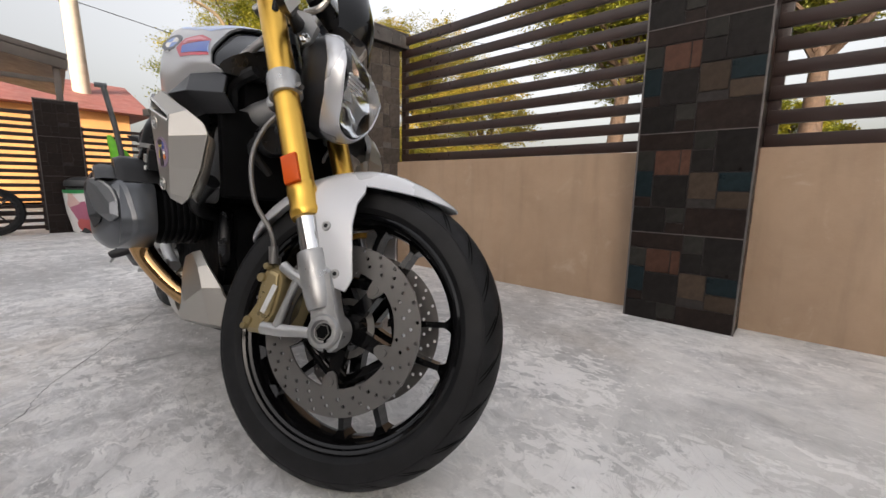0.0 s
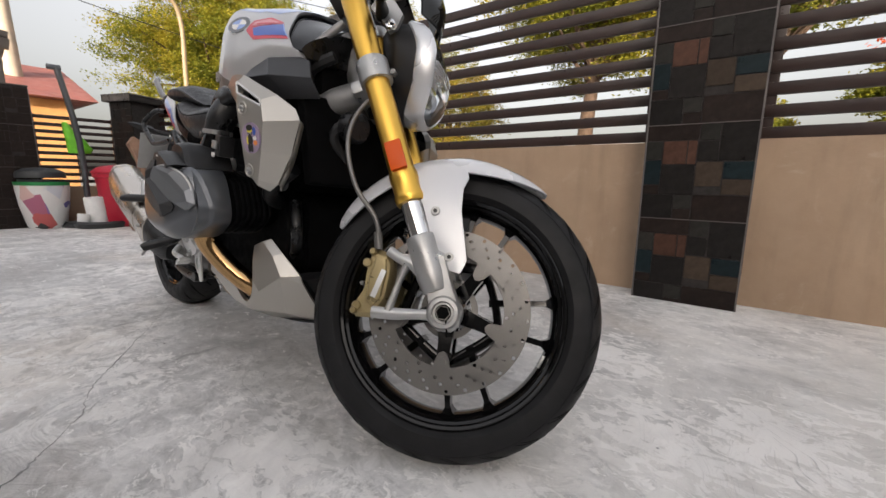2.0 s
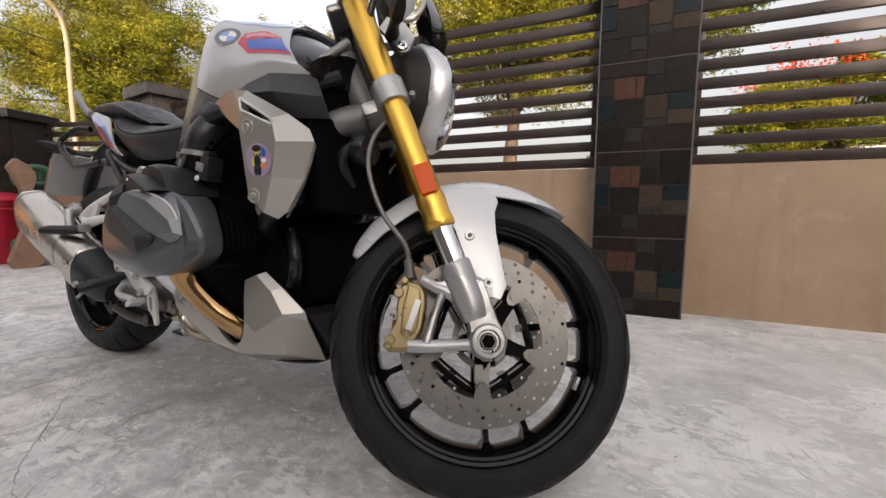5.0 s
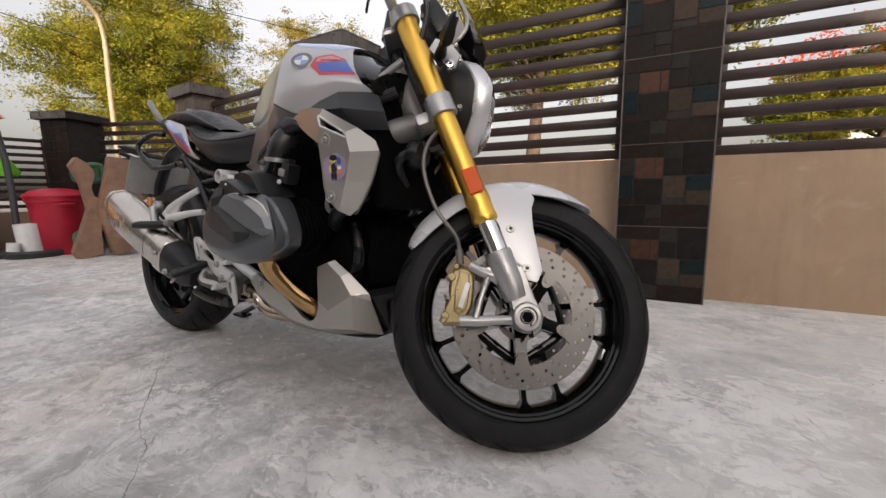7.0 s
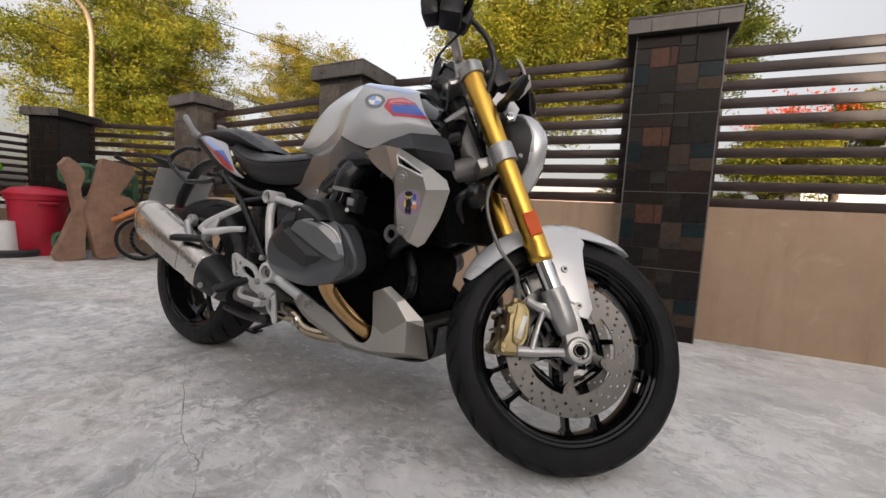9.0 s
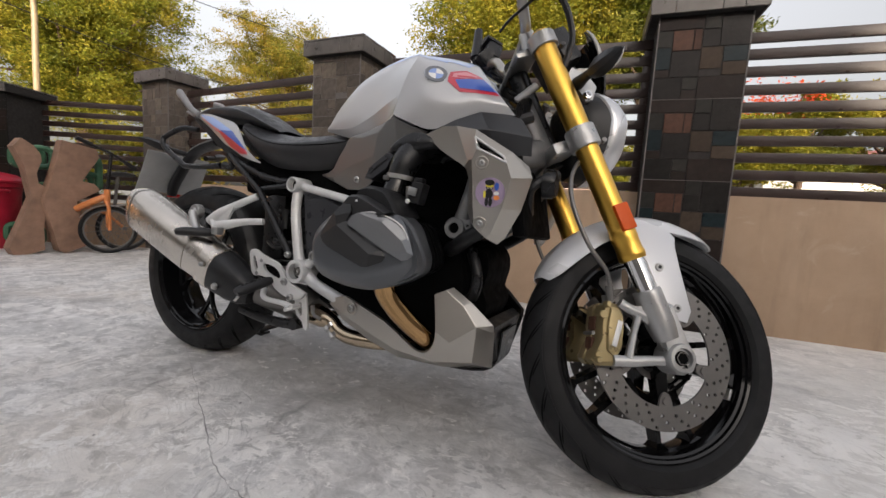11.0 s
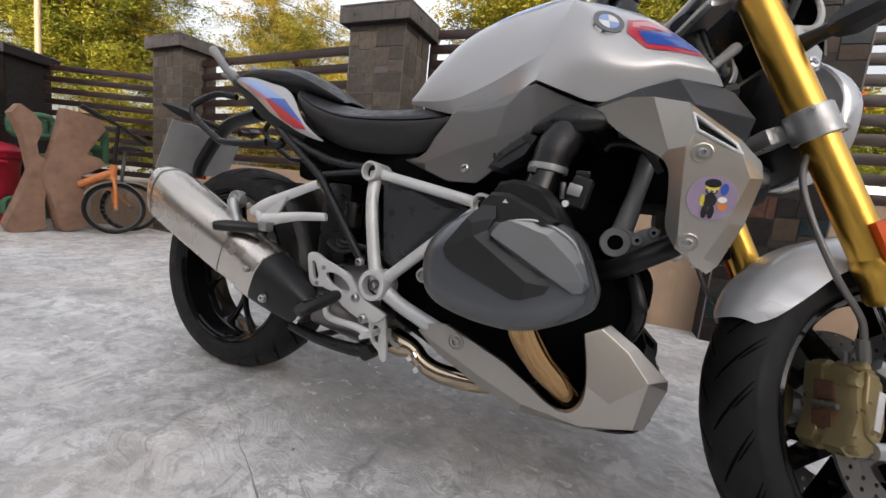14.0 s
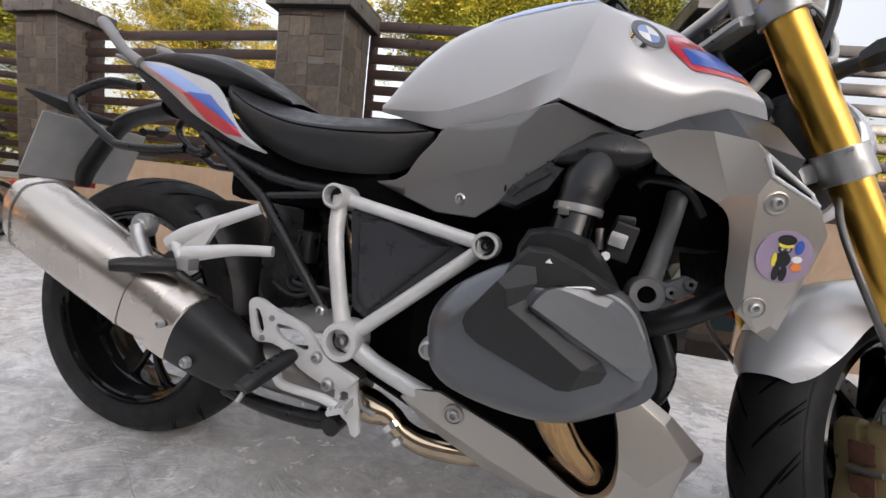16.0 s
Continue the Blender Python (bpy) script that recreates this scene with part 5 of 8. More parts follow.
# small screen and instrument cowl
cowl = [[(1.345, -0.078, 0.925), (1.372, 0.0, 0.935), (1.345, 0.078, 0.925)], [(1.335, -0.085, 0.975), (1.375, 0.0, 0.99), (1.335, 0.085, 0.975)],
        [(1.305, -0.088, 1.04), (1.345, 0.0, 1.06), (1.305, 0.088, 1.04)], [(1.285, -0.07, 1.085), (1.32, 0.0, 1.11), (1.285, 0.07, 1.085)]]
part("fly_screen", thicken(skin(cowl, 4, 5), 0.004), M["black_gloss"], bike, "small dark fly screen", STEER)
for s in (-1, 1):
    part("cowl_trim", tube([(1.262, s * 0.092, 0.945), (1.300, s * 0.094, 0.955), (1.318, s * 0.092, 1.0), (1.302, s * 0.086, 1.055), (1.29, s * 0.07, 1.088)], [0.006, 0.007, 0.005, 0.004, 0.002], 8, 5), M["satin_silver"], bike, "silver trim beside the screen", STEER)
part("instrument", box((0.05, 0.15, 0.10), (1.235, 0, 1.035), 0.012, pose(0, 0, 0, 0, -35, 0)), M["black_satin"], bike, m=STEER)

# turn signals
for s in (-1, 1):
    st = part("front_turn_signal", tube([(1.262, s * 0.095, 0.905), (1.268, s * 0.125, 0.905), (1.275, s * 0.150, 0.905)], [0.016, 0.011, 0.010], 12, 3, 1.2), M["black_matt"], bike, "slim black turn signal", STEER)
    body = loft([[Vector((x + dx, s * y, 0.905 + dz)) for dx, dz in ((-0.018 * k, -0.004 * k), (-0.010 * k, 0.022 * k), (0.012 * k, 0.024 * k), (0.024 * k, 0.004 * k), (0.012 * k, -0.020 * k), (-0.010 * k, -0.018 * k))]
                 for x, y, k in ((1.275, 0.145, 0.7), (1.28, 0.165, 1.05), (1.288, 0.195, 0.95), (1.294, 0.222, 0.55), (1.297, 0.236, 0.12))])
    part("signal_body", round_edges(body, 0.002), M["black_matt"], st)
    part("signal_lens", loft([[Vector((x + dx, s * y, 0.905 + dz)) for dx, dz in ((0.012 * k, 0.025 * k), (0.030 * k, 0.004 * k), (0.012 * k, -0.021 * k))] for x, y, k in ((1.28, 0.163, 1.0), (1.289, 0.195, 0.93), (1.297, 0.234, 0.2))]), M["white"], st, "clear signal lens")

# handlebar and controls
hb = part("handlebar", tube([(1.035, -0.41, 1.075), (1.062, -0.29, 1.085), (1.078, -0.20, 1.085), (1.095, -0.135, 1.078), (1.120, -0.095, 1.040), (1.132, -0.05, 1.032), (1.132, 0.05, 1.032), (1.122, 0.095, 1.045), (1.098, 0.135, 1.105), (1.078, 0.20, 1.130), (1.062, 0.29, 1.135), (1.035, 0.41, 1.125)], 0.0135, 12, 5), M["satin_silver"], bike, "silver tapered handlebar", STEER)
for s in (-1, 1):
    part("riser", tube([fk(0.985, s * 0.075, -0.015), (1.130, s * 0.072, 1.035)], [0.024, 0.019], 12, 1), M["alloy"], hb)
    dz = -0.048 if s < 0 else 0.0
    part("grip", tube([(1.064, s * 0.275, 1.135 + dz), (1.035, s * 0.41, 1.125 + dz)], 0.0185, 14, 1), M["black_matt"], hb, "black rubber grip")
    part("switch_block", box((0.065, 0.075, 0.075), (1.070, s * 0.235, 1.122 + dz), 0.012, pose(0, 0, 0, 0, 15, -s * 12)), M["black_matt"], hb)
    part("switch_cap", box((0.03, 0.03, 0.02), (1.050, s * 0.205, 1.150 + dz), 0.006, pose(0, 0, 0, 0, 25, 0)), M["black_satin"], hb)
    part("lever_mount", box((0.06, 0.05, 0.05), (1.105, s * 0.205, 1.110 + dz), 0.010, pose(0, 0, 0, 0, 10, -s * 20)), M["black_satin"], hb)
    part("bar_end", tube([(1.035, s * 0.41, 1.125 + dz), (1.031, s * 0.432, 1.124 + dz)], 0.019, 12, 1), M["black_satin"], hb)
    part("lever", tube([(1.115, s * 0.215, 1.112 + dz), (1.132, s * 0.27, 1.108 + dz), (1.112, s * 0.41, 1.095 + dz)], [0.011, 0.008, 0.007], 8, 5), M["black_satin"], hb, "black hand lever")
    part("reservoir", box((0.052, 0.058, 0.050), (1.088, s * 0.188, 1.175 + dz * 1.2), 0.012, pose(0, 0, 0, 0, 10, s * 14)), M["black_satin"], hb, "black brake fluid reservoir")
    part("reservoir_lid", box((0.056, 0.062, 0.010), (1.085, s * 0.188, 1.203 + dz * 1.2), 0.004, pose(0, 0, 0, 0, 10, s * 14)), M["black_matt"], hb)
    part("mirror_boss", tube([(1.045, s * 0.205, 1.16 + dz), (1.040, s * 0.21, 1.27 + dz)], [0.020, 0.013], 12, 1), M["black_matt"], hb)
    part("control_cable", tube([(1.105, s * 0.20, 1.10), (1.150, s * 0.185, 1.075), (1.195, s * 0.165, 1.045), (1.222, s * 0.145, 0.985), (1.215, s * 0.125, 0.92)], 0.0075, 8, 8), M["black_matt"], hb, "black control cable")
    part("thin_cable", tube([(1.135, s * 0.19, 1.06), (1.105, s * 0.17, 1.03), (1.075, s * 0.13, 1.015), (1.06, s * 0.09, 1.01)], 0.0035, 6, 8), M["black_matt"], hb)
    for k, (ox, oy, oz, sz_) in enumerate(((0.030, 0.03, -0.035, 0.055), (0.055, -0.02, 0.0, 0.050), (0.010, -0.035, 0.030, 0.046), (0.045, 0.045, 0.030, 0.044), (-0.02, 0.02, -0.030, 0.048))):
        part("control_block", box((sz_, sz_ * 1.2, sz_ * 0.9), (1.060 + ox, s * (0.215 + oy), 1.115 + oz + dz), 0.010, pose(0, 0, 0, 12 * k, 18 * k, 9 * k)), M["black_matt"], hb)
    mr = part("mirror", tube([(1.085, s * 0.215, 1.15), (1.085, s * 0.24, 1.21), (1.075, s * 0.30, 1.255)], [0.009, 0.007, 0.006], 8, 5), M["black_satin"], bike, "black rear-view mirror", STEER)
    part("mirror_head", stack([(-0.02, -0.045), (0.0, 0.05), (0.03, 0.06), (0.03, -0.05)], [(-0.07, 0.8, 0, 0), (-0.05, 1, 0, 0), (0.05, 1, 0, 0), (0.07, 0.7, 0, 0)], 3), M["black_matt"], mr, m=pose(1.07, s * 0.36, 1.28))
    part("mirror_glass", box((0.003, 0.12, 0.08), (1.046, s * 0.36, 1.28), 0.001), M["chrome"], mr)

# main frame: head tube and down beams
fr = part("frame_head", tube([(1.235, 0, 0.73), (1.145, 0, 0.90)], [0.042, 0.040], 20, 1), M["cast_grey"], bike, "silver painted tubular frame")
for s in (-1, 1):
    part("frame_beam", tube([(1.225, s * 0.03, 0.755), (1.19, s * 0.075, 0.735), (1.15, s * 0.105, 0.715)], [0.030, 0.026, 0.022], 14, 6, 1.2), M["cast_grey"], fr)
    part("frame_spar", tube([(1.15, s * 0.035, 0.88), (1.06, s * 0.08, 0.83), (0.96, s * 0.10, 0.76)], [0.026, 0.022, 0.02], 12, 6), M["frame_grey"], fr)

# rear frame triangle, both sides
for s in (-1, 1):
    o = Vector((0.550, s * 0.145, 0.633))
    q = Vector((0.830, s * 0.178, 0.586))
    pv = Vector((0.605, s * 0.165, 0.386))
    low = Vector((0.765, s * 0.165, 0.318))
    tri = part("frame_tube", tube([o, q], [0.0118, 0.0112], 16, 1), M["frame_grey"], bike, "silver painted tubular frame triangle")
    part("frame_tube", tube([o, (0.556, s * 0.158, 0.56), (0.585, s * 0.165, 0.44), pv], [0.0155, 0.0140, 0.0145, 0.018], 16, 5), M["frame_grey"], tri)
    part("frame_tube", tube([q, pv], [0.0118, 0.0132], 16, 1), M["frame_grey"], tri)
    part("frame_tube", tube([pv, (0.66, s * 0.166, 0.356), (0.72, s * 0.165, 0.334), low], [0.019, 0.0160, 0.0160, 0.018], 16, 4), M["frame_grey"], tri)
    for c, r0, r1, dd in ((o, 0.0225, 0.0175, 0.032), (q, 0.0215, 0.0155, 0.024), (pv, 0.034, 0.023, 0.030)):
        yo = c.y
        part("frame_boss", lathe([(r1, yo - dd), (r0 - 0.002, yo - dd), (r0, yo - dd + 0.003), (r0, yo + dd - 0.003), (r0 - 0.002, yo + dd), (r1, yo + dd)], 28, "y", True, (c.x, 0, c.z)), M["frame_grey"], tri)
        part("boss_core", disc(r1 + 0.001, yo - dd * 0.3, yo + dd * 0.3, 20, "y", (c.x, 0, c.z)), M["black_satin"], tri)
    bolt(tri, (pv.x, pv.y + s * 0.013, pv.z), 0.013, 0.012, sign=s, mat="steel")
    bolt(tri, (q.x, q.y + s * 0.010, q.z), 0.009, 0.008, sign=s, mat="black_satin")
    # black inner side cover between the tubes
    part("inner_cover", plate([(0.575, 0.612), (0.66, 0.618), (0.79, 0.574), (0.80, 0.555), (0.64, 0.42), (0.60, 0.44)], s * 0.150, s * 0.06, 0.006), M["cover_black"], tri, "satin black inner side cover")
    ridge = stack([(0.592, 0.600), (0.66, 0.610), (0.775, 0.574), (0.712, 0.512), (0.632, 0.430), (0.606, 0.450)], [(s * 0.148, 1, 0, 0), (s * 0.166, 0.74, -0.006, 0.010)], 0, 0.003)
    weigh(part("cover_ridge", ridge, M["cover_black"], tri))
    # black rear subframe strut
    part("subframe_strut", tube([(0.225, s * 0.125, 0.715), (0.390, s * 0.150, 0.612), (0.550, s * 0.162, 0.428)], 0.0105, 12, 1), M["black_satin"], bike, "black subframe strut")
    part("subframe_rail", tube([(0.20, s * 0.115, 0.725), (0.39, s * 0.13, 0.655), (0.545, s * 0.13, 0.642)], 0.012, 10, 3), M["black_satin"], bike)
    part("subframe_brace", tube([(0.395, s * 0.145, 0.618), (0.545, s * 0.14, 0.638)], 0.008, 8, 1), M["black_satin"], bike)
    bolt(bike, (0.552, s * 0.172, 0.428), 0.010, 0.008, sign=s)
    # pillion hanger
    hg = part("pillion_hanger", tube([(0.392, s * 0.158, 0.592), (0.34, s * 0.175, 0.565), (0.265, s * 0.188, 0.528), (0.225, s * 0.19, 0.50)], [0.0085, 0.0090, 0.0115, 0.013], 10, 4, 1.25), M["frame_grey"], bike, "silver cast pillion footrest hanger")
    part("hanger_arm", tube([(0.435, s * 0.165, 0.516), (0.36, s * 0.18, 0.508), (0.272, s * 0.20, 0.487)], [0.0080, 0.0090, 0.0135], 10, 4, 1.25), M["frame_grey"], hg)
    part("hanger_web", plate([(0.305, 0.541), (0.330, 0.553), (0.300, 0.500), (0.262, 0.492), (0.248, 0.508), (0.268, 0.522)], s * 0.190, s * 0.182, 0.002), M["frame_grey"], hg)
    part("hanger_arm", tube([(0.235, s * 0.19, 0.510), (0.255, s * 0.197, 0.490), (0.277, s * 0.205, 0.474)], [0.011, 0.009, 0.011], 10, 3), M["frame_grey"], hg)
    part("footrest", tube([(0.280, s * 0.208, 0.468), (0.264, s * 0.226, 0.466), (0.225, s * 0.268, 0.464), (0.208, s * 0.286, 0.461)], [0.010, 0.0165, 0.0165, 0.012], 12, 3, 0.85), M["black_matt"], hg, "black rubber pillion footrest")
    part("footrest_joint", box((0.03, 0.025, 0.024), (0.293, s * 0.212, 0.474), 0.005), M["alloy"], hg)
    # rider footrest plate: a cast frame round two openings
    hp = part("footrest_plate", pierced([(0.415, 0.414), (0.418, 0.427), (0.429, 0.432), (0.446, 0.429), (0.466, 0.420), (0.530, 0.402), (0.548, 0.388), (0.565, 0.370), (0.592, 0.349), (0.640, 0.331), (0.644, 0.325), (0.630, 0.310), (0.601, 0.302), (0.572, 0.308), (0.531, 0.324), (0.505, 0.346), (0.470, 0.356), (0.446, 0.353), (0.434, 0.357), (0.426, 0.368)],
                                       [[(0.429, 0.408), (0.438, 0.411), (0.452, 0.381), (0.448, 0.371), (0.439, 0.375)], [(0.480, 0.394), (0.518, 0.389), (0.541, 0.374), (0.546, 0.361), (0.532, 0.356), (0.494, 0.368), (0.478, 0.381)]], s * 0.179, s * 0.189, 0.0016), M["frame_grey"], bike, "cast silver footrest plate with two openings")
    part("plate_tab", pierced([(0.602, 0.303), (0.632, 0.316), (0.642, 0.319), (0.658, 0.233), (0.642, 0.228), (0.634, 0.246), (0.612, 0.262)], [[(0.612, 0.294), (0.628, 0.298), (0.632, 0.262), (0.620, 0.268)]], s * 0.174, s * 0.181, 0.001), M["frame_grey"], hp)
    for bx, bz, r_ in ((0.566, 0.351, 0.0105), (0.593, 0.309, 0.0115)):
        bolt(hp, (bx, s * 0.191, bz), r_, 0.008, sign=s)
    for bx, bz in ((0.467, 0.401), (0.451, 0.362)):
        part("plate_eye", disc(0.0055, s * 0.1885, s * 0.1905, 16, "y", (bx, 0, bz)), M["mount"], hp)
    part("rider_footrest", tube([(0.528, s * 0.200, 0.352), (0.522, s * 0.218, 0.346), (0.508, s * 0.280, 0.326), (0.504, s * 0.296, 0.318)], [0.011, 0.0175, 0.0185, 0.014], 12, 3, 0.8), M["black_matt"], hp, "ribbed black rider footrest")
    for k in range(6):
        part("rubber_rib", box((0.006, 0.0075, 0.006), (0.520 - k * 0.0023, s * (0.224 + k * 0.0115), 0.3585 - k * 0.0037), 0.0015), M["black_matt"], hp)
    part("footrest_feeler", tube([(0.506, s * 0.284, 0.316), (0.500, s * 0.296, 0.296)], 0.004, 8, 1), M["alloy"], hp)
    part("toe_lever", tube([(0.490, s * 0.19, 0.318), (0.506, s * 0.208, 0.304), (0.530, s * 0.212, 0.297), (0.598, s * 0.216, 0.296), (0.632, s * 0.22, 0.290)], [0.009, 0.008, 0.0075, 0.009], 10, 4), M["frame_grey"], hp, "silver foot lever")
    part("toe_pad", box((0.034, 0.034, 0.010), (0.636, s * 0.222, 0.290), 0.003, pose(0, 0, 0, 0, -24, 0)), M["frame_grey"], hp)
    for k in range(4):
        part("pad_tooth", box((0.004, 0.032, 0.005), (0.624 + k * 0.0085, s * 0.222, 0.291 + k * 0.0038), 0.0012, pose(0, 0, 0, 0, -24, 0)), M["frame_grey"], hp)
ss = part("side_stand", tube([(0.45, 0.14, 0.25), (0.25, 0.18, 0.13), (0.03, 0.215, 0.036)], [0.014, 0.012, 0.011], 12, 4), M["black_satin"], bike, "black side stand")
part("stand_foot", box((0.08, 0.05, 0.012), (0.02, 0.218, 0.026), 0.003, pose(0, 0, 0, 4.5, 0, 0)), M["black_satin"], ss)
cs = part("centre_stand", tube([(0.605, -0.155, 0.232), (0.55, -0.158, 0.222), (0.45, -0.158, 0.222), (0.355, -0.155, 0.232)], [0.016, 0.0155, 0.014, 0.012], 12, 4), M["black_satin"], bike, "folded black centre stand")
part("stand_pivot", disc(0.016, -0.185, -0.15, 18, "y", (0.605, 0, 0.232), 0.003), M["black_satin"], cs)
part("stand_leg", tube([(0.605, 0.155, 0.232), (0.45, 0.158, 0.222), (0.355, 0.155, 0.232)], [0.016, 0.014, 0.012], 12, 4), M["black_satin"], cs)
part("stand_cross", tube([(0.56, -0.15, 0.225), (0.56, 0.15, 0.225)], 0.012, 10, 1), M["black_satin"], cs)

# fuel tank: half sections from the rear to the steering head, each low, crease, side, upper, shoulder, crown and middle
TANK = [(0.572, [(0.068, 0.812), (0.071, 0.818), (0.070, 0.824), (0.060, 0.830), (0.042, 0.834), (0.020, 0.837), (0, 0.838)]),
        (0.610, [(0.078, 0.803), (0.086, 0.814), (0.086, 0.838), (0.080, 0.862), (0.058, 0.882), (0.030, 0.891), (0, 0.893)]),
        (0.660, [(0.094, 0.789), (0.106, 0.808), (0.107, 0.846), (0.100, 0.890), (0.074, 0.924), (0.038, 0.938), (0, 0.942)]),
        (0.720, [(0.116, 0.777), (0.132, 0.806), (0.132, 0.858), (0.120, 0.918), (0.090, 0.956), (0.046, 0.974), (0, 0.979)]),
        (0.800, [(0.150, 0.783), (0.168, 0.822), (0.162, 0.885), (0.142, 0.945), (0.106, 0.980), (0.054, 0.999), (0, 1.005)]),
        (0.860, [(0.184, 0.796), (0.198, 0.842), (0.188, 0.905), (0.160, 0.960), (0.118, 0.990), (0.060, 1.008), (0, 1.014)]),
        (0.905, [(0.221, 0.807), (0.221, 0.855), (0.218, 0.905), (0.196, 0.950), (0.136, 0.986), (0.064, 1.009), (0, 1.015)]),
        (0.960, [(0.227, 0.784), (0.233, 0.827), (0.230, 0.874), (0.213, 0.917), (0.152, 0.966), (0.070, 0.998), (0, 1.006)]),
        (1.005, [(0.221, 0.770), (0.232, 0.818), (0.228, 0.858), (0.208, 0.901), (0.153, 0.952), (0.072, 0.988), (0, 0.996)]),
        (1.060, [(0.209, 0.781), (0.220, 0.820), (0.214, 0.854), (0.194, 0.892), (0.144, 0.936), (0.072, 0.967), (0, 0.977)]),
        (1.105, [(0.194, 0.806), (0.204, 0.834), (0.196, 0.858), (0.173, 0.886), (0.126, 0.917), (0.068, 0.940), (0, 0.950)]),
        (1.150, [(0.175, 0.813), (0.185, 0.833), (0.176, 0.849), (0.155, 0.871), (0.114, 0.895), (0.063, 0.915), (0, 0.925)]),
        (1.190, [(0.151, 0.815), (0.160, 0.829), (0.152, 0.840), (0.134, 0.855), (0.101, 0.874), (0.055, 0.889), (0, 0.897)])]
RIDGE = (0.0, 0.014, 0.030, 0.040, 0.010, -0.012, -0.018)


def tank_row(k):
    x, h = TANK[k]
    # the knee ridge leans ahead as it rises
    d = max(0, 1 - abs(x - 0.905) / 0.14)
    r = [(x + d * q, -y, z) for (y, z), q in zip(h, RIDGE)]
    return r + [(a, -b, c) for a, b, c in r[-2::-1]]


def tank_sheet():
    """The tank's skin: rear and front sheets that meet in the knee ridge, with a crease along the rear foot."""
    rear_rows = [tank_row(k) for k in range(0, 7)]
    bm = skin([r[1:-1] for r in rear_rows], 6, 4)
    add(bm, skin([r[:2] for r in rear_rows], 6, 4))
    add(bm, skin([r[-2:] for r in rear_rows], 6, 4))
    add(bm, skin([tank_row(k) for k in range(6, len(TANK))], 6, 4))
    bm.normal_update()
    for f in bm.faces:
        c = f.calc_center_median()
        if f.normal.dot(Vector((0, c.y, c.z - 0.80))) < 0:
            f.normal_flip()
    bm.normal_update()
    return bm


def tank_cut(ahead):
    """The tank's skin ahead of or behind the slanted edge where the paint ends."""
    bm = tank_sheet()
    bmesh.ops.bisect_plane(bm, geom=bm.verts[:] + bm.edges[:] + bm.faces[:], plane_co=(1.084, 0, 0.936), plane_no=(1, 0, 0.86), clear_outer=not ahead, clear_inner=ahead)
    bm.normal_update()
    return bm


tank = part("fuel_tank", thicken(tank_cut(False), 0.006, False), M["white_dimmed"], bike, "gloss white fuel tank with blue and red graphics", angle=50, fix=False)
probe = tank_sheet()
nose = tank_cut(True)
for v in nose.verts:
    v.co -= v.normal * 0.010
part("tank_nose", thicken(nose, 0.005, False), M["black_gloss"], tank, "gloss black cover ahead of the painted tank", angle=50, fix=False)


def on_tank(x, z, s):
    """The place and normal of the tank's side nearest to a point of the side view."""
    f = min((f for f in probe.faces if f.normal.y * s > 0.05), key=lambda f: (f.calc_center_median() - Vector((x, f.calc_center_median().y, z))).length)
    return f.calc_center_median(), f.normal.copy()


part("tank_front", loft([[Vector(p) for p in tank_row(-1)], [Vector((1.17, p[1] * 0.8, p[2] - 0.01)) for p in tank_row(-1)]]), M["black_satin"], tank)


def tank_decal(name, corners, mat, push, side=-1, label=""):
    bm = tank_sheet()
    part(name, cut_to(bm, corners, push, side), mat, tank, label, fix=False)


for s in (-1, 1):
    for quad in ([(0.775, 0.962), (0.90, 0.968), (0.90, 1.03), (0.775, 1.03)], [(0.90, 0.968), (1.01, 0.943), (1.01, 1.03), (0.90, 1.03)], [(1.01, 0.950), (1.06, 0.935), (1.06, 1.03), (1.01, 1.03)]):
        tank_decal("top_band", quad, M["sky_paint"], 0.0007, s, "light blue band along the tank top")
    tank_decal("graphic_red", [(1.034, 0.909), (1.062, 0.920), (1.098, 0.905), (1.117, 0.888), (1.152, 0.853), (1.070, 0.8545), (1.038, 0.880)], M["red_paint"], 0.0010, s, "red edged tank graphic")
    tank_decal("graphic_pale", [(1.042, 0.905), (1.064, 0.914), (1.092, 0.904), (1.074, 0.892), (1.044, 0.893)], M["pink_paint"], 0.0014, s)
    tank_decal("graphic_blue", [(1.052, 0.886), (1.104, 0.898), (1.144, 0.861), (1.068, 0.864)], M["blue_paint"], 0.0016, s, "deep blue tank graphic")
    tank_decal("graphic_line", [(1.052, 0.899), (1.085, 0.902), (1.092, 0.897), (1.054, 0.894)], M["red_paint"], 0.0020, s)
    tank_decal("graphic_tail", [(1.100, 0.902), (1.118, 0.887), (1.150, 0.857), (1.143, 0.861)], M["sky_paint"], 0.0018, s)
    # round badge: dark ring, four quarters
    c, nrm = on_tank(1.008, 0.895, s)
    bm_m = Matrix.Translation(c - nrm * 0.0028) @ nrm.to_track_quat("Z", "Y").to_matrix().to_4x4()
    bd = part("tank_badge", disc(0.0275, -0.004, 0.0035, 36, "z", bevel=0.001), M["chrome"], tank, "round badge with a grey ring and blue and white quarters", bm_m)
    part("badge_ring", lathe([(0.0175, 0.0036), (0.0262, 0.0036), (0.0262, 0.0044), (0.0175, 0.0044)], 36, "z"), M["cover_mid"], bd)
    for k in range(4):
        a0 = k * math.pi / 2
        pts = [Vector((0, 0, 0.0038))] + [Vector((0.0172 * math.cos(a0 + u * math.pi / 12), 0.0172 * math.sin(a0 + u * math.pi / 12), 0.0038)) for u in range(7)]
        q = loft([pts, [p + Vector((0, 0, 0.0008)) for p in pts]])
        part("badge_quarter", q, M["sky_paint"] if k % 2 else M["white"], bd)

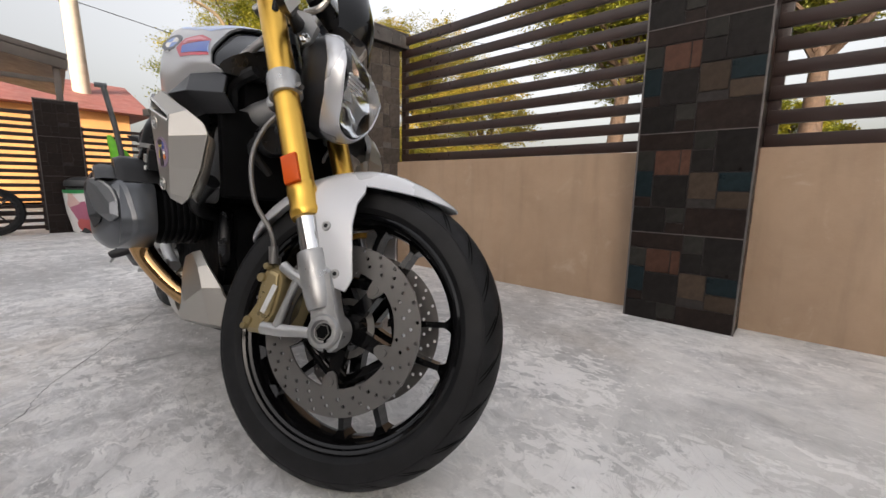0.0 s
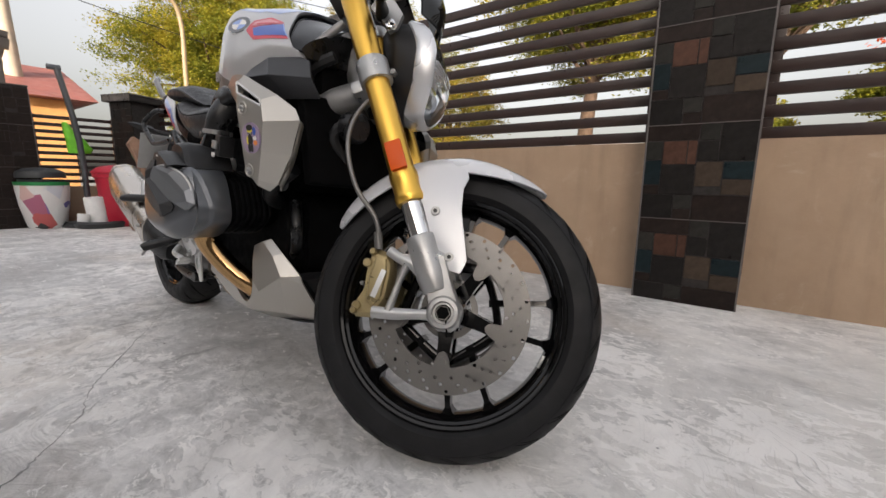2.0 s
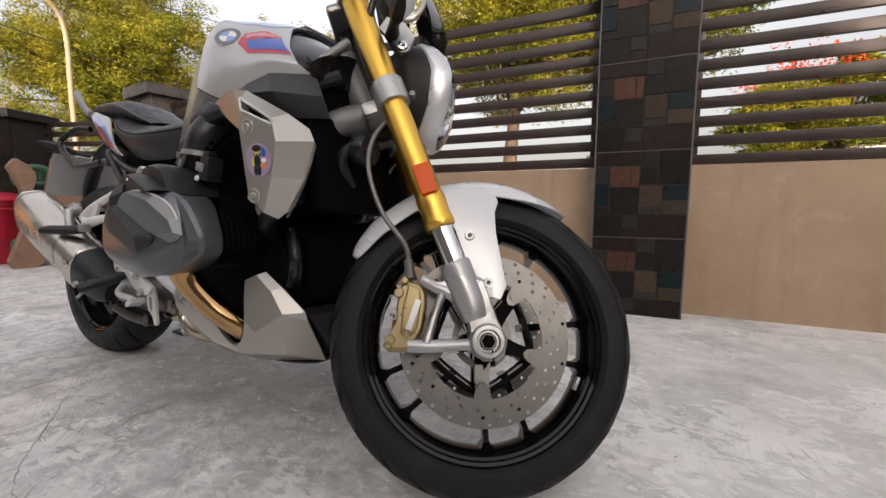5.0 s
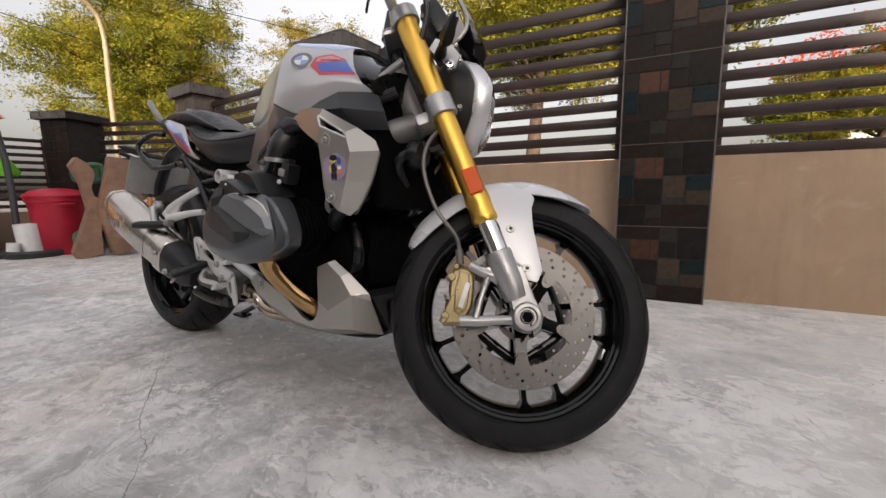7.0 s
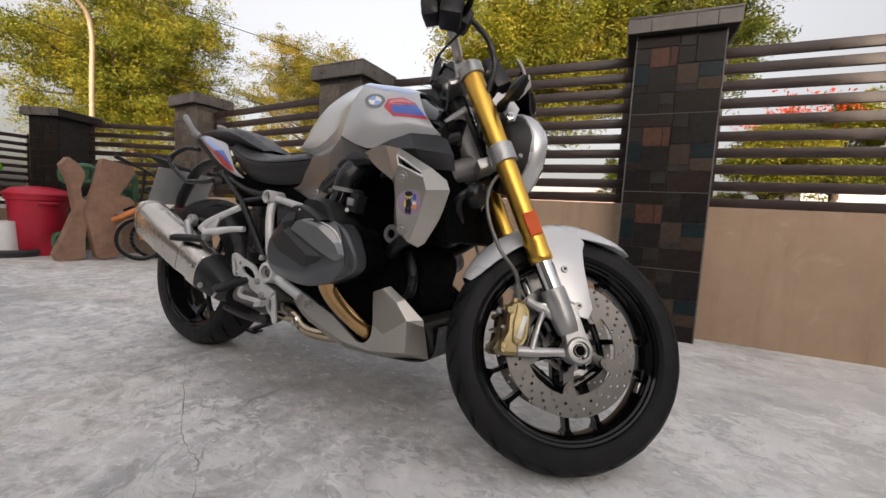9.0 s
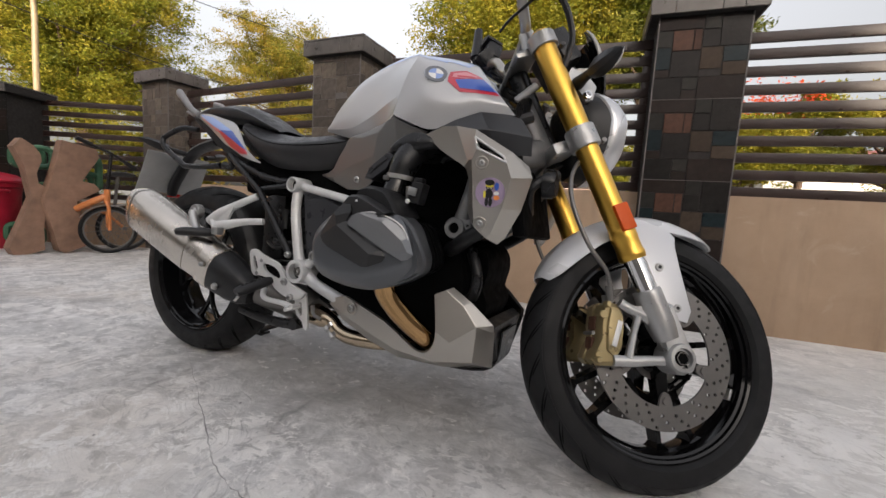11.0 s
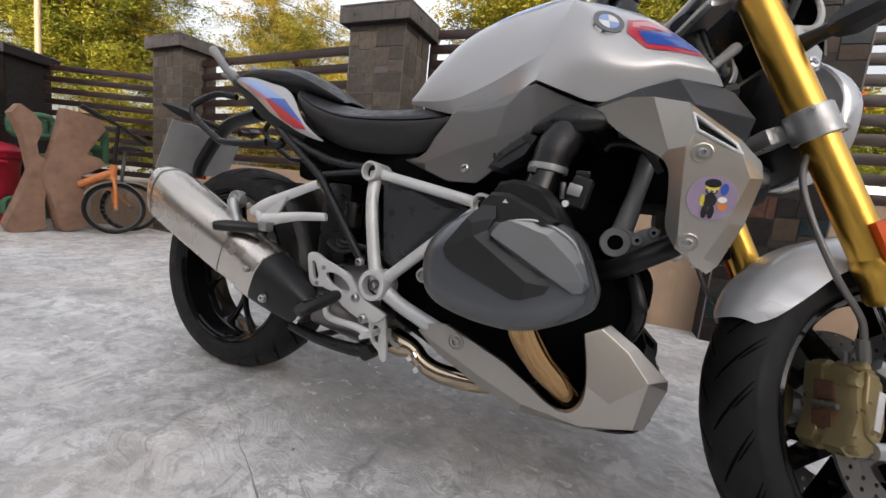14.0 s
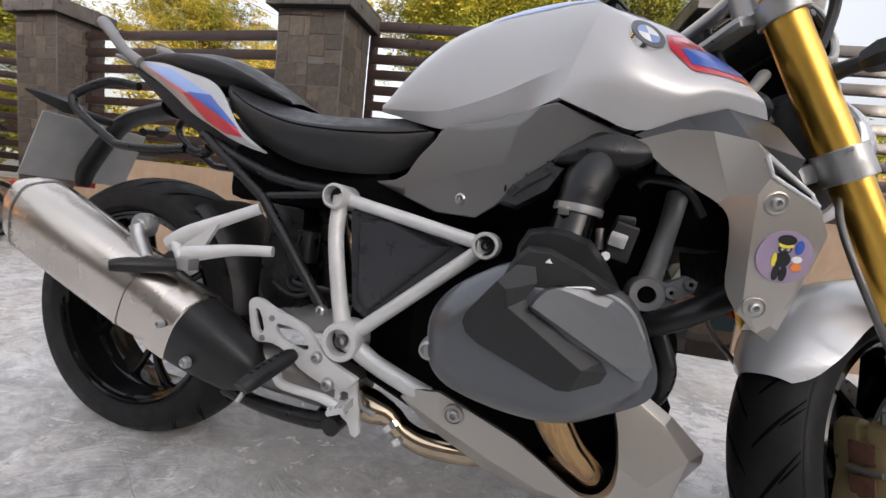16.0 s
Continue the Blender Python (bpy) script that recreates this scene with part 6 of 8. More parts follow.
# grey knee panels under the tank
for s in (-1, 1):
    KP = {"r0": (0.597, 0.672, 0.112), "r1": (0.640, 0.678, 0.116), "r2": (0.664, 0.690, 0.120), "r3": (0.684, 0.720, 0.128), "r4": (0.712, 0.748, 0.140), "r5": (0.722, 0.764, 0.146), "r6": (0.735, 0.772, 0.152),
          "t1": (0.800, 0.778, 0.172), "t2": (0.860, 0.792, 0.198), "t2b": (0.882, 0.7985, 0.208), "t3": (0.905, 0.803, 0.219), "t4": (0.950, 0.784, 0.224), "t5": (1.000, 0.766, 0.222),
          "l1": (0.955, 0.746, 0.206), "l2": (0.918, 0.728, 0.196), "l3": (0.870, 0.692, 0.170), "l4": (0.836, 0.651, 0.146), "l5": (0.802, 0.627, 0.132), "l6": (0.728, 0.628, 0.118), "l7": (0.660, 0.650, 0.110),
          "u1": (0.782, 0.763, 0.174), "u2": (0.854, 0.770, 0.200), "m0": (0.664, 0.664, 0.122), "m1": (0.763, 0.695, 0.158), "m2": (0.840, 0.712, 0.186)}
    for k, (x, z, y) in list(KP.items()):
        flare = 0.112 + 0.345 * (min(x, 0.905) - 0.597) - 0.06 * max(0.0, x - 0.95)
        KP[k] = (x, z, flare + {"u": 0.002, "l": -0.011, "t": -0.002}.get(k[0], 0.0))
    kp = part("knee_panel", facet(KP, [("r6", "t1", "t2", "t2b", "u2", "u1"), ("r0", "r1", "r2", "r3", "m1", "m0"), ("r3", "r4", "r5", "r6", "u1", "m1"), ("u1", "u2", "m2", "m1"), ("u2", "t2b", "t3", "l2", "m2"), ("t3", "t4", "t5", "l1", "l2"),
                                       ("r0", "m0", "l7"), ("m0", "m1", "l5", "l6", "l7"), ("m1", "m2", "l3", "l4", "l5"), ("m2", "l2", "l3")], s, 0.006, 0.007, 4), M["grey_paint"], bike, "satin grey side panel below the tank")
    weigh(kp, 75)
    bolt(kp, (0.774, s * 0.1665, 0.655), 0.0095, 0.006, sign=s)
    # dark cowl between tank and shroud, folded along its length
    CW = {"T0": (1.010, 0.764, 0.222), "T1": (1.070, 0.793, 0.213), "T2": (1.122, 0.812, 0.200), "T3": (1.178, 0.816, 0.158), "B0": (1.040, 0.745, 0.236), "B1": (1.090, 0.764, 0.237), "B2": (1.150, 0.768, 0.214), "B3": (1.236, 0.762, 0.164), "T4": (1.205, 0.806, 0.150),
          "C0": (1.050, 0.720, 0.190), "C1": (1.120, 0.715, 0.192), "C2": (1.170, 0.722, 0.182), "C3": (1.232, 0.725, 0.140)}
    cw = part("air_intake_cowl", facet(CW, [["T0", "T1", "B1", "B0"], ["T1", "T2", "B2", "B1"], ["T2", "T3", "T4", "B3", "B2"], ["B0", "B1", "C1", "C0"], ["B1", "B2", "C2", "C1"], ["B2", "B3", "C3", "C2"]], s, 0.006, 0.005, 5), M["cowl_grey"], bike, "satin dark grey intake cowl beside the tank")
    weigh(cw, 60)
    part("head_strut", tube([(1.150, s * 0.132, 0.832), (1.172, s * 0.110, 0.862), (1.206, s * 0.068, 0.910)], [0.011, 0.0085, 0.010], 12, 4), M["mount"], bike, "grey strut from the tank to the steering head")
    # radiator shroud in satin silver: three facets round an opening
    # the plate turns in towards the front; the wing runs back beside the tank
    slant = lambda x: 0.258 - 0.60 * (x - 1.158)
    flat_y = lambda x, z: 0.268 - 0.16 * (x - 1.142) + 0.11 * (z - 0.626)
    SP = {"k1": (1.058, 0.7665, 0.251), "k2": (1.092, 0.7655, 0.256), "t3": (1.138, 0.757, 0.258), "c2": (1.122, 0.692, 0.250)}
    # the front edge turns in; the face with the screws lies flat
    for k, x, z, lift in (("t4", 1.212, 0.716, -0.002), ("t5", 1.245, 0.690, -0.004), ("t6", 1.252, 0.668, -0.006), ("t7", 1.237, 0.597, -0.006), ("t8", 1.212, 0.535, -0.006), ("t9", 1.199, 0.521, -0.004)):
        SP[k] = (x, z, slant(x) + lift)
    for k, x, z, lift in (("R1", 1.142, 0.692, 0), ("R2", 1.147, 0.625, 0), ("R3", 1.152, 0.572, 0), ("o1", 1.144, 0.737, -0.006), ("o2", 1.203, 0.701, -0.012), ("o3", 1.211, 0.688, -0.008), ("o4", 1.152, 0.714, 0),
                          ("F1", 1.224, 0.657, 0.0), ("F2", 1.209, 0.595, 0.0), ("F3", 1.189, 0.543, -0.002), ("b1", 1.178, 0.532, -0.006)):
        SP[k] = (x, z, flat_y(x, z) + lift)
    SP.update(named("i", [(1.012, 0.752, 0.242), (1.047, 0.721, 0.240), (1.083, 0.699, 0.242), (1.114, 0.681, 0.246), (1.127, 0.662, 0.249), (1.132, 0.624, 0.250), (1.135, 0.581, 0.250), (1.152, 0.552, 0.250)], 3))
    SF = [["i0", "k1", "c2"] + ["i%d" % k for k in range(9, 0, -1)], ["k1", "k2", "c2"], ["k2", "t3", "o1", "o4", "R1", "c2"], ["c2", "R1", "R2", "R3"] + ["i%d" % k for k in range(21, 8, -1)],
          ["R1", "o4", "o3", "F1", "F2", "R2"], ["R2", "F2", "F3", "b1", "R3"], ["R3", "b1", "i21"], ["o1", "t3", "t4", "o2"], ["o2", "t4", "t5", "t6", "F1", "o3"], ["F1", "t6", "t7", "F2"], ["F2", "t7", "t8", "F3"], ["F3", "t8", "t9", "b1"]]
    sh = weigh(part("radiator_shroud", facet(SP, SF, s, 0.014, 0.0075, 5), M["satin_silver"], bike, "satin silver radiator shroud with a dark opening"))
    lip = [[(1.250, s * 0.190, 0.666), (1.240, s * 0.180, 0.660), (1.222, s * 0.172, 0.650)], [(1.234, s * 0.198, 0.597), (1.224, s * 0.188, 0.592), (1.206, s * 0.180, 0.584)], [(1.209, s * 0.214, 0.536), (1.200, s * 0.204, 0.530), (1.184, s * 0.196, 0.524)]]
    part("shroud_lip", thicken(skin(lip, 5, 4), 0.004), M["satin_silver"], sh)
    back = lambda x, z: s * (flat_y(x, z) - 0.026)
    # black sheet added behind the opening to make its depth dark
    part("shroud_opening", plate([(1.137, 0.745), (1.205, 0.706), (1.218, 0.682), (1.146, 0.706)], back, lambda x, z: back(x, z) - s * 0.005), M["black_shade"], sh)
    # rolled rim in a paler paint, its highlight put into the colour
    rim_o = [(1.144, 0.737, -0.006), (1.203, 0.701, -0.012), (1.211, 0.688, -0.008), (1.152, 0.714, 0.0)]
    part("opening_rim", tube([(x, s * (flat_y(x, z) + dy + 0.0012), z) for x, z, dy in rim_o + rim_o[:1]], 0.0024, 8, 1), M["frame_grey"], sh)
    part("opening_bar", tube([(x, s * (flat_y(x, z) - 0.014), z) for x, z in ((1.150, 0.726), (1.207, 0.695))], 0.0022, 6, 1), M["black_satin"], sh)
    for x, z in ((1.163, 0.685), (1.166, 0.562)):
        at = pose(x, s * (flat_y(x, z) + 0.0003), z, -s * 6.3, 0, -s * 9)
        part("screw_dish", lathe([(0.0, 0), (0.0105, 0.0), (0.0118, s * 0.0020), (0.0132, s * 0.0016), (0.0142, 0), (0.0, -s * 0.002)], 20, "y", False), M["satin_silver"], sh, m=at)
        bolt(sh, (0, s * 0.0005, 0), 0.0068, 0.0042, sign=s, mat="alloy", m=at)
    if s < 0:
        st = part("round_sticker", disc(0.0305, 0.001, -0.0006, 40, "y"), M["sticker_lilac"], sh, "round lilac sticker with coloured shapes", pose(1.184, -flat_y(1.184, 0.626) - 0.0012, 0.626, 6.3, 0, 9))
        for dx, dz, w, h, mt in ((-0.002, 0.020, 0.010, 0.006, "black_matt"), (-0.002, 0.014, 0.0085, 0.0035, "yellow"), (-0.002, 0.0095, 0.007, 0.005, "black_matt"), (-0.005, 0.0095, 0.0022, 0.0024, "white"), (0.001, 0.0095, 0.0022, 0.0024, "white"), (-0.002, -0.003, 0.0085, 0.009, "black_matt"), (-0.002, -0.001, 0.003, 0.0075, "yellow"), (-0.006, -0.019, 0.0038, 0.009, "black_matt"), (0.002, -0.019, 0.0038, 0.009, "black_matt"), (-0.011, -0.004, 0.0026, 0.008, "yellow"), (0.013, 0.013, 0.0045, 0.008, "blue_paint"), (0.013, -0.001, 0.0055, 0.004, "white"), (0.014, -0.010, 0.006, 0.005, "orange_print")):
            e = disc(1.0, 0.0, -0.0009, 20, "y")
            bmesh.ops.scale(e, vec=(w, 1, h), verts=e.verts)
            bmesh.ops.translate(e, vec=(dx, -0.0006 - 0.00012 * abs(dz) * 100, dz), verts=e.verts)
            part("print_spot", e, M[mt], st)

# radiator and engine core, near-black so that the colour carries their shade
part("radiator", box((0.03, 0.32, 0.20), (1.205, 0, 0.640), 0.008, pose(0, 0, 0, 0, -12, 0)), M["black_shade"], bike, "black radiator core")
part("air_box", box((0.40, 0.22, 0.20), (0.99, 0, 0.72), 0.03), M["black_shade"], bike)
part("inner_frame", box((0.50, 0.20, 0.16), (0.84, 0, 0.60), 0.02), M["black_shade"], bike)
part("crankcase", stack([(0.62, 0.30), (0.62, 0.52), (0.72, 0.60), (1.03, 0.56), (1.10, 0.50), (1.12, 0.36), (1.10, 0.26), (0.78, 0.24)], [(-0.13, 0.9, 0, 0), (-0.10, 1, 0, 0), (0.10, 1, 0, 0), (0.13, 0.9, 0, 0)], 0, 0.01), M["black_shade"], bike, "black engine casing")
part("front_cover", stack([(1.05, 0.30), (1.04, 0.49), (1.10, 0.50), (1.12, 0.44), (1.12, 0.33)], [(-0.12, 0.85, 0, 0), (-0.09, 1, 0, 0), (0.09, 1, 0, 0), (0.12, 0.85, 0, 0)], 3), M["black_shade"], bike)
for k in range(4):
    part("casing_bolt", disc(0.006, -0.128, -0.121, 10, "y", (1.075 - 0.006 * k, 0, 0.46 - 0.035 * k)), M["steel"], bike)
part("oil_hose", tube([(1.10, -0.115, 0.50), (1.125, -0.125, 0.44), (1.118, -0.12, 0.39), (1.09, -0.11, 0.36)], 0.014, 12, 6), M["black_satin"], bike, "black oil hose beside the engine")
part("under_seat_box", box((0.36, 0.20, 0.12), (0.44, 0, 0.665), 0.02), M["black_shade"], bike)
part("shock_absorber", tube([(0.50, 0.0, 0.40), (0.44, 0.0, 0.60)], 0.04, 16, 1), M["black_satin"], bike)
part("swing_arm", tube([(0.60, 0.06, 0.38), (0.35, 0.09, 0.35), (0.02, 0.10, 0.315)], [0.05, 0.045, 0.05], 14, 5, 1.2), M["frame_grey"], bike, "silver single-sided swing arm")
part("final_drive", lathe([(0.0, 0.06), (0.07, 0.06), (0.085, 0.08), (0.075, 0.12), (0.0, 0.13)], 32, "y", False, (0, 0, 0.315)), M["frame_grey"], bike)
part("gearbox_bulge", box((0.16, 0.26, 0.20), (0.66, 0, 0.42), 0.03), M["black_shade"], bike)

# boxer cylinders
COVER = [(0.793, 0.472), (0.794, 0.494), (0.802, 0.515), (0.820, 0.537), (0.848, 0.557), (0.880, 0.574), (0.925, 0.582), (0.970, 0.571), (1.010, 0.562), (1.034, 0.542), (1.053, 0.506), (1.065, 0.475), (1.062, 0.448), (1.040, 0.429), (1.003, 0.410), (0.971, 0.400), (0.939, 0.396), (0.890, 0.398), (0.846, 0.406), (0.818, 0.417), (0.800, 0.437)]
COVER_RIM = [(p.x, p.z) for p in curve([(x, 0, z) for x, z in COVER], 3, True)]


def cover_base(x):
    """The height of the head cover's crown, which falls away towards the front."""
    u = x - 0.972
    return 0.360 - 0.215 * (u + math.sqrt(u * u + 0.0004))


def cover_y(x, z, lift=0.0):
    """How far the head cover stands out: a cushion that falls away to its rim and towards the front."""
    d = rim_distance(COVER_RIM, x, z)
    low = 0.026 * max(0.0, 1 - d / 0.030) ** 1.4
    return cover_base(x) - low + lift


for s in (-1, 1):
    cy = part("cylinder", stack(COVER, [(s * 0.10, 0.74, 0.01, 0), (s * 0.26, 0.78, 0.01, 0)], 2), M["black_shade"], bike, "black finned boxer cylinder")
    for k in range(7):
        part("cooling_fin", stack(COVER, [(s * (0.150 + k * 0.013), 0.86 + 0.012 * (k % 2), 0.0, 0.0), (s * (0.155 + k * 0.013), 0.86 + 0.012 * (k % 2), 0.0, 0.0)], 2), M["dull_black"], cy)
    hc = part("cylinder_head_cover", panel(COVER, lambda x, z: s * cover_y(x, z), s, 0.004, 0.007, 0.006, 3), M["cover_dark"], bike, "graphite cylinder head cover with raised panels", angle=50)
    part("cover_skirt", stack(COVER, [(s * 0.250, 0.97, 0, 0), (s * 0.258, 0.995, 0, 0), (s * 0.290, 0.995, -0.002, 0), (s * 0.318, 0.985, -0.003, 0)], 3), M["cover_dark"], hc, angle=60)
    IN = {"a": (0.840, 0.503, 0.004), "b": (0.843, 0.515, 0.004), "c": (0.873, 0.556, 0.006), "d": (0.892, 0.577, 0.002), "e": (0.912, 0.577, 0.0), "f": (0.916, 0.560, 0.004), "g": (0.907, 0.541, 0.004), "h": (0.915, 0.529, 0.003), "i": (0.994, 0.487, 0.003), "j": (1.003, 0.475, 0.004), "k": (0.997, 0.463, 0.004),
          "l": (0.966, 0.449, 0.003), "m": (0.952, 0.448, 0.003), "n": (0.862, 0.481, 0.004), "o": (0.846, 0.491, 0.003), "r1": (0.884, 0.549, 0.013), "r2": (0.889, 0.530, 0.014), "r3": (0.974, 0.477, 0.014)}
    IN = {k: (x, z, cover_base(x) + dy) for k, (x, z, dy) in IN.items()}
    weigh(part("cover_inlay", facet(IN, [["c", "d", "e", "f", "r1"], ["f", "g", "r2", "r1"], ["g", "h", "i", "r3", "r2"], ["i", "j", "r3"], ["a", "b", "c", "r1", "r2"], ["r2", "r3", "m", "n"], ["a", "r2", "n", "o"], ["r3", "j", "k", "l"], ["r3", "l", "m"]], s, 0.030, 0.0045, 4), M["inlay"], hc, "matt black inlay with a folded ridge"), 50)
    PN = {"A": (0.9135, 0.534, 0.008), "B": (0.917, 0.542, 0.008), "C": (0.926, 0.554, 0.007), "c0": (0.937, 0.559, 0.008), "D": (0.971, 0.566, -0.002), "E": (1.001, 0.5575, -0.006), "F": (1.025, 0.542, -0.010), "G": (1.039, 0.519, -0.011), "L": (1.0525, 0.483, -0.006), "c1": (1.046, 0.488, 0.006),
          "H": (1.045, 0.472, 0.000), "I": (1.034, 0.469, 0.002), "J": (1.010, 0.483, 0.007), "K": (0.999, 0.490, 0.008), "v": (0.990, 0.545, 0.002), "w": (1.030, 0.510, -0.001)}
    PN = {k: (x, z, cover_base(x) + dy + 0.003) for k, (x, z, dy) in PN.items()}
    weigh(part("cover_panel", facet(PN, [["A", "B", "C", "c0", "c1", "J", "K"], ["c1", "H", "I", "J"], ["c0", "v", "w", "c1"], ["c0", "D", "E", "v"], ["E", "F", "G", "w", "v"], ["G", "L", "c1", "w"], ["c1", "L", "H"]], s, 0.030, 0.0035, 4), M["cover_mid"], hc, "grey satin raised panel with bright folds"), 50)
    # thin alloy bead: the panel edge's highlight made as a brighter strip
    edge = [(0.945, 0.5605, 0.004), (0.972, 0.563, -0.001), (1.000, 0.555, -0.005), (1.022, 0.540, -0.009), (1.036, 0.517, -0.010), (1.047, 0.490, -0.003)]
    part("panel_edge", tube([(x, s * (cover_base(x) + dy + 0.003), z) for x, z, dy in edge], [0.0008, 0.0020, 0.0026, 0.0026, 0.0022, 0.0008], 8, 4), M["alloy"], hc)
    topc = [(0.884, 0.566), (0.886, 0.598), (0.896, 0.618), (0.918, 0.624), (0.945, 0.622), (0.970, 0.614), (0.990, 0.592), (1.010, 0.562), (0.985, 0.556), (0.93, 0.572)]
    weigh(part("plug_cover", stack(topc, [(s * 0.225, 0.95, 0, 0), (s * 0.235, 1, 0, 0), (s * 0.305, 1.0, 0, 0), (s * 0.322, 0.88, -0.002, -0.004)], 0, 0.005, 2), M["black_matt"], hc, "black spark plug cover"), 50)
    dk = [(0.874, 0.553), (0.886, 0.582), (0.900, 0.598), (0.925, 0.599), (0.962, 0.584), (1.000, 0.566), (0.985, 0.561), (0.965, 0.569), (0.935, 0.564), (0.920, 0.552), (0.905, 0.540), (0.890, 0.545)]
    weigh(part("cover_bridge", stack(dk, [(s * 0.305, 1.0, 0, 0), (s * 0.345, 1.0, 0, 0), (s * 0.358, 0.94, 0, -0.004)], 0, 0.004), M["inlay"], hc, "matt black bridge above the inlay"), 50)
    part("arrow_mark", plate([(0.921, 0.583), (0.929, 0.583), (0.925, 0.588)], s * 0.340, s * 0.3595), M["white"], hc)
    for bx, bz in ((0.799, 0.453), (0.935, 0.412)):
        part("cover_bolt", lathe([(0, s * 0.012), (0.007, s * 0.012), (0.0085, s * 0.018), (0.012, s * 0.016), (0.0145, 0), (0.0145, -s * 0.03), (0, -s * 0.03)], 18, "y", False, (bx, s * 0.322 if bx < 0.9 else s * 0.300, bz)), M["alloy"], hc)
    # intake tract
    it = part("intake_duct", tube([(0.975, s * 0.185, 0.745), (0.970, s * 0.212, 0.722), (0.961, s * 0.232, 0.692), (0.954, s * 0.240, 0.662), (0.952, s * 0.240, 0.650)], [0.034, 0.034, 0.0325, 0.0295, 0.0300], 22, 6), M["black_satin"], bike, "black intake duct with a hose clamp")
    part("hose_clamp", tube([(0.9535, s * 0.240, 0.659), (0.9525, s * 0.240, 0.649)], 0.0325, 24, 1), M["alloy"], it)
    part("clamp_screw", box((0.014, 0.010, 0.011), (0.934, s * 0.268, 0.648), 0.002), M["steel"], it)
    part("throttle_body", tube([(0.952, s * 0.240, 0.652), (0.946, s * 0.248, 0.615)], [0.0275, 0.029], 20, 1), M["black_gloss"], it)
    weigh(part("sensor_plug", box((0.030, 0.034, 0.048), (1.010, s * 0.247, 0.618), 0.004, pose(0, 0, 0, 0, 12, 0)), M["black_matt"], it))
    part("sensor_clip", box((0.021, 0.006, 0.018), (1.004, s * 0.2665, 0.620), 0.002, pose(0, 0, 0, 0, 12, 0)), M["alloy"], it)
    part("sensor_top", box((0.022, 0.02, 0.012), (1.012, s * 0.250, 0.646), 0.003), M["black_satin"], it)
    part("injector", tube([(0.983, s * 0.250, 0.632), (0.986, s * 0.252, 0.605)], 0.0055, 10, 1), M["steel"], it)
    part("screw", lathe([(0, 0), (0.005, 0), (0.006, -s * 0.004), (0, -s * 0.004)], 12, "y", False, (0.993, s * 0.268, 0.598)), M["white"], it)
    weigh(part("fuel_rail_cover", stack([(0.843, 0.651), (0.860, 0.680), (0.908, 0.716), (0.932, 0.712), (0.912, 0.676), (0.868, 0.646)], [(s * 0.185, 1, 0, 0), (s * 0.226, 1, 0, 0), (s * 0.234, 0.86, 0, 0)], 0, 0.003), M["cover_black"], it, "ribbed black cable cover"))
    for k in range(3):
        part("cover_rib", tube([(0.862 + k * 0.013, s * 0.234, 0.662 + k * 0.010), (0.885 + k * 0.013, s * 0.235, 0.684 + k * 0.008)], 0.0020, 6, 1), M["black_matt"], it)
        part("cover_lug", box((0.004, 0.006, 0.010), (0.850 + k * 0.027, s * 0.219, 0.674 + k * 0.0195), 0.001), M["black_satin"], it)
    # gloss black snorkel under the tank
    part("snorkel", stack([(0.912, 0.716), (0.938, 0.744), (0.978, 0.760), (1.012, 0.756), (1.036, 0.742), (1.030, 0.722), (0.972, 0.709)], [(s * 0.12, 1, 0, 0), (s * 0.226, 1.0, 0, 0), (s * 0.240, 0.93, 0, 0), (s * 0.247, 0.75, 0, 0)], 3), M["black_satin"], bike, "black air snorkel", angle=60)
    part("side_loom", tube([(1.03, s * 0.185, 0.70), (1.045, s * 0.185, 0.712), (1.09, s * 0.19, 0.704), (1.12, s * 0.18, 0.67)], 0.006, 8, 6), M["black_matt"], bike)
    # front engine mount
    mt = part("engine_mount", tube([(1.100, s * 0.125, 0.705), (1.090, s * 0.135, 0.64), (1.074, s * 0.145, 0.558)], [0.016, 0.0145, 0.018], 14, 4), M["mount"], bike, "grey tubular engine mount")
    part("mount_eye", lathe([(0.013, -0.02), (0.024, -0.02), (0.026, -0.016), (0.026, 0.016), (0.024, 0.02), (0.013, 0.02)], 24, "y", True, (1.070, s * 0.150, 0.549)), M["mount"], mt)
    part("mount_ear", plate([(1.072, 0.574), (1.098, 0.570), (1.122, 0.584), (1.136, 0.578), (1.134, 0.562), (1.116, 0.548), (1.098, 0.533), (1.072, 0.524)], s * 0.140, s * 0.158, 0.003), M["mount"], mt)
    part("mount_core", disc(0.0135, -0.012, 0.012, 16, "y", (1.070, s * 0.152, 0.549)), M["black_shade"], mt)
    for bx, bz, br in ((1.103, 0.557, 0.009), (1.126, 0.573, 0.0075)):
        part("mount_boss", lathe([(0.0035, s * 0.158), (0.0035, s * 0.166), (br, s * 0.166), (br + 0.002, s * 0.158)], 16, "y", True, (bx, 0, bz)), M["mount"], mt)
        part("mount_bore", disc(0.0037, s * 0.157, s * 0.160, 10, "y", (bx, 0, bz)), M["black_shade"], mt)
    part("coolant_hose", tube([(1.05, s * 0.13, 0.495), (1.08, s * 0.165, 0.506), (1.12, s * 0.185, 0.532), (1.185, s * 0.17, 0.575)], 0.018, 14, 6), M["black_matt"], bike, "black coolant hose")
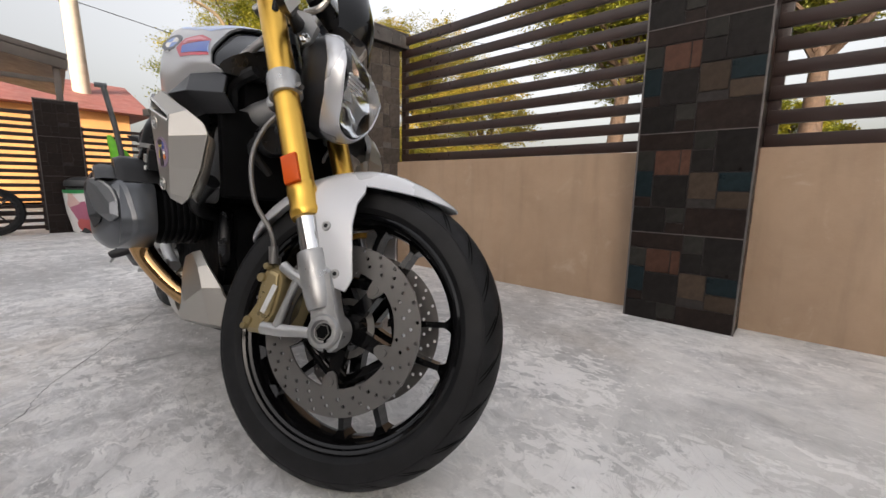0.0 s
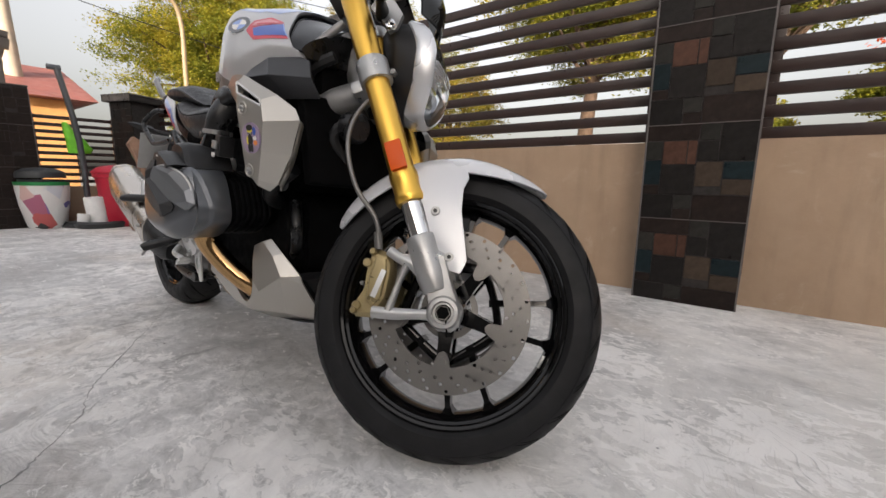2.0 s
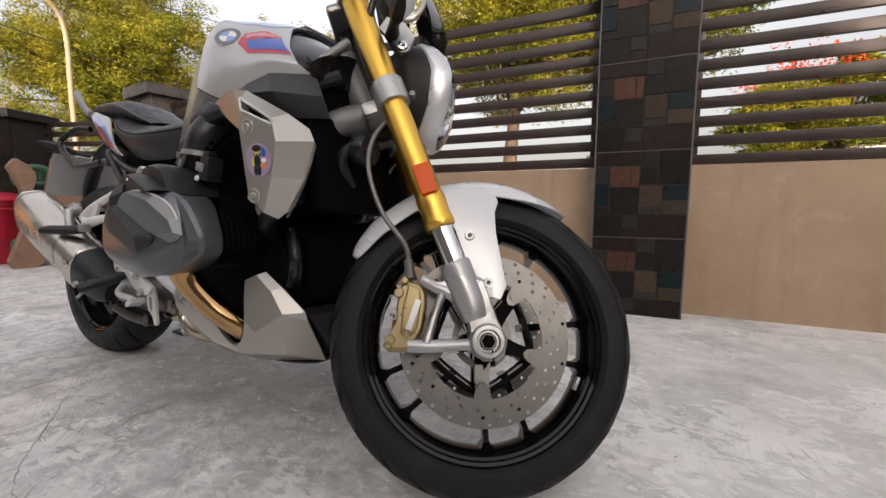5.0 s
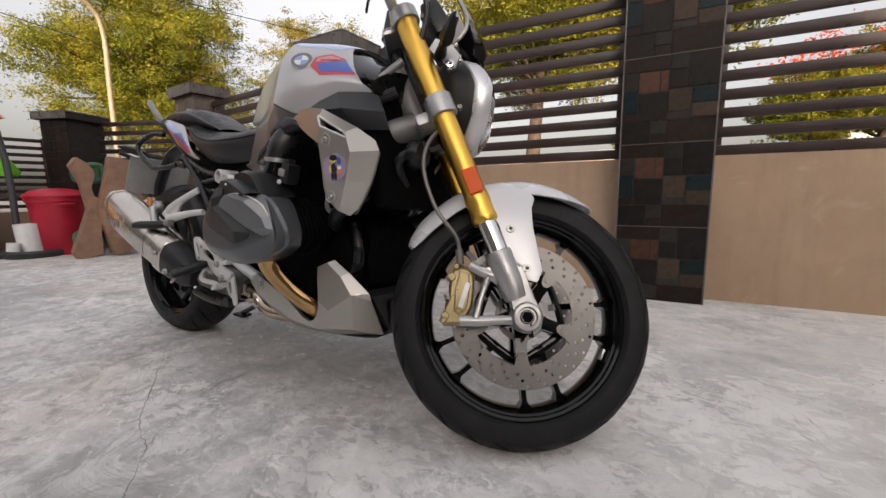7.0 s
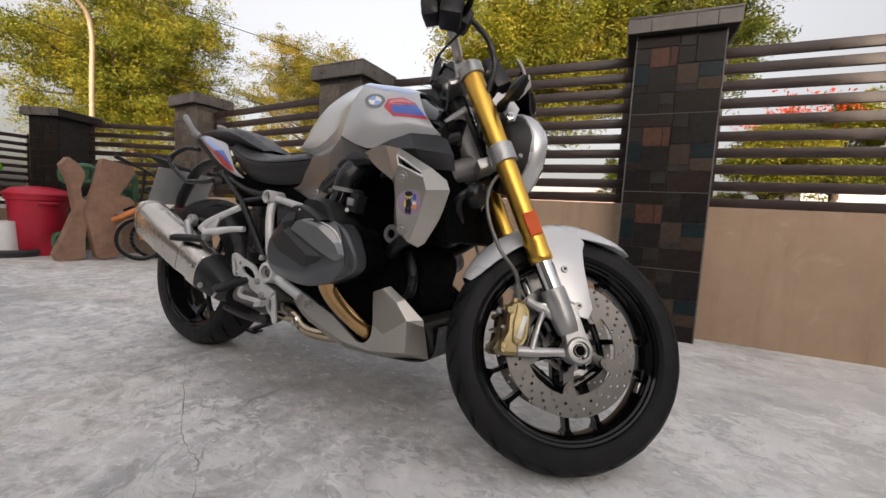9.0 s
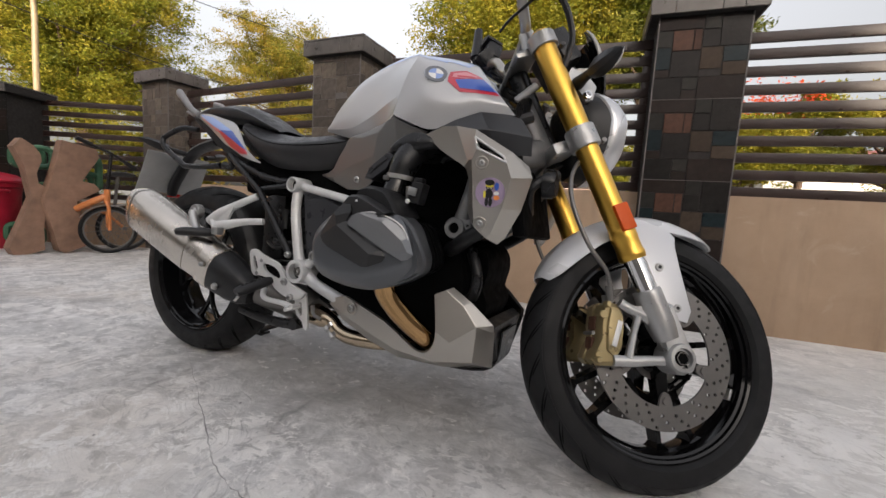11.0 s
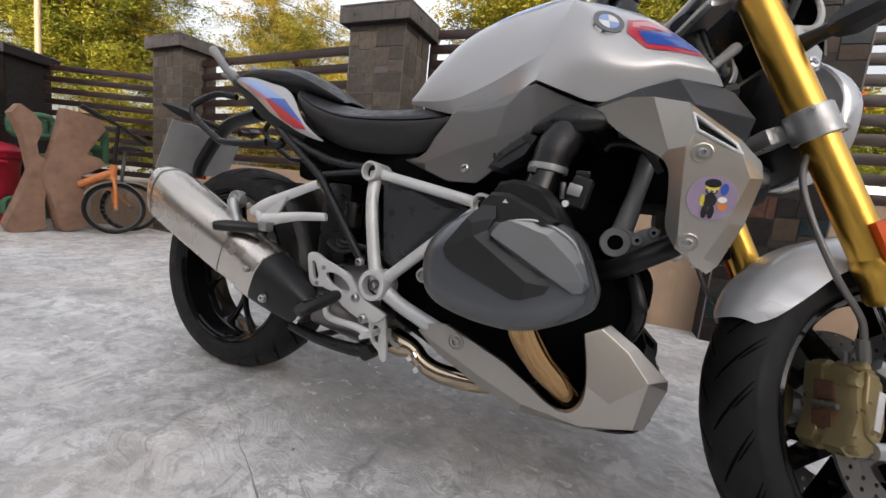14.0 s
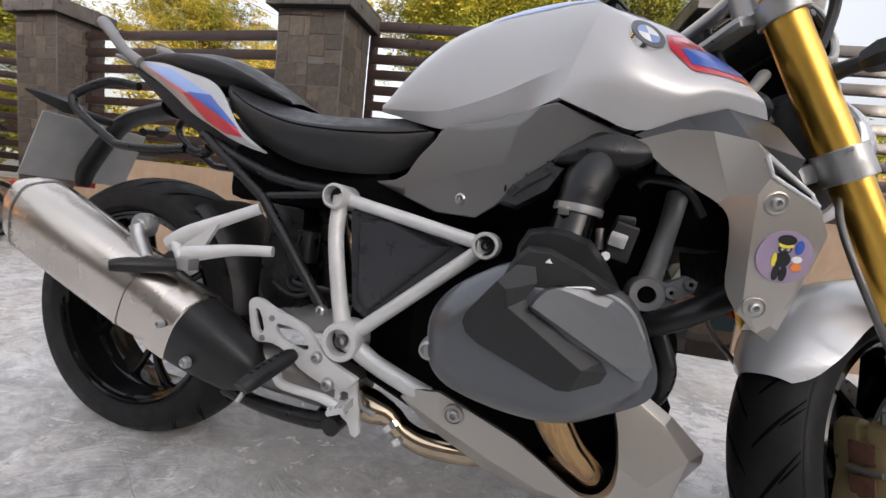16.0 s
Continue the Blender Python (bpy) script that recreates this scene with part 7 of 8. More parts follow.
    # header pipe
    hp = part("header_pipe", tube([(0.955, s * 0.275, 0.425), (0.958, s * 0.262, 0.385), (0.985, s * 0.232, 0.335), (1.022, s * 0.192, 0.288), (1.03, s * 0.155, 0.262), (0.99, s * 0.11, 0.245)], [0.026, 0.026, 0.025, 0.0245, 0.0245, 0.024], 20, 6), M["exhaust_gold"], bike, "gold-tinted exhaust header pipe")
    part("pipe_flange", disc(0.032, -0.006, 0.006, 20, "z", (0.955, s * 0.275, 0.415), 0.002), M["alloy"], hp)

# belly pan
for s in (-1, 1):
    BP = {"a0": (0.720, 0.312, 0.172), "a1": (0.745, 0.333, 0.180), "a2": (0.790, 0.345, 0.196), "a3": (0.845, 0.330, 0.203), "a10": (1.047, 0.388, 0.192),
          "p1": (1.073, 0.401, 0.184), "p2": (1.119, 0.370, 0.181), "p3": (1.156, 0.327, 0.181), "q1": (1.085, 0.408, 0.168), "q2": (1.132, 0.379, 0.164), "q3": (1.186, 0.331, 0.148), "c2": (1.102, 0.286, 0.205), "n1": (1.188, 0.312, 0.142),
          "f2": (1.146, 0.236, 0.160), "g0": (0.800, 0.296, 0.203), "g1": (0.880, 0.266, 0.205), "g2": (0.960, 0.240, 0.205), "g3": (1.060, 0.232, 0.203),
          "h0": (0.775, 0.277, 0.180), "h1": (0.872, 0.240, 0.186), "h2": (0.955, 0.214, 0.180), "h3": (1.072, 0.207, 0.150), "h4": (1.170, 0.206, 0.070)}
    BP.update(named("e", [(0.920, 0.304, 0.204), (0.970, 0.276, 0.204), (1.010, 0.252, 0.204), (1.040, 0.248, 0.204), (1.060, 0.270, 0.204), (1.063, 0.305, 0.203), (1.056, 0.352, 0.200)], 3))
    BF = [["a0", "a1", "a2", "g0"], ["a2", "a3", "e0", "g1", "g0"], ["e0", "e1", "e2", "e3", "g2", "g1"], ["e3", "e4", "e5", "e6", "e7", "g3", "g2"], ["e%d" % k for k in range(7, 16)] + ["c2", "p3", "f2", "g3"],
          ["e15", "e16", "e17", "e18", "a10", "p1", "p2", "p3", "c2"], ["p1", "q1", "q2", "p2"], ["p2", "q2", "q3", "p3"], ["a10", "q1", "p1"], ["p3", "q3", "n1"], ["p3", "n1", "h4", "f2"],
          ["a0", "g0", "h0"], ["g0", "g1", "h1", "h0"], ["g1", "g2", "h2", "h1"], ["g2", "g3", "h3", "h2"], ["g3", "f2", "h4", "h3"]]
    bp = weigh(part("belly_pan", facet(BP, BF, s, 0.010, 0.003, 4), M["satin_silver" if s < 0 else "black_satin"], bike, "satin silver engine belly pan" if s < 0 else "black far side of the belly pan"))
    part("screw_dish", lathe([(0.0, 0), (0.012, 0.0), (0.0135, s * 0.003), (0.016, s * 0.002), (0.017, 0), (0.0, -s * 0.002)], 18, "y", False, (0.820, s * 0.203, 0.318)), M["satin_silver"], bp)
    bolt(bp, (0.820, s * 0.204, 0.318), 0.009, 0.006, sign=s)
under = [[(0.84, y, 0.255), (0.95, y, 0.218), (1.08, y, 0.206), (1.168, y, 0.204), (1.188, y, 0.30)] for y in (-0.155, -0.10, 0, 0.10, 0.155)]
part("pan_floor", thicken(skin([[(x, y * (1 if x < 1.0 else 0.9 if x < 1.1 else 0.42), z) for x, y, z in r] for r in under], 3, 4), 0.004), M["black_satin"], bike)
part("pan_nose", loft([[Vector((1.150, s_ * 0.15, z)) for s_, z in ((-1, 0.33), (1, 0.33), (0.42, 0.215), (-0.42, 0.215))], [Vector((1.178, s_ * 0.13, z)) for s_, z in ((-1, 0.318), (1, 0.318), (0.42, 0.22), (-0.42, 0.22))]]), M["black_matt"], bike)
part("drain_nub", tube([(1.12, -0.05, 0.21), (1.12, -0.05, 0.188)], 0.012, 10, 1), M["black_matt"], bike)
part("radiator_spoiler", stack([(1.11, 0.33), (1.10, 0.50), (1.125, 0.512), (1.142, 0.487), (1.144, 0.446), (1.134, 0.40), (1.150, 0.365), (1.14, 0.33)], [(-0.10, 0.9, 0, 0), (-0.08, 1, 0, 0), (0.08, 1, 0, 0), (0.10, 0.9, 0, 0)], 2), M["black_shade"], bike, "black cover ahead of the engine")

# exhaust under the frame and silencer
lp = part("link_pipe", tube([(0.60, -0.105, 0.258), (0.655, -0.115, 0.252), (0.690, -0.120, 0.248), (0.718, -0.122, 0.228), (0.757, -0.122, 0.216), (0.812, -0.118, 0.215), (0.870, -0.10, 0.218), (0.95, -0.04, 0.230)], [0.034, 0.030, 0.021, 0.0205, 0.0215, 0.022, 0.022, 0.022], 20, 6), M["exhaust_pale"], bike, "heat-tinted exhaust link pipe under the belly pan")
part("collector", tube([(0.62, -0.105, 0.265), (0.58, -0.10, 0.275), (0.52, -0.10, 0.280), (0.46, -0.14, 0.295), (0.40, -0.19, 0.32)], [0.042, 0.055, 0.055, 0.045, 0.035], 18, 5), M["steel"], bike, "dull steel exhaust collector")
for k in range(2):
    part("pipe_clamp", tube([(0.692 + k * 0.020, -0.121, 0.240 - k * 0.020), (0.700 + k * 0.020, -0.121, 0.232 - k * 0.020)], 0.0255, 20, 1), M["chrome"], lp)
part("sensor_lead", tube([(0.628, -0.135, 0.285), (0.640, -0.140, 0.262), (0.668, -0.142, 0.254)], 0.006, 8, 4), M["alloy"], lp)
AX0, AX1 = Vector((0.355, -0.200, 0.335)), Vector((-0.085, -0.222, 0.522))


def hexring(u, w, h, tilt=0.0):
    """A six-sided rounded section of the silencer at u along its axis."""
    c = AX0.lerp(AX1, u)
    d = (AX1 - AX0).normalized()
    sd = d.cross(Vector((0, 0, 1))).normalized()
    up = sd.cross(d).normalized()
    base = [(-0.5, 0.10), (-0.36, 0.40), (0.10, 0.5), (0.42, 0.40), (0.5, 0.05), (0.42, -0.36), (0.05, -0.5), (-0.38, -0.42)]
    k = len(base)
    tight = []
    for i in range(k):
        p, q, r_ = Vector(base[i - 1]), Vector(base[i]), Vector(base[(i + 1) % k])
        tight += [q.lerp(p, 0.2), q.lerp(r_, 0.2)]
    o = curve([(v.x, v.y, 0) for v in tight], 2, True)
    return [c + sd * (p.x * w) + up * (p.y * h) + d * (p.y * tilt) for p in o]


mf = part("silencer", loft([hexring(0.05, 0.090, 0.118), hexring(0.12, 0.098, 0.132), hexring(0.35, 0.106, 0.146), hexring(0.36, 0.108, 0.148), hexring(0.70, 0.112, 0.152), hexring(0.98, 0.112, 0.150, 0.03), hexring(1.03, 0.098, 0.132, 0.03)], False), M["muffler"], bike, "brushed steel exhaust silencer")
part("end_cap", loft([hexring(1.03, 0.098, 0.132, 0.03), hexring(1.04, 0.070, 0.10, 0.03), hexring(1.02, 0.05, 0.07, 0.03)]), M["muffler"], mf)
part("band", loft([hexring(0.345, 0.109, 0.149), hexring(0.358, 0.110, 0.150)], False), M["muffler"], mf)
part("heat_shield", loft([hexring(-0.22, 0.050, 0.062), hexring(-0.16, 0.082, 0.098), hexring(-0.02, 0.098, 0.125), hexring(0.10, 0.104, 0.138, 0.02), hexring(0.15, 0.103, 0.136, 0.04)]), M["black_matt"], mf, "matt black heat shield")
part("collar", loft([hexring(0.10, 0.104, 0.138), hexring(0.105, 0.108, 0.143), hexring(0.20, 0.111, 0.147), hexring(0.205, 0.107, 0.143)], False), M["muffler"], mf, angle=25)
part("seam", loft([hexring(0.955, 0.1135, 0.1515, 0.03), hexring(0.965, 0.1135, 0.1515, 0.03)], False), M["steel"], mf)
bolt(mf, (0.352, -0.252, 0.312), 0.010, 0.006)
bolt(mf, (0.300, -0.262, 0.372), 0.007, 0.005)
part("silencer_mount", tube([(0.16, -0.205, 0.525), (0.175, -0.21, 0.50), (0.20, -0.215, 0.47)], [0.014, 0.013, 0.012], 10, 3), M["alloy"], mf)
part("mount_disc", lathe([(0.0, -0.012), (0.010, -0.012), (0.012, -0.006), (0.021, -0.006), (0.023, 0.0), (0.023, 0.015), (0.0, 0.015)], 20, "y", False, (0.158, -0.195, 0.528)), M["alloy"], mf)

# seat, pillion pad, tail
def seat_rows(sec):
    rows = []
    for x, zt, zb, w, round_ in sec:
        h = [(w * 0.80, zb), (w * 0.97, zb + (zt - zb) * 0.28), (w, zb + (zt - zb) * 0.60), (w * 0.88, zt - round_), (w * 0.5, zt - round_ * 0.15)]
        rows.append([(x, -y, z) for y, z in h] + [(x, 0, zt)] + [(x, y, z) for y, z in h[::-1]])
    return rows


SEAT = [(0.240, 0.852, 0.800, 0.105, 0.012), (0.268, 0.842, 0.772, 0.128, 0.020), (0.330, 0.822, 0.728, 0.142, 0.028), (0.420, 0.804, 0.692, 0.152, 0.032), (0.510, 0.800, 0.682, 0.150, 0.032), (0.590, 0.806, 0.686, 0.132, 0.030), (0.640, 0.810, 0.700, 0.116, 0.028), (0.682, 0.800, 0.738, 0.104, 0.024), (0.694, 0.785, 0.760, 0.098, 0.012)]
r = seat_rows(SEAT)
part("seat", skin(r, 5, 4), M["seat"], bike, "black stitched rider seat", angle=60)
for s in (-1, 1):
    part("seat_seam", tube([(x + 0.004, s * (w * 0.995 + 0.0006), zb + (zt - zb) * 0.60) for x, zt, zb, w, rd in SEAT[1:-1]], 0.0016, 6, 4), M["black_shade"], bike)
part("seat_rear", loft([[Vector(p) for p in r[0]], [Vector((0.25, p[1] * 0.9, p[2] - 0.01)) for p in r[0]]]), M["seat"], bike)
PILL = [(-0.060, 0.893, 0.880, 0.060, 0.006), (-0.02, 0.906, 0.872, 0.082, 0.012), (0.06, 0.918, 0.862, 0.100, 0.016), (0.15, 0.918, 0.845, 0.108, 0.020), (0.205, 0.910, 0.838, 0.108, 0.022), (0.260, 0.888, 0.835, 0.104, 0.022), (0.330, 0.850, 0.818, 0.096, 0.016), (0.372, 0.825, 0.808, 0.080, 0.010)]
part("pillion_seat", skin(seat_rows(PILL), 5, 4), M["seat"], bike, "black pillion seat pad", angle=60)
for s in (-1, 1):
    TP = [[(-0.052, 0.888, 0.075), (-0.046, 0.882, 0.080), (-0.040, 0.874, 0.082)], [(0.060, 0.874, 0.104), (0.072, 0.845, 0.116), (0.085, 0.818, 0.112)], [(0.150, 0.852, 0.118), (0.160, 0.808, 0.132), (0.170, 0.770, 0.126)],
          [(0.210, 0.836, 0.122), (0.225, 0.785, 0.140), (0.235, 0.742, 0.134)], [(0.255, 0.808, 0.134), (0.270, 0.760, 0.148), (0.285, 0.722, 0.142)], [(0.315, 0.742, 0.148), (0.328, 0.722, 0.152), (0.338, 0.706, 0.148)], [(0.380, 0.702, 0.155), (0.384, 0.699, 0.155), (0.386, 0.696, 0.154)]]

    def tail_sheet(s=s):
        bm = skin([[(x, s * y, z) for x, z, y in r] for r in TP], 6, 5)
        bmesh.ops.recalc_face_normals(bm, faces=bm.faces)
        if sum(f.normal.y for f in bm.faces) * s < 0:
            bmesh.ops.reverse_faces(bm, faces=bm.faces)
        bm.normal_update()
        return bm
    tp = part("tail_panel", thicken(tail_sheet(), 0.004), M["white_dimmed"], bike, "white tail panel with blue and red stripes")
    for nm, pts, mt, ps in (("stripe_light_blue", [(-0.02, 0.882), (0.10, 0.858), (0.164, 0.830), (0.227, 0.803), (0.155, 0.808)], "sky_paint", 0.0008),
                            ("stripe_faded_red", [(-0.02, 0.878), (0.155, 0.810), (0.147, 0.802)], "pink_paint", 0.0012),
                            ("stripe_blue", [(0.163, 0.808), (0.227, 0.803), (0.268, 0.774), (0.315, 0.737), (0.232, 0.766)], "blue_paint", 0.0010),
                            ("stripe_red", [(0.148, 0.807), (0.165, 0.806), (0.312, 0.738), (0.330, 0.722), (0.281, 0.728), (0.222, 0.752)], "red_paint", 0.0014)):
        part(nm, cut_to(tail_sheet(), pts, ps, s), M[mt], tp, fix=False)
    part("tail_underside", plate([(-0.05, 0.872), (0.09, 0.812), (0.17, 0.762), (0.29, 0.716), (0.385, 0.695), (0.53, 0.688), (0.55, 0.650), (0.40, 0.655), (0.22, 0.705), (0.10, 0.765)], s * 0.095, s * 0.06, 0.004), M["black_matt"], bike)
    # grab handle and luggage loop
    gh = part("grab_handle", tube([(-0.030, s * 0.085, 0.880), (-0.075, s * 0.088, 0.905), (-0.118, s * 0.090, 0.945), (-0.150, s * 0.086, 0.968), (-0.178, s * 0.072, 0.976)], [0.010, 0.0095, 0.010, 0.011, 0.008], 12, 5, 1.3), M["mount"], bike, "dark grey grab handle")
    part("handle_stay", tube([(-0.035, s * 0.080, 0.872), (-0.080, s * 0.078, 0.888), (-0.115, s * 0.074, 0.898)], [0.007, 0.006, 0.005], 8, 4), M["mount"], gh)
    part("luggage_loop", tube([(0.165, s * 0.125, 0.692), (0.09, s * 0.13, 0.684), (0.0, s * 0.135, 0.684), (-0.03, s * 0.135, 0.694), (-0.125, s * 0.135, 0.745), (-0.148, s * 0.135, 0.772), (-0.142, s * 0.13, 0.792), (-0.08, s * 0.11, 0.826), (-0.02, s * 0.09, 0.824)], 0.0095, 12, 5), M["black_satin"], bike, "black luggage carrier loop")
    part("loop_lug", tube([(0.175, s * 0.12, 0.694), (0.205, s * 0.118, 0.688), (0.225, s * 0.122, 0.70)], [0.013, 0.012, 0.011], 10, 3), M["black_satin"], bike)
    ts = part("rear_turn_signal", tube([(-0.16, s * 0.04, 0.745), (-0.19, s * 0.10, 0.755)], 0.010, 10, 1), M["black_matt"], bike, "slim black rear turn signal")
    part("signal_body", round_edges(loft([[Vector((x + dx, s * y, 0.758 + z + dz)) for dx, dz in ((-0.016 * k, 0), (0, 0.016 * k), (0.018 * k, 0.004 * k), (0, -0.016 * k))] for x, y, z, k in ((-0.185, 0.095, 0, 0.8), (-0.195, 0.12, 0.004, 1.1), (-0.212, 0.155, 0.014, 0.8), (-0.225, 0.178, 0.020, 0.15))]), 0.002), M["black_matt"], ts)
part("plate_carrier", tube([(-0.02, 0, 0.80), (-0.13, 0, 0.775), (-0.20, 0, 0.735), (-0.285, 0, 0.63), (-0.30, 0, 0.58)], [0.034, 0.028, 0.024, 0.024, 0.018], 12, 5, 0.6), M["black_matt"], bike, "black number plate carrier")
npl = box((0.004, 0.25, 0.17), (0, 0, 0), 0.002, pose(0, 0, 0, 0, 24, 0))
bmesh.ops.translate(npl, verts=npl.verts, vec=(-0.292, 0, 0.668))
part("number_plate", npl, M["plate_grey"], bike, "plain grey back of the number plate")
part("tail_light", box((0.03, 0.07, 0.022), (-0.045, 0, 0.858), 0.012), M["red_lens"], bike, "red tail light")
part("plate_reflector", box((0.010, 0.05, 0.022), (-0.337, 0.03, 0.585), 0.004), M["red_lens"], bike)
part("rear_hugger", thicken(skin([[(0.315 * k * math.cos(a), y, 0.315 + 0.315 * k * math.sin(a)) for y, k in ((-0.10, 1.0), (-0.07, 1.07), (0, 1.10), (0.07, 1.07), (0.10, 1.0))] for a in (radians(d) for d in (8, 25, 42, 55))], 4, 4), 0.004), M["black_matt"], bike, "black rear hugger")
part("chain_guard_box", box((0.10, 0.20, 0.22), (0.40, 0.0, 0.50), 0.03), M["black_satin"], bike)
part("brake_fluid_cup", tube([(0.47, -0.11, 0.50), (0.47, -0.11, 0.56)], 0.022, 16, 1), M["black_satin"], bike, "small brake fluid cup")
for k in range(3):
    part("cable", tube([(0.42 + k * 0.03, -0.13, 0.455 + k * 0.01), (0.48, -0.15, 0.44 + k * 0.012), (0.55, -0.14, 0.46), (0.62, -0.11, 0.44)], 0.005, 8, 5), M["black_matt"], bike)
part("head_loom", tube([(1.28, -0.06, 0.70), (1.23, -0.10, 0.66), (1.22, -0.06, 0.60)], 0.012, 8, 5), M["black_matt"], bike)
part("horn", lathe([(0, 0.02), (0.03, 0.02), (0.036, 0.01), (0.036, -0.01), (0, -0.015)], 20, "x", False, (1.262, -0.07, 0.675)), M["black_satin"], bike)
part("wire_loom", tube([(1.21, -0.09, 0.83), (1.16, -0.12, 0.80), (1.14, -0.11, 0.75)], 0.014, 8, 5), M["black_matt"], bike)


# ---- things in the yard ----
def red_bin(x, y):
    t = thing("rubbish_bin", "red plastic rubbish bin with a domed lid beside the bench", "bin", pose(x, y, 0))
    part("body", lathe([(0.0, 0.0), (0.175, 0.0), (0.19, 0.02), (0.215, 0.45), (0.225, 0.52), (0.24, 0.53), (0.24, 0.565), (0.222, 0.565), (0.17, 0.03), (0, 0.03)], 40, "z", False), M["bin_red"], t)
    part("lid", lathe([(0.0, 0.66), (0.10, 0.655), (0.19, 0.635), (0.235, 0.60), (0.25, 0.585), (0.25, 0.568), (0.0, 0.568)], 40, "z", False), M["bin_red"], t, "slightly domed red lid")
    part("handle", tube([(0.225, -0.06, 0.49), (0.265, -0.05, 0.50), (0.265, 0.05, 0.50), (0.225, 0.06, 0.49)], 0.012, 8, 4), M["bin_red"], t)
    return t


red_bin(-3.62, 0.48)


def dark_bin(x, y):
    t = thing("lidded_bin", "dark lidded bin draped with a printed plastic sack", "bin", pose(x, y, 0))
    part("body", lathe([(0, 0), (0.13, 0), (0.15, 0.02), (0.18, 0.5), (0.16, 0.5), (0, 0.02)], 32, "z", False), M["bin_dark"], t)
    part("lid", lathe([(0, 0.62), (0.12, 0.61), (0.185, 0.575), (0.195, 0.54), (0.195, 0.515), (0, 0.515)], 32, "z", False), M["bin_dark"], t)
    n = Nodes("printed_sack", (0.75, 0.75, 0.75), 0.35)
    v = n.add("TexVoronoi", Vector=n.pos((1, 1, 0.7)), Scale=9.0)
    n.colour(n.ramp(v.outputs["Color"], (0.15, (0.75, 0.75, 0.74)), (0.5, (0.70, 0.68, 0.66)), (0.58, (0.55, 0.10, 0.05)), (0.72, (0.10, 0.16, 0.45)), (0.85, (0.72, 0.72, 0.70))))
    n.bump(n.noise(n.pos(), 16, 4), 0.6, 0.02)
    rows = [[(r * math.cos(a) * (1 + 0.06 * math.sin(5 * a + z * 9)), r * math.sin(a) * (1 + 0.06 * math.sin(4 * a + z * 7)), z) for a in (2 * math.pi * k / 28 for k in range(28))] for r, z in ((0.135, 0.0), (0.155, 0.03), (0.185, 0.25), (0.20, 0.40), (0.205, 0.47))]
    part("sack", loft(rows, False), n.mat, t, "white printed plastic sack with red and blue shapes")
    part("sack_band", loft([[(p[0] * 1.01, p[1] * 1.01, z) for p in rows[-1]] for z in (0.44, 0.475)], False), worn("sack_green", (0.02, 0.22, 0.06), 0.4), t, "green band round the sack")
    return t


dark_bin(-3.86, -0.13)


def bench(x, y, turn):
    """A moulded garden bench seen end-on: two crossed supports leaning apart above and below, with looped green slats."""
    t = thing("garden_bench", "moulded brown garden bench with looped green slats, parked end-on", "bench", pose(x, y, 0, 0, 0, turn))
    near = [(-0.05, 0.949), (0.185, 0.905), (0.205, 0.835), (0.075, 0.62), (0.165, 0.598), (0.205, 0.545), (0.03, 0.44), (0.097, 0.231), (0.082, 0.05), (-0.06, 0.0), (-0.10, 0.02), (-0.145, 0.24), (-0.185, 0.44), (-0.10, 0.73)]
    far = [(-0.44, 0.93), (-0.37, 0.88), (-0.33, 0.82), (-0.325, 0.76), (-0.36, 0.66), (-0.35, 0.58), (-0.25, 0.51), (-0.23, 0.44), (-0.31, 0.40), (-0.33, 0.20), (-0.33, 0.03), (-0.42, 0.0), (-0.52, 0.0), (-0.545, 0.06), (-0.47, 0.25), (-0.395, 0.46), (-0.43, 0.70), (-0.49, 0.86)]
    far = [(y_ + 0.16, z_) for y_, z_ in far]
    for out, dx in ((near, 0.0), (far, -0.06)):
        part("bench_end", plate(out, -0.055, 0.055, 0.016, 3), M["bench_brown"], t, "brown moulded bench support leaning at its waist", pose(dx, 0, 0, 0, 0, 90))
    for cy_, cz_, ly, lz, dx in ((-0.13, 0.795, 0.075, 0.075, -0.12), (0.17, 0.615, 0.105, 0.070, -0.10), (-0.19, 0.14, 0.06, 0.07, -0.14)):
        for k in range(3):
            loop = [(dx - k * 0.16, cy_ + u * ly, cz_ + v * lz) for u, v in ((-0.9, -0.7), (-0.4, -1), (0.4, -1), (0.9, -0.7), (1, 0), (0.9, 0.7), (0.4, 1), (-0.4, 1), (-0.9, 0.7), (-1, 0))]
            ring = curve(loop, 3, True)
            part("slat_loop", tube([tuple(p) for p in ring] + [tuple(ring[0])], 0.024, 8, 1), M["bench_green"], t, "green moulded loop")
    part("back_post", tube([(-0.10, 0.10, 0.885), (-0.10, 0.21, 0.865), (-0.10, 0.265, 0.79), (-0.10, 0.26, 0.58)], 0.030, 10, 5), M["bench_green"], t)
    for sy, sz, tilt, w in ((0.10, 0.57, 8, 0.12), (-0.19, 0.10, 4, 0.10), (0.20, 0.56, 4, 0.10)):
        part("bench_slat", box((0.60, w, 0.05), (0, 0, 0), 0.018, seg=3), M["bench_green"], t, "green moulded slat", pose(-0.38, sy, sz, tilt, 0, 0))
    return t


bench(-2.96, 0.78, 0)


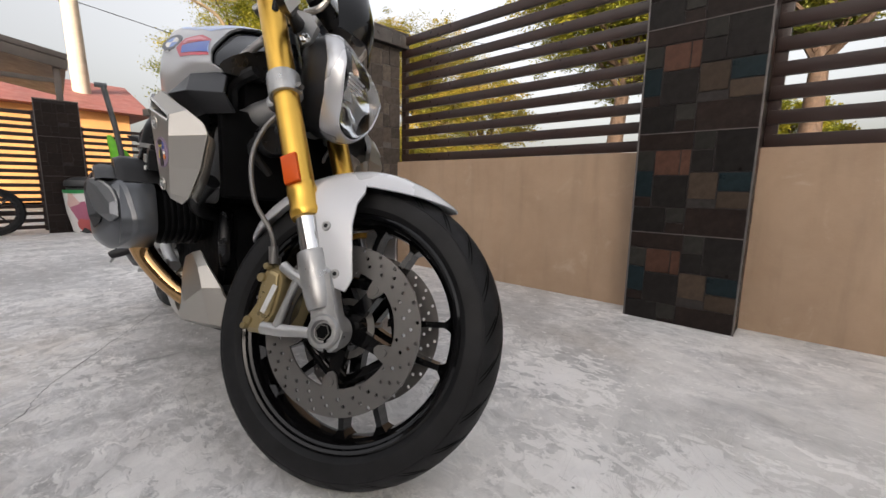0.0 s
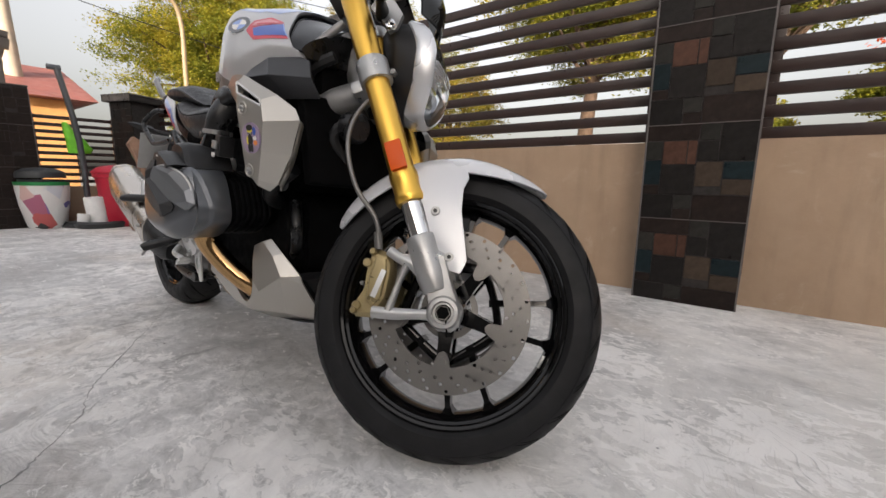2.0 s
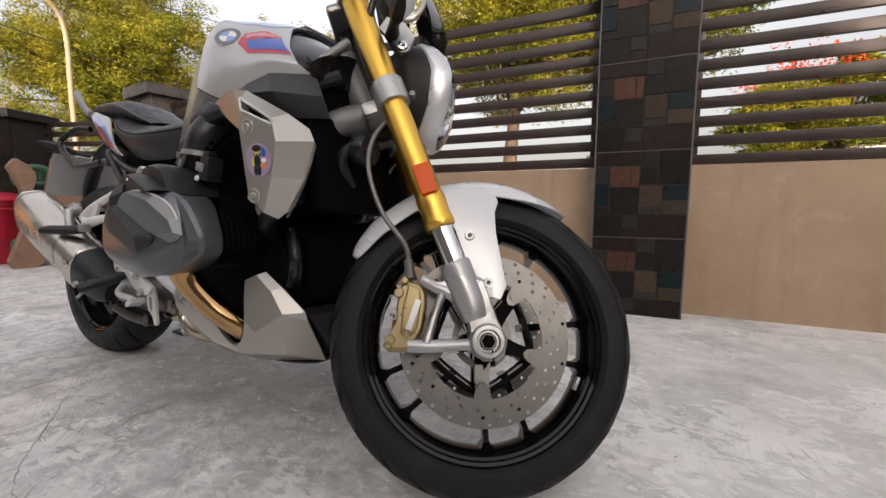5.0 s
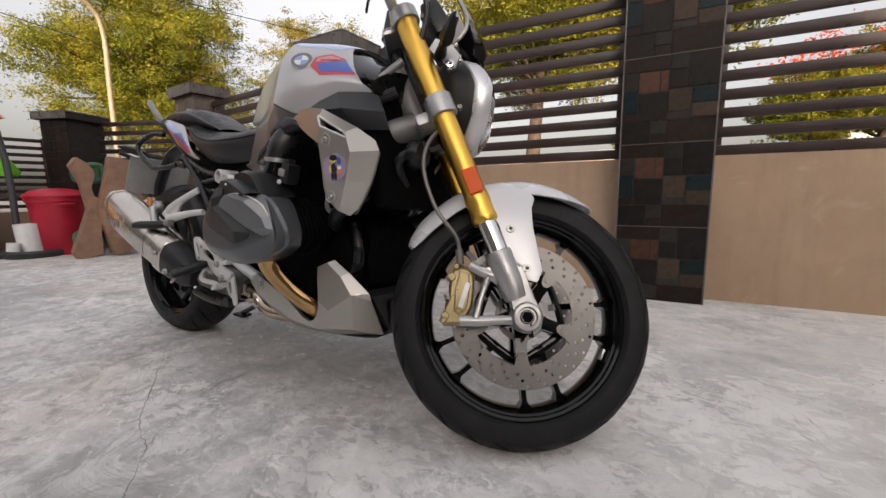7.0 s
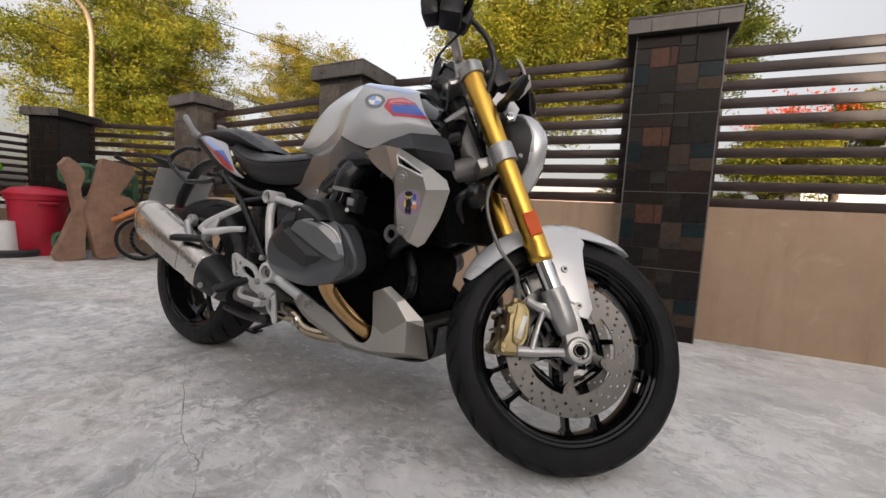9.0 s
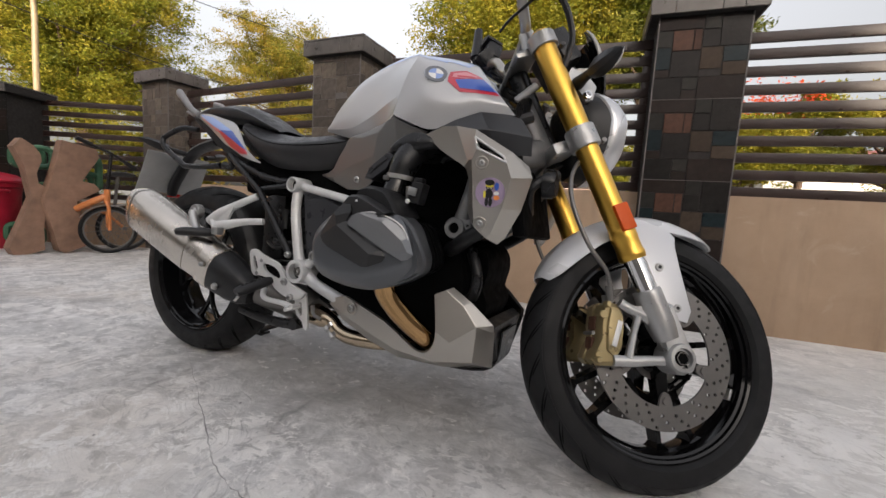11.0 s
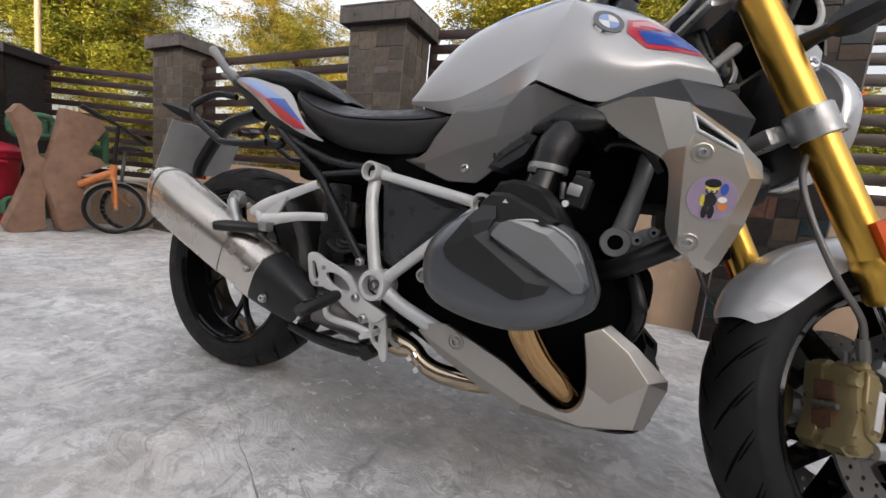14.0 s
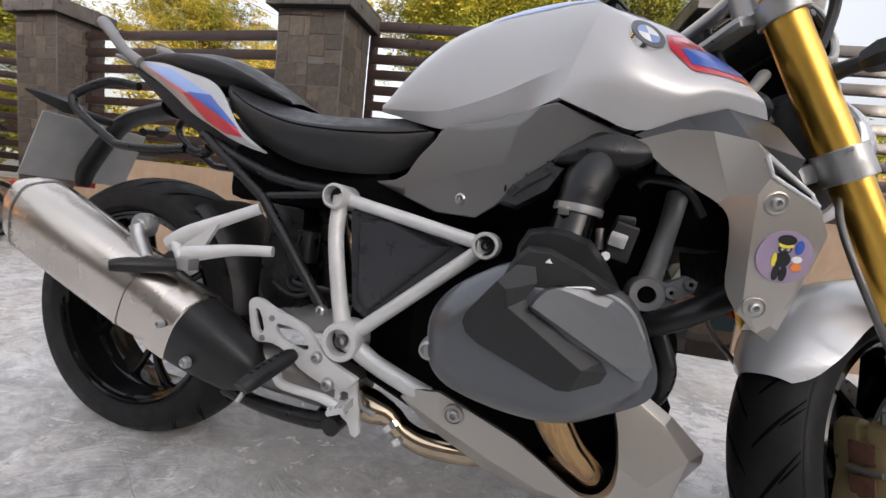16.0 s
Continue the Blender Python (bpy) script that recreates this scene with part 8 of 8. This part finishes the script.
def bicycle(x, y, turn):
    """A small folded bicycle: both wheels side by side, the bar upright and slanted."""
    t = thing("bicycle", "small orange folding bicycle, folded and parked beside the bench", "bicycle", pose(x, y, 0, 0, 0, turn))
    R = 0.178
    for cx, cy, nm in ((0.0, 0.0, "front_wheel"), (0.13, 0.17, "rear_wheel")):
        cz = 0.207
        w = part(nm, lathe([(R - 0.012, -0.012), (R, -0.012), (R, 0.012), (R - 0.012, 0.012)], 48, "y", True, (cx, cy, cz)), M["steel"], t)
        part("tyre", lathe([(R, -0.015), (R + 0.015, -0.020), (R + 0.029, 0.0), (R + 0.015, 0.020), (R, 0.015)], 48, "y", True, (cx, cy, cz)), M["tyre"], w)
        for k in range(14):
            a = 2 * math.pi * k / 14
            part("spoke", tube([(cx + 0.015 * math.cos(a), cy + 0.02 * (-1) ** k, cz + 0.015 * math.sin(a)), (cx + (R - 0.008) * math.cos(a + 0.15), cy, cz + (R - 0.008) * math.sin(a + 0.15))], 0.002, 5, 1), M["steel"], w)
        part("hub", tube([(cx, cy - 0.04, cz), (cx, cy + 0.04, cz)], 0.016, 10, 1), M["steel"], w)
        part("mudguard", thicken(skin([[(cx + 0.222 * math.cos(a), cy + yy, cz + (0.222 - abs(yy) * 0.3) * math.sin(a)) for yy in (-0.025, 0, 0.025)] for a in (radians(d) for d in (35, 65, 95, 125, 150))], 4, 3), 0.002), M["alloy"], w)
    fr_ = part("fork", tube([(0.0, -0.045, 0.207), (-0.005, -0.045, 0.40), (-0.012, 0, 0.46)], 0.014, 10, 4), M["bicycle_orange"], t, "orange fork blade")
    part("fork_blade", tube([(0.0, 0.045, 0.207), (-0.005, 0.045, 0.40), (-0.012, 0, 0.46)], 0.014, 10, 4), M["bicycle_orange"], fr_)
    part("head_tube", tube([(-0.010, 0, 0.44), (-0.005, 0, 0.56)], 0.024, 12, 1), M["bicycle_orange"], t)
    part("main_tube", tube([(-0.01, 0.01, 0.50), (-0.10, 0.03, 0.45), (-0.20, 0.12, 0.38)], 0.027, 12, 4), M["bicycle_orange"], t)
    part("rear_stay", tube([(-0.15, 0.14, 0.40), (0.0, 0.16, 0.34), (0.13, 0.17, 0.207)], 0.012, 8, 3), M["bicycle_orange"], t)
    part("stem", tube([(-0.005, 0, 0.54), (0.02, 0, 0.78), (0.03, 0, 0.86)], 0.014, 10, 2), M["black_satin"], t)
    part("handlebar", tube([(-0.19, -0.06, 0.965), (-0.08, -0.02, 0.92), (0.03, 0.0, 0.87), (0.14, 0.03, 0.80), (0.20, 0.05, 0.76)], 0.012, 10, 4), M["black_satin"], t)
    part("grip", tube([(-0.20, -0.065, 0.97), (-0.10, -0.03, 0.928)], 0.018, 10, 1), M["black_matt"], t)
    part("grip", tube([(0.13, 0.028, 0.806), (0.205, 0.05, 0.757)], 0.018, 10, 1), M["black_matt"], t)
    part("saddle", stack([(-0.10, -0.02), (-0.05, 0.025), (0.08, 0.02), (0.12, 0.0), (0.08, -0.02)], [(-0.06, 0.7, 0, 0), (-0.03, 1, 0, 0), (0.03, 1, 0, 0), (0.06, 0.7, 0, 0)], 3), M["black_matt"], t, m=pose(0.10, 0.14, 0.70))
    part("seat_post", tube([(0.06, 0.16, 0.36), (0.09, 0.14, 0.69)], 0.013, 10, 1), M["steel"], t)
    part("rear_lamp", box((0.025, 0.03, 0.03), (0.26, 0.17, 0.40), 0.006), M["red_lens"], t)
    return t


bicycle(-2.72, 0.955, 72)

bp_ = thing("patio_umbrella_post", "dark metal post on a flat base beside the bins", "post", pose(-3.80, 0.20, 0))
part("shaft", tube([(0, 0, 0.02), (0.01, 0.0, 0.9), (0.0, -0.10, 1.62)], 0.028, 12, 3), M["cover_dark"], bp_)
part("base", lathe([(0, 0.05), (0.20, 0.05), (0.24, 0.02), (0.24, 0), (0, 0)], 32, "z", False), M["bin_dark"], bp_)
part("top_bracket", box((0.05, 0.11, 0.05), (0, -0.12, 1.62), 0.008), M["cover_dark"], bp_)
bag = loft([[(0.05 * k * math.cos(a) + 0.03, 0.055 * w * math.sin(a) + 0.06 + off, z) for a in (2 * math.pi * q / 14 for q in range(14))] for k, w, z, off in ((0.5, 0.4, 1.08, -0.03), (0.8, 0.8, 1.0, -0.01), (1.1, 1.5, 0.9, 0.04), (1.2, 2.0, 0.80, 0.07), (0.9, 1.7, 0.76, 0.06))])
solid("plastic_bag", bag, M["green_cloth"], "bright green plastic bag tied to the post", "bag", pose(-3.98, 0.09, 0.02))
bk_ = thing("paper_roll_stack", "white upright paper roll on a dark low tray", "roll", pose(-3.60, 0.27, 0))
part("tray", lathe([(0, 0), (0.22, 0), (0.24, 0.05), (0.22, 0.07), (0, 0.04)], 28, "z", False), M["bin_dark"], bk_)
part("roll", tube([(0, -0.02, 0.05), (0.0, -0.04, 0.32)], 0.095, 24, 1), M["white"], bk_)
part("small_roll", tube([(0.06, -0.16, 0.07), (0.06, -0.15, 0.15)], 0.05, 18, 1), M["white"], bk_)
mb = thing("parked_wheel", "dark small spoked wheel standing against the gate", "wheel", pose(-3.9, -0.88, 0))
part("tyre", lathe([(0.20, -0.03), (0.235, -0.03), (0.25, 0), (0.235, 0.03), (0.20, 0.03)], 40, "x", True, (0, 0, 0.25)), M["tyre"], mb)
part("rim", lathe([(0.17, -0.02), (0.20, -0.025), (0.20, 0.025), (0.17, 0.02)], 40, "x", True, (0, 0, 0.25)), M["black_satin"], mb)
for k in range(8):
    a = 2 * math.pi * k / 8
    part("spoke", tube([(0, 0, 0.25), (0, 0.175 * math.cos(a), 0.25 + 0.175 * math.sin(a))], 0.009, 6, 1), M["black_satin"], mb)
# the joint between two pours, open here and there
knots = [(-1.2, 0.56, 0.5), (0.16, -0.171, 0.6), (0.30, -0.246, 0.5), (0.47, -0.340, 1.6), (0.60, -0.412, 2.4), (0.665, -0.448, 1.6), (0.74, -0.472, 0.5), (0.82, -0.488, 3.2), (0.85, -0.512, 0.6), (0.935, -0.567, 1.4), (0.975, -0.593, 3.4), (1.02, -0.640, 1.2), (1.12, -0.700, 0.6), (1.40, -0.86, 1.6), (2.4, -1.4, 0.6)]
jl = []
for (x0, y0, w0), (x1, y1, w1) in zip(knots, knots[1:]):
    for k in range(6):
        u = k / 6
        w = (w0 + (w1 - w0) * u) * random.uniform(0.25, 1.3) * 0.0008
        x, y = x0 + (x1 - x0) * u + random.uniform(-0.003, 0.003), y0 + (y1 - y0) * u + random.uniform(-0.003, 0.003)
        jl.append([Vector((x - w * 0.5, y - w, 0.0010)), Vector((x + w * 0.5, y + w, 0.0010))])
solid("floor_joint", thicken(loft(jl, False, False), 0.0008), worn("joint_shadow", (0.34, 0.335, 0.325), 0.9, amount=0.6, scale=9), "narrow broken dark joint between two floor pours", "floor joint", kind="structure")
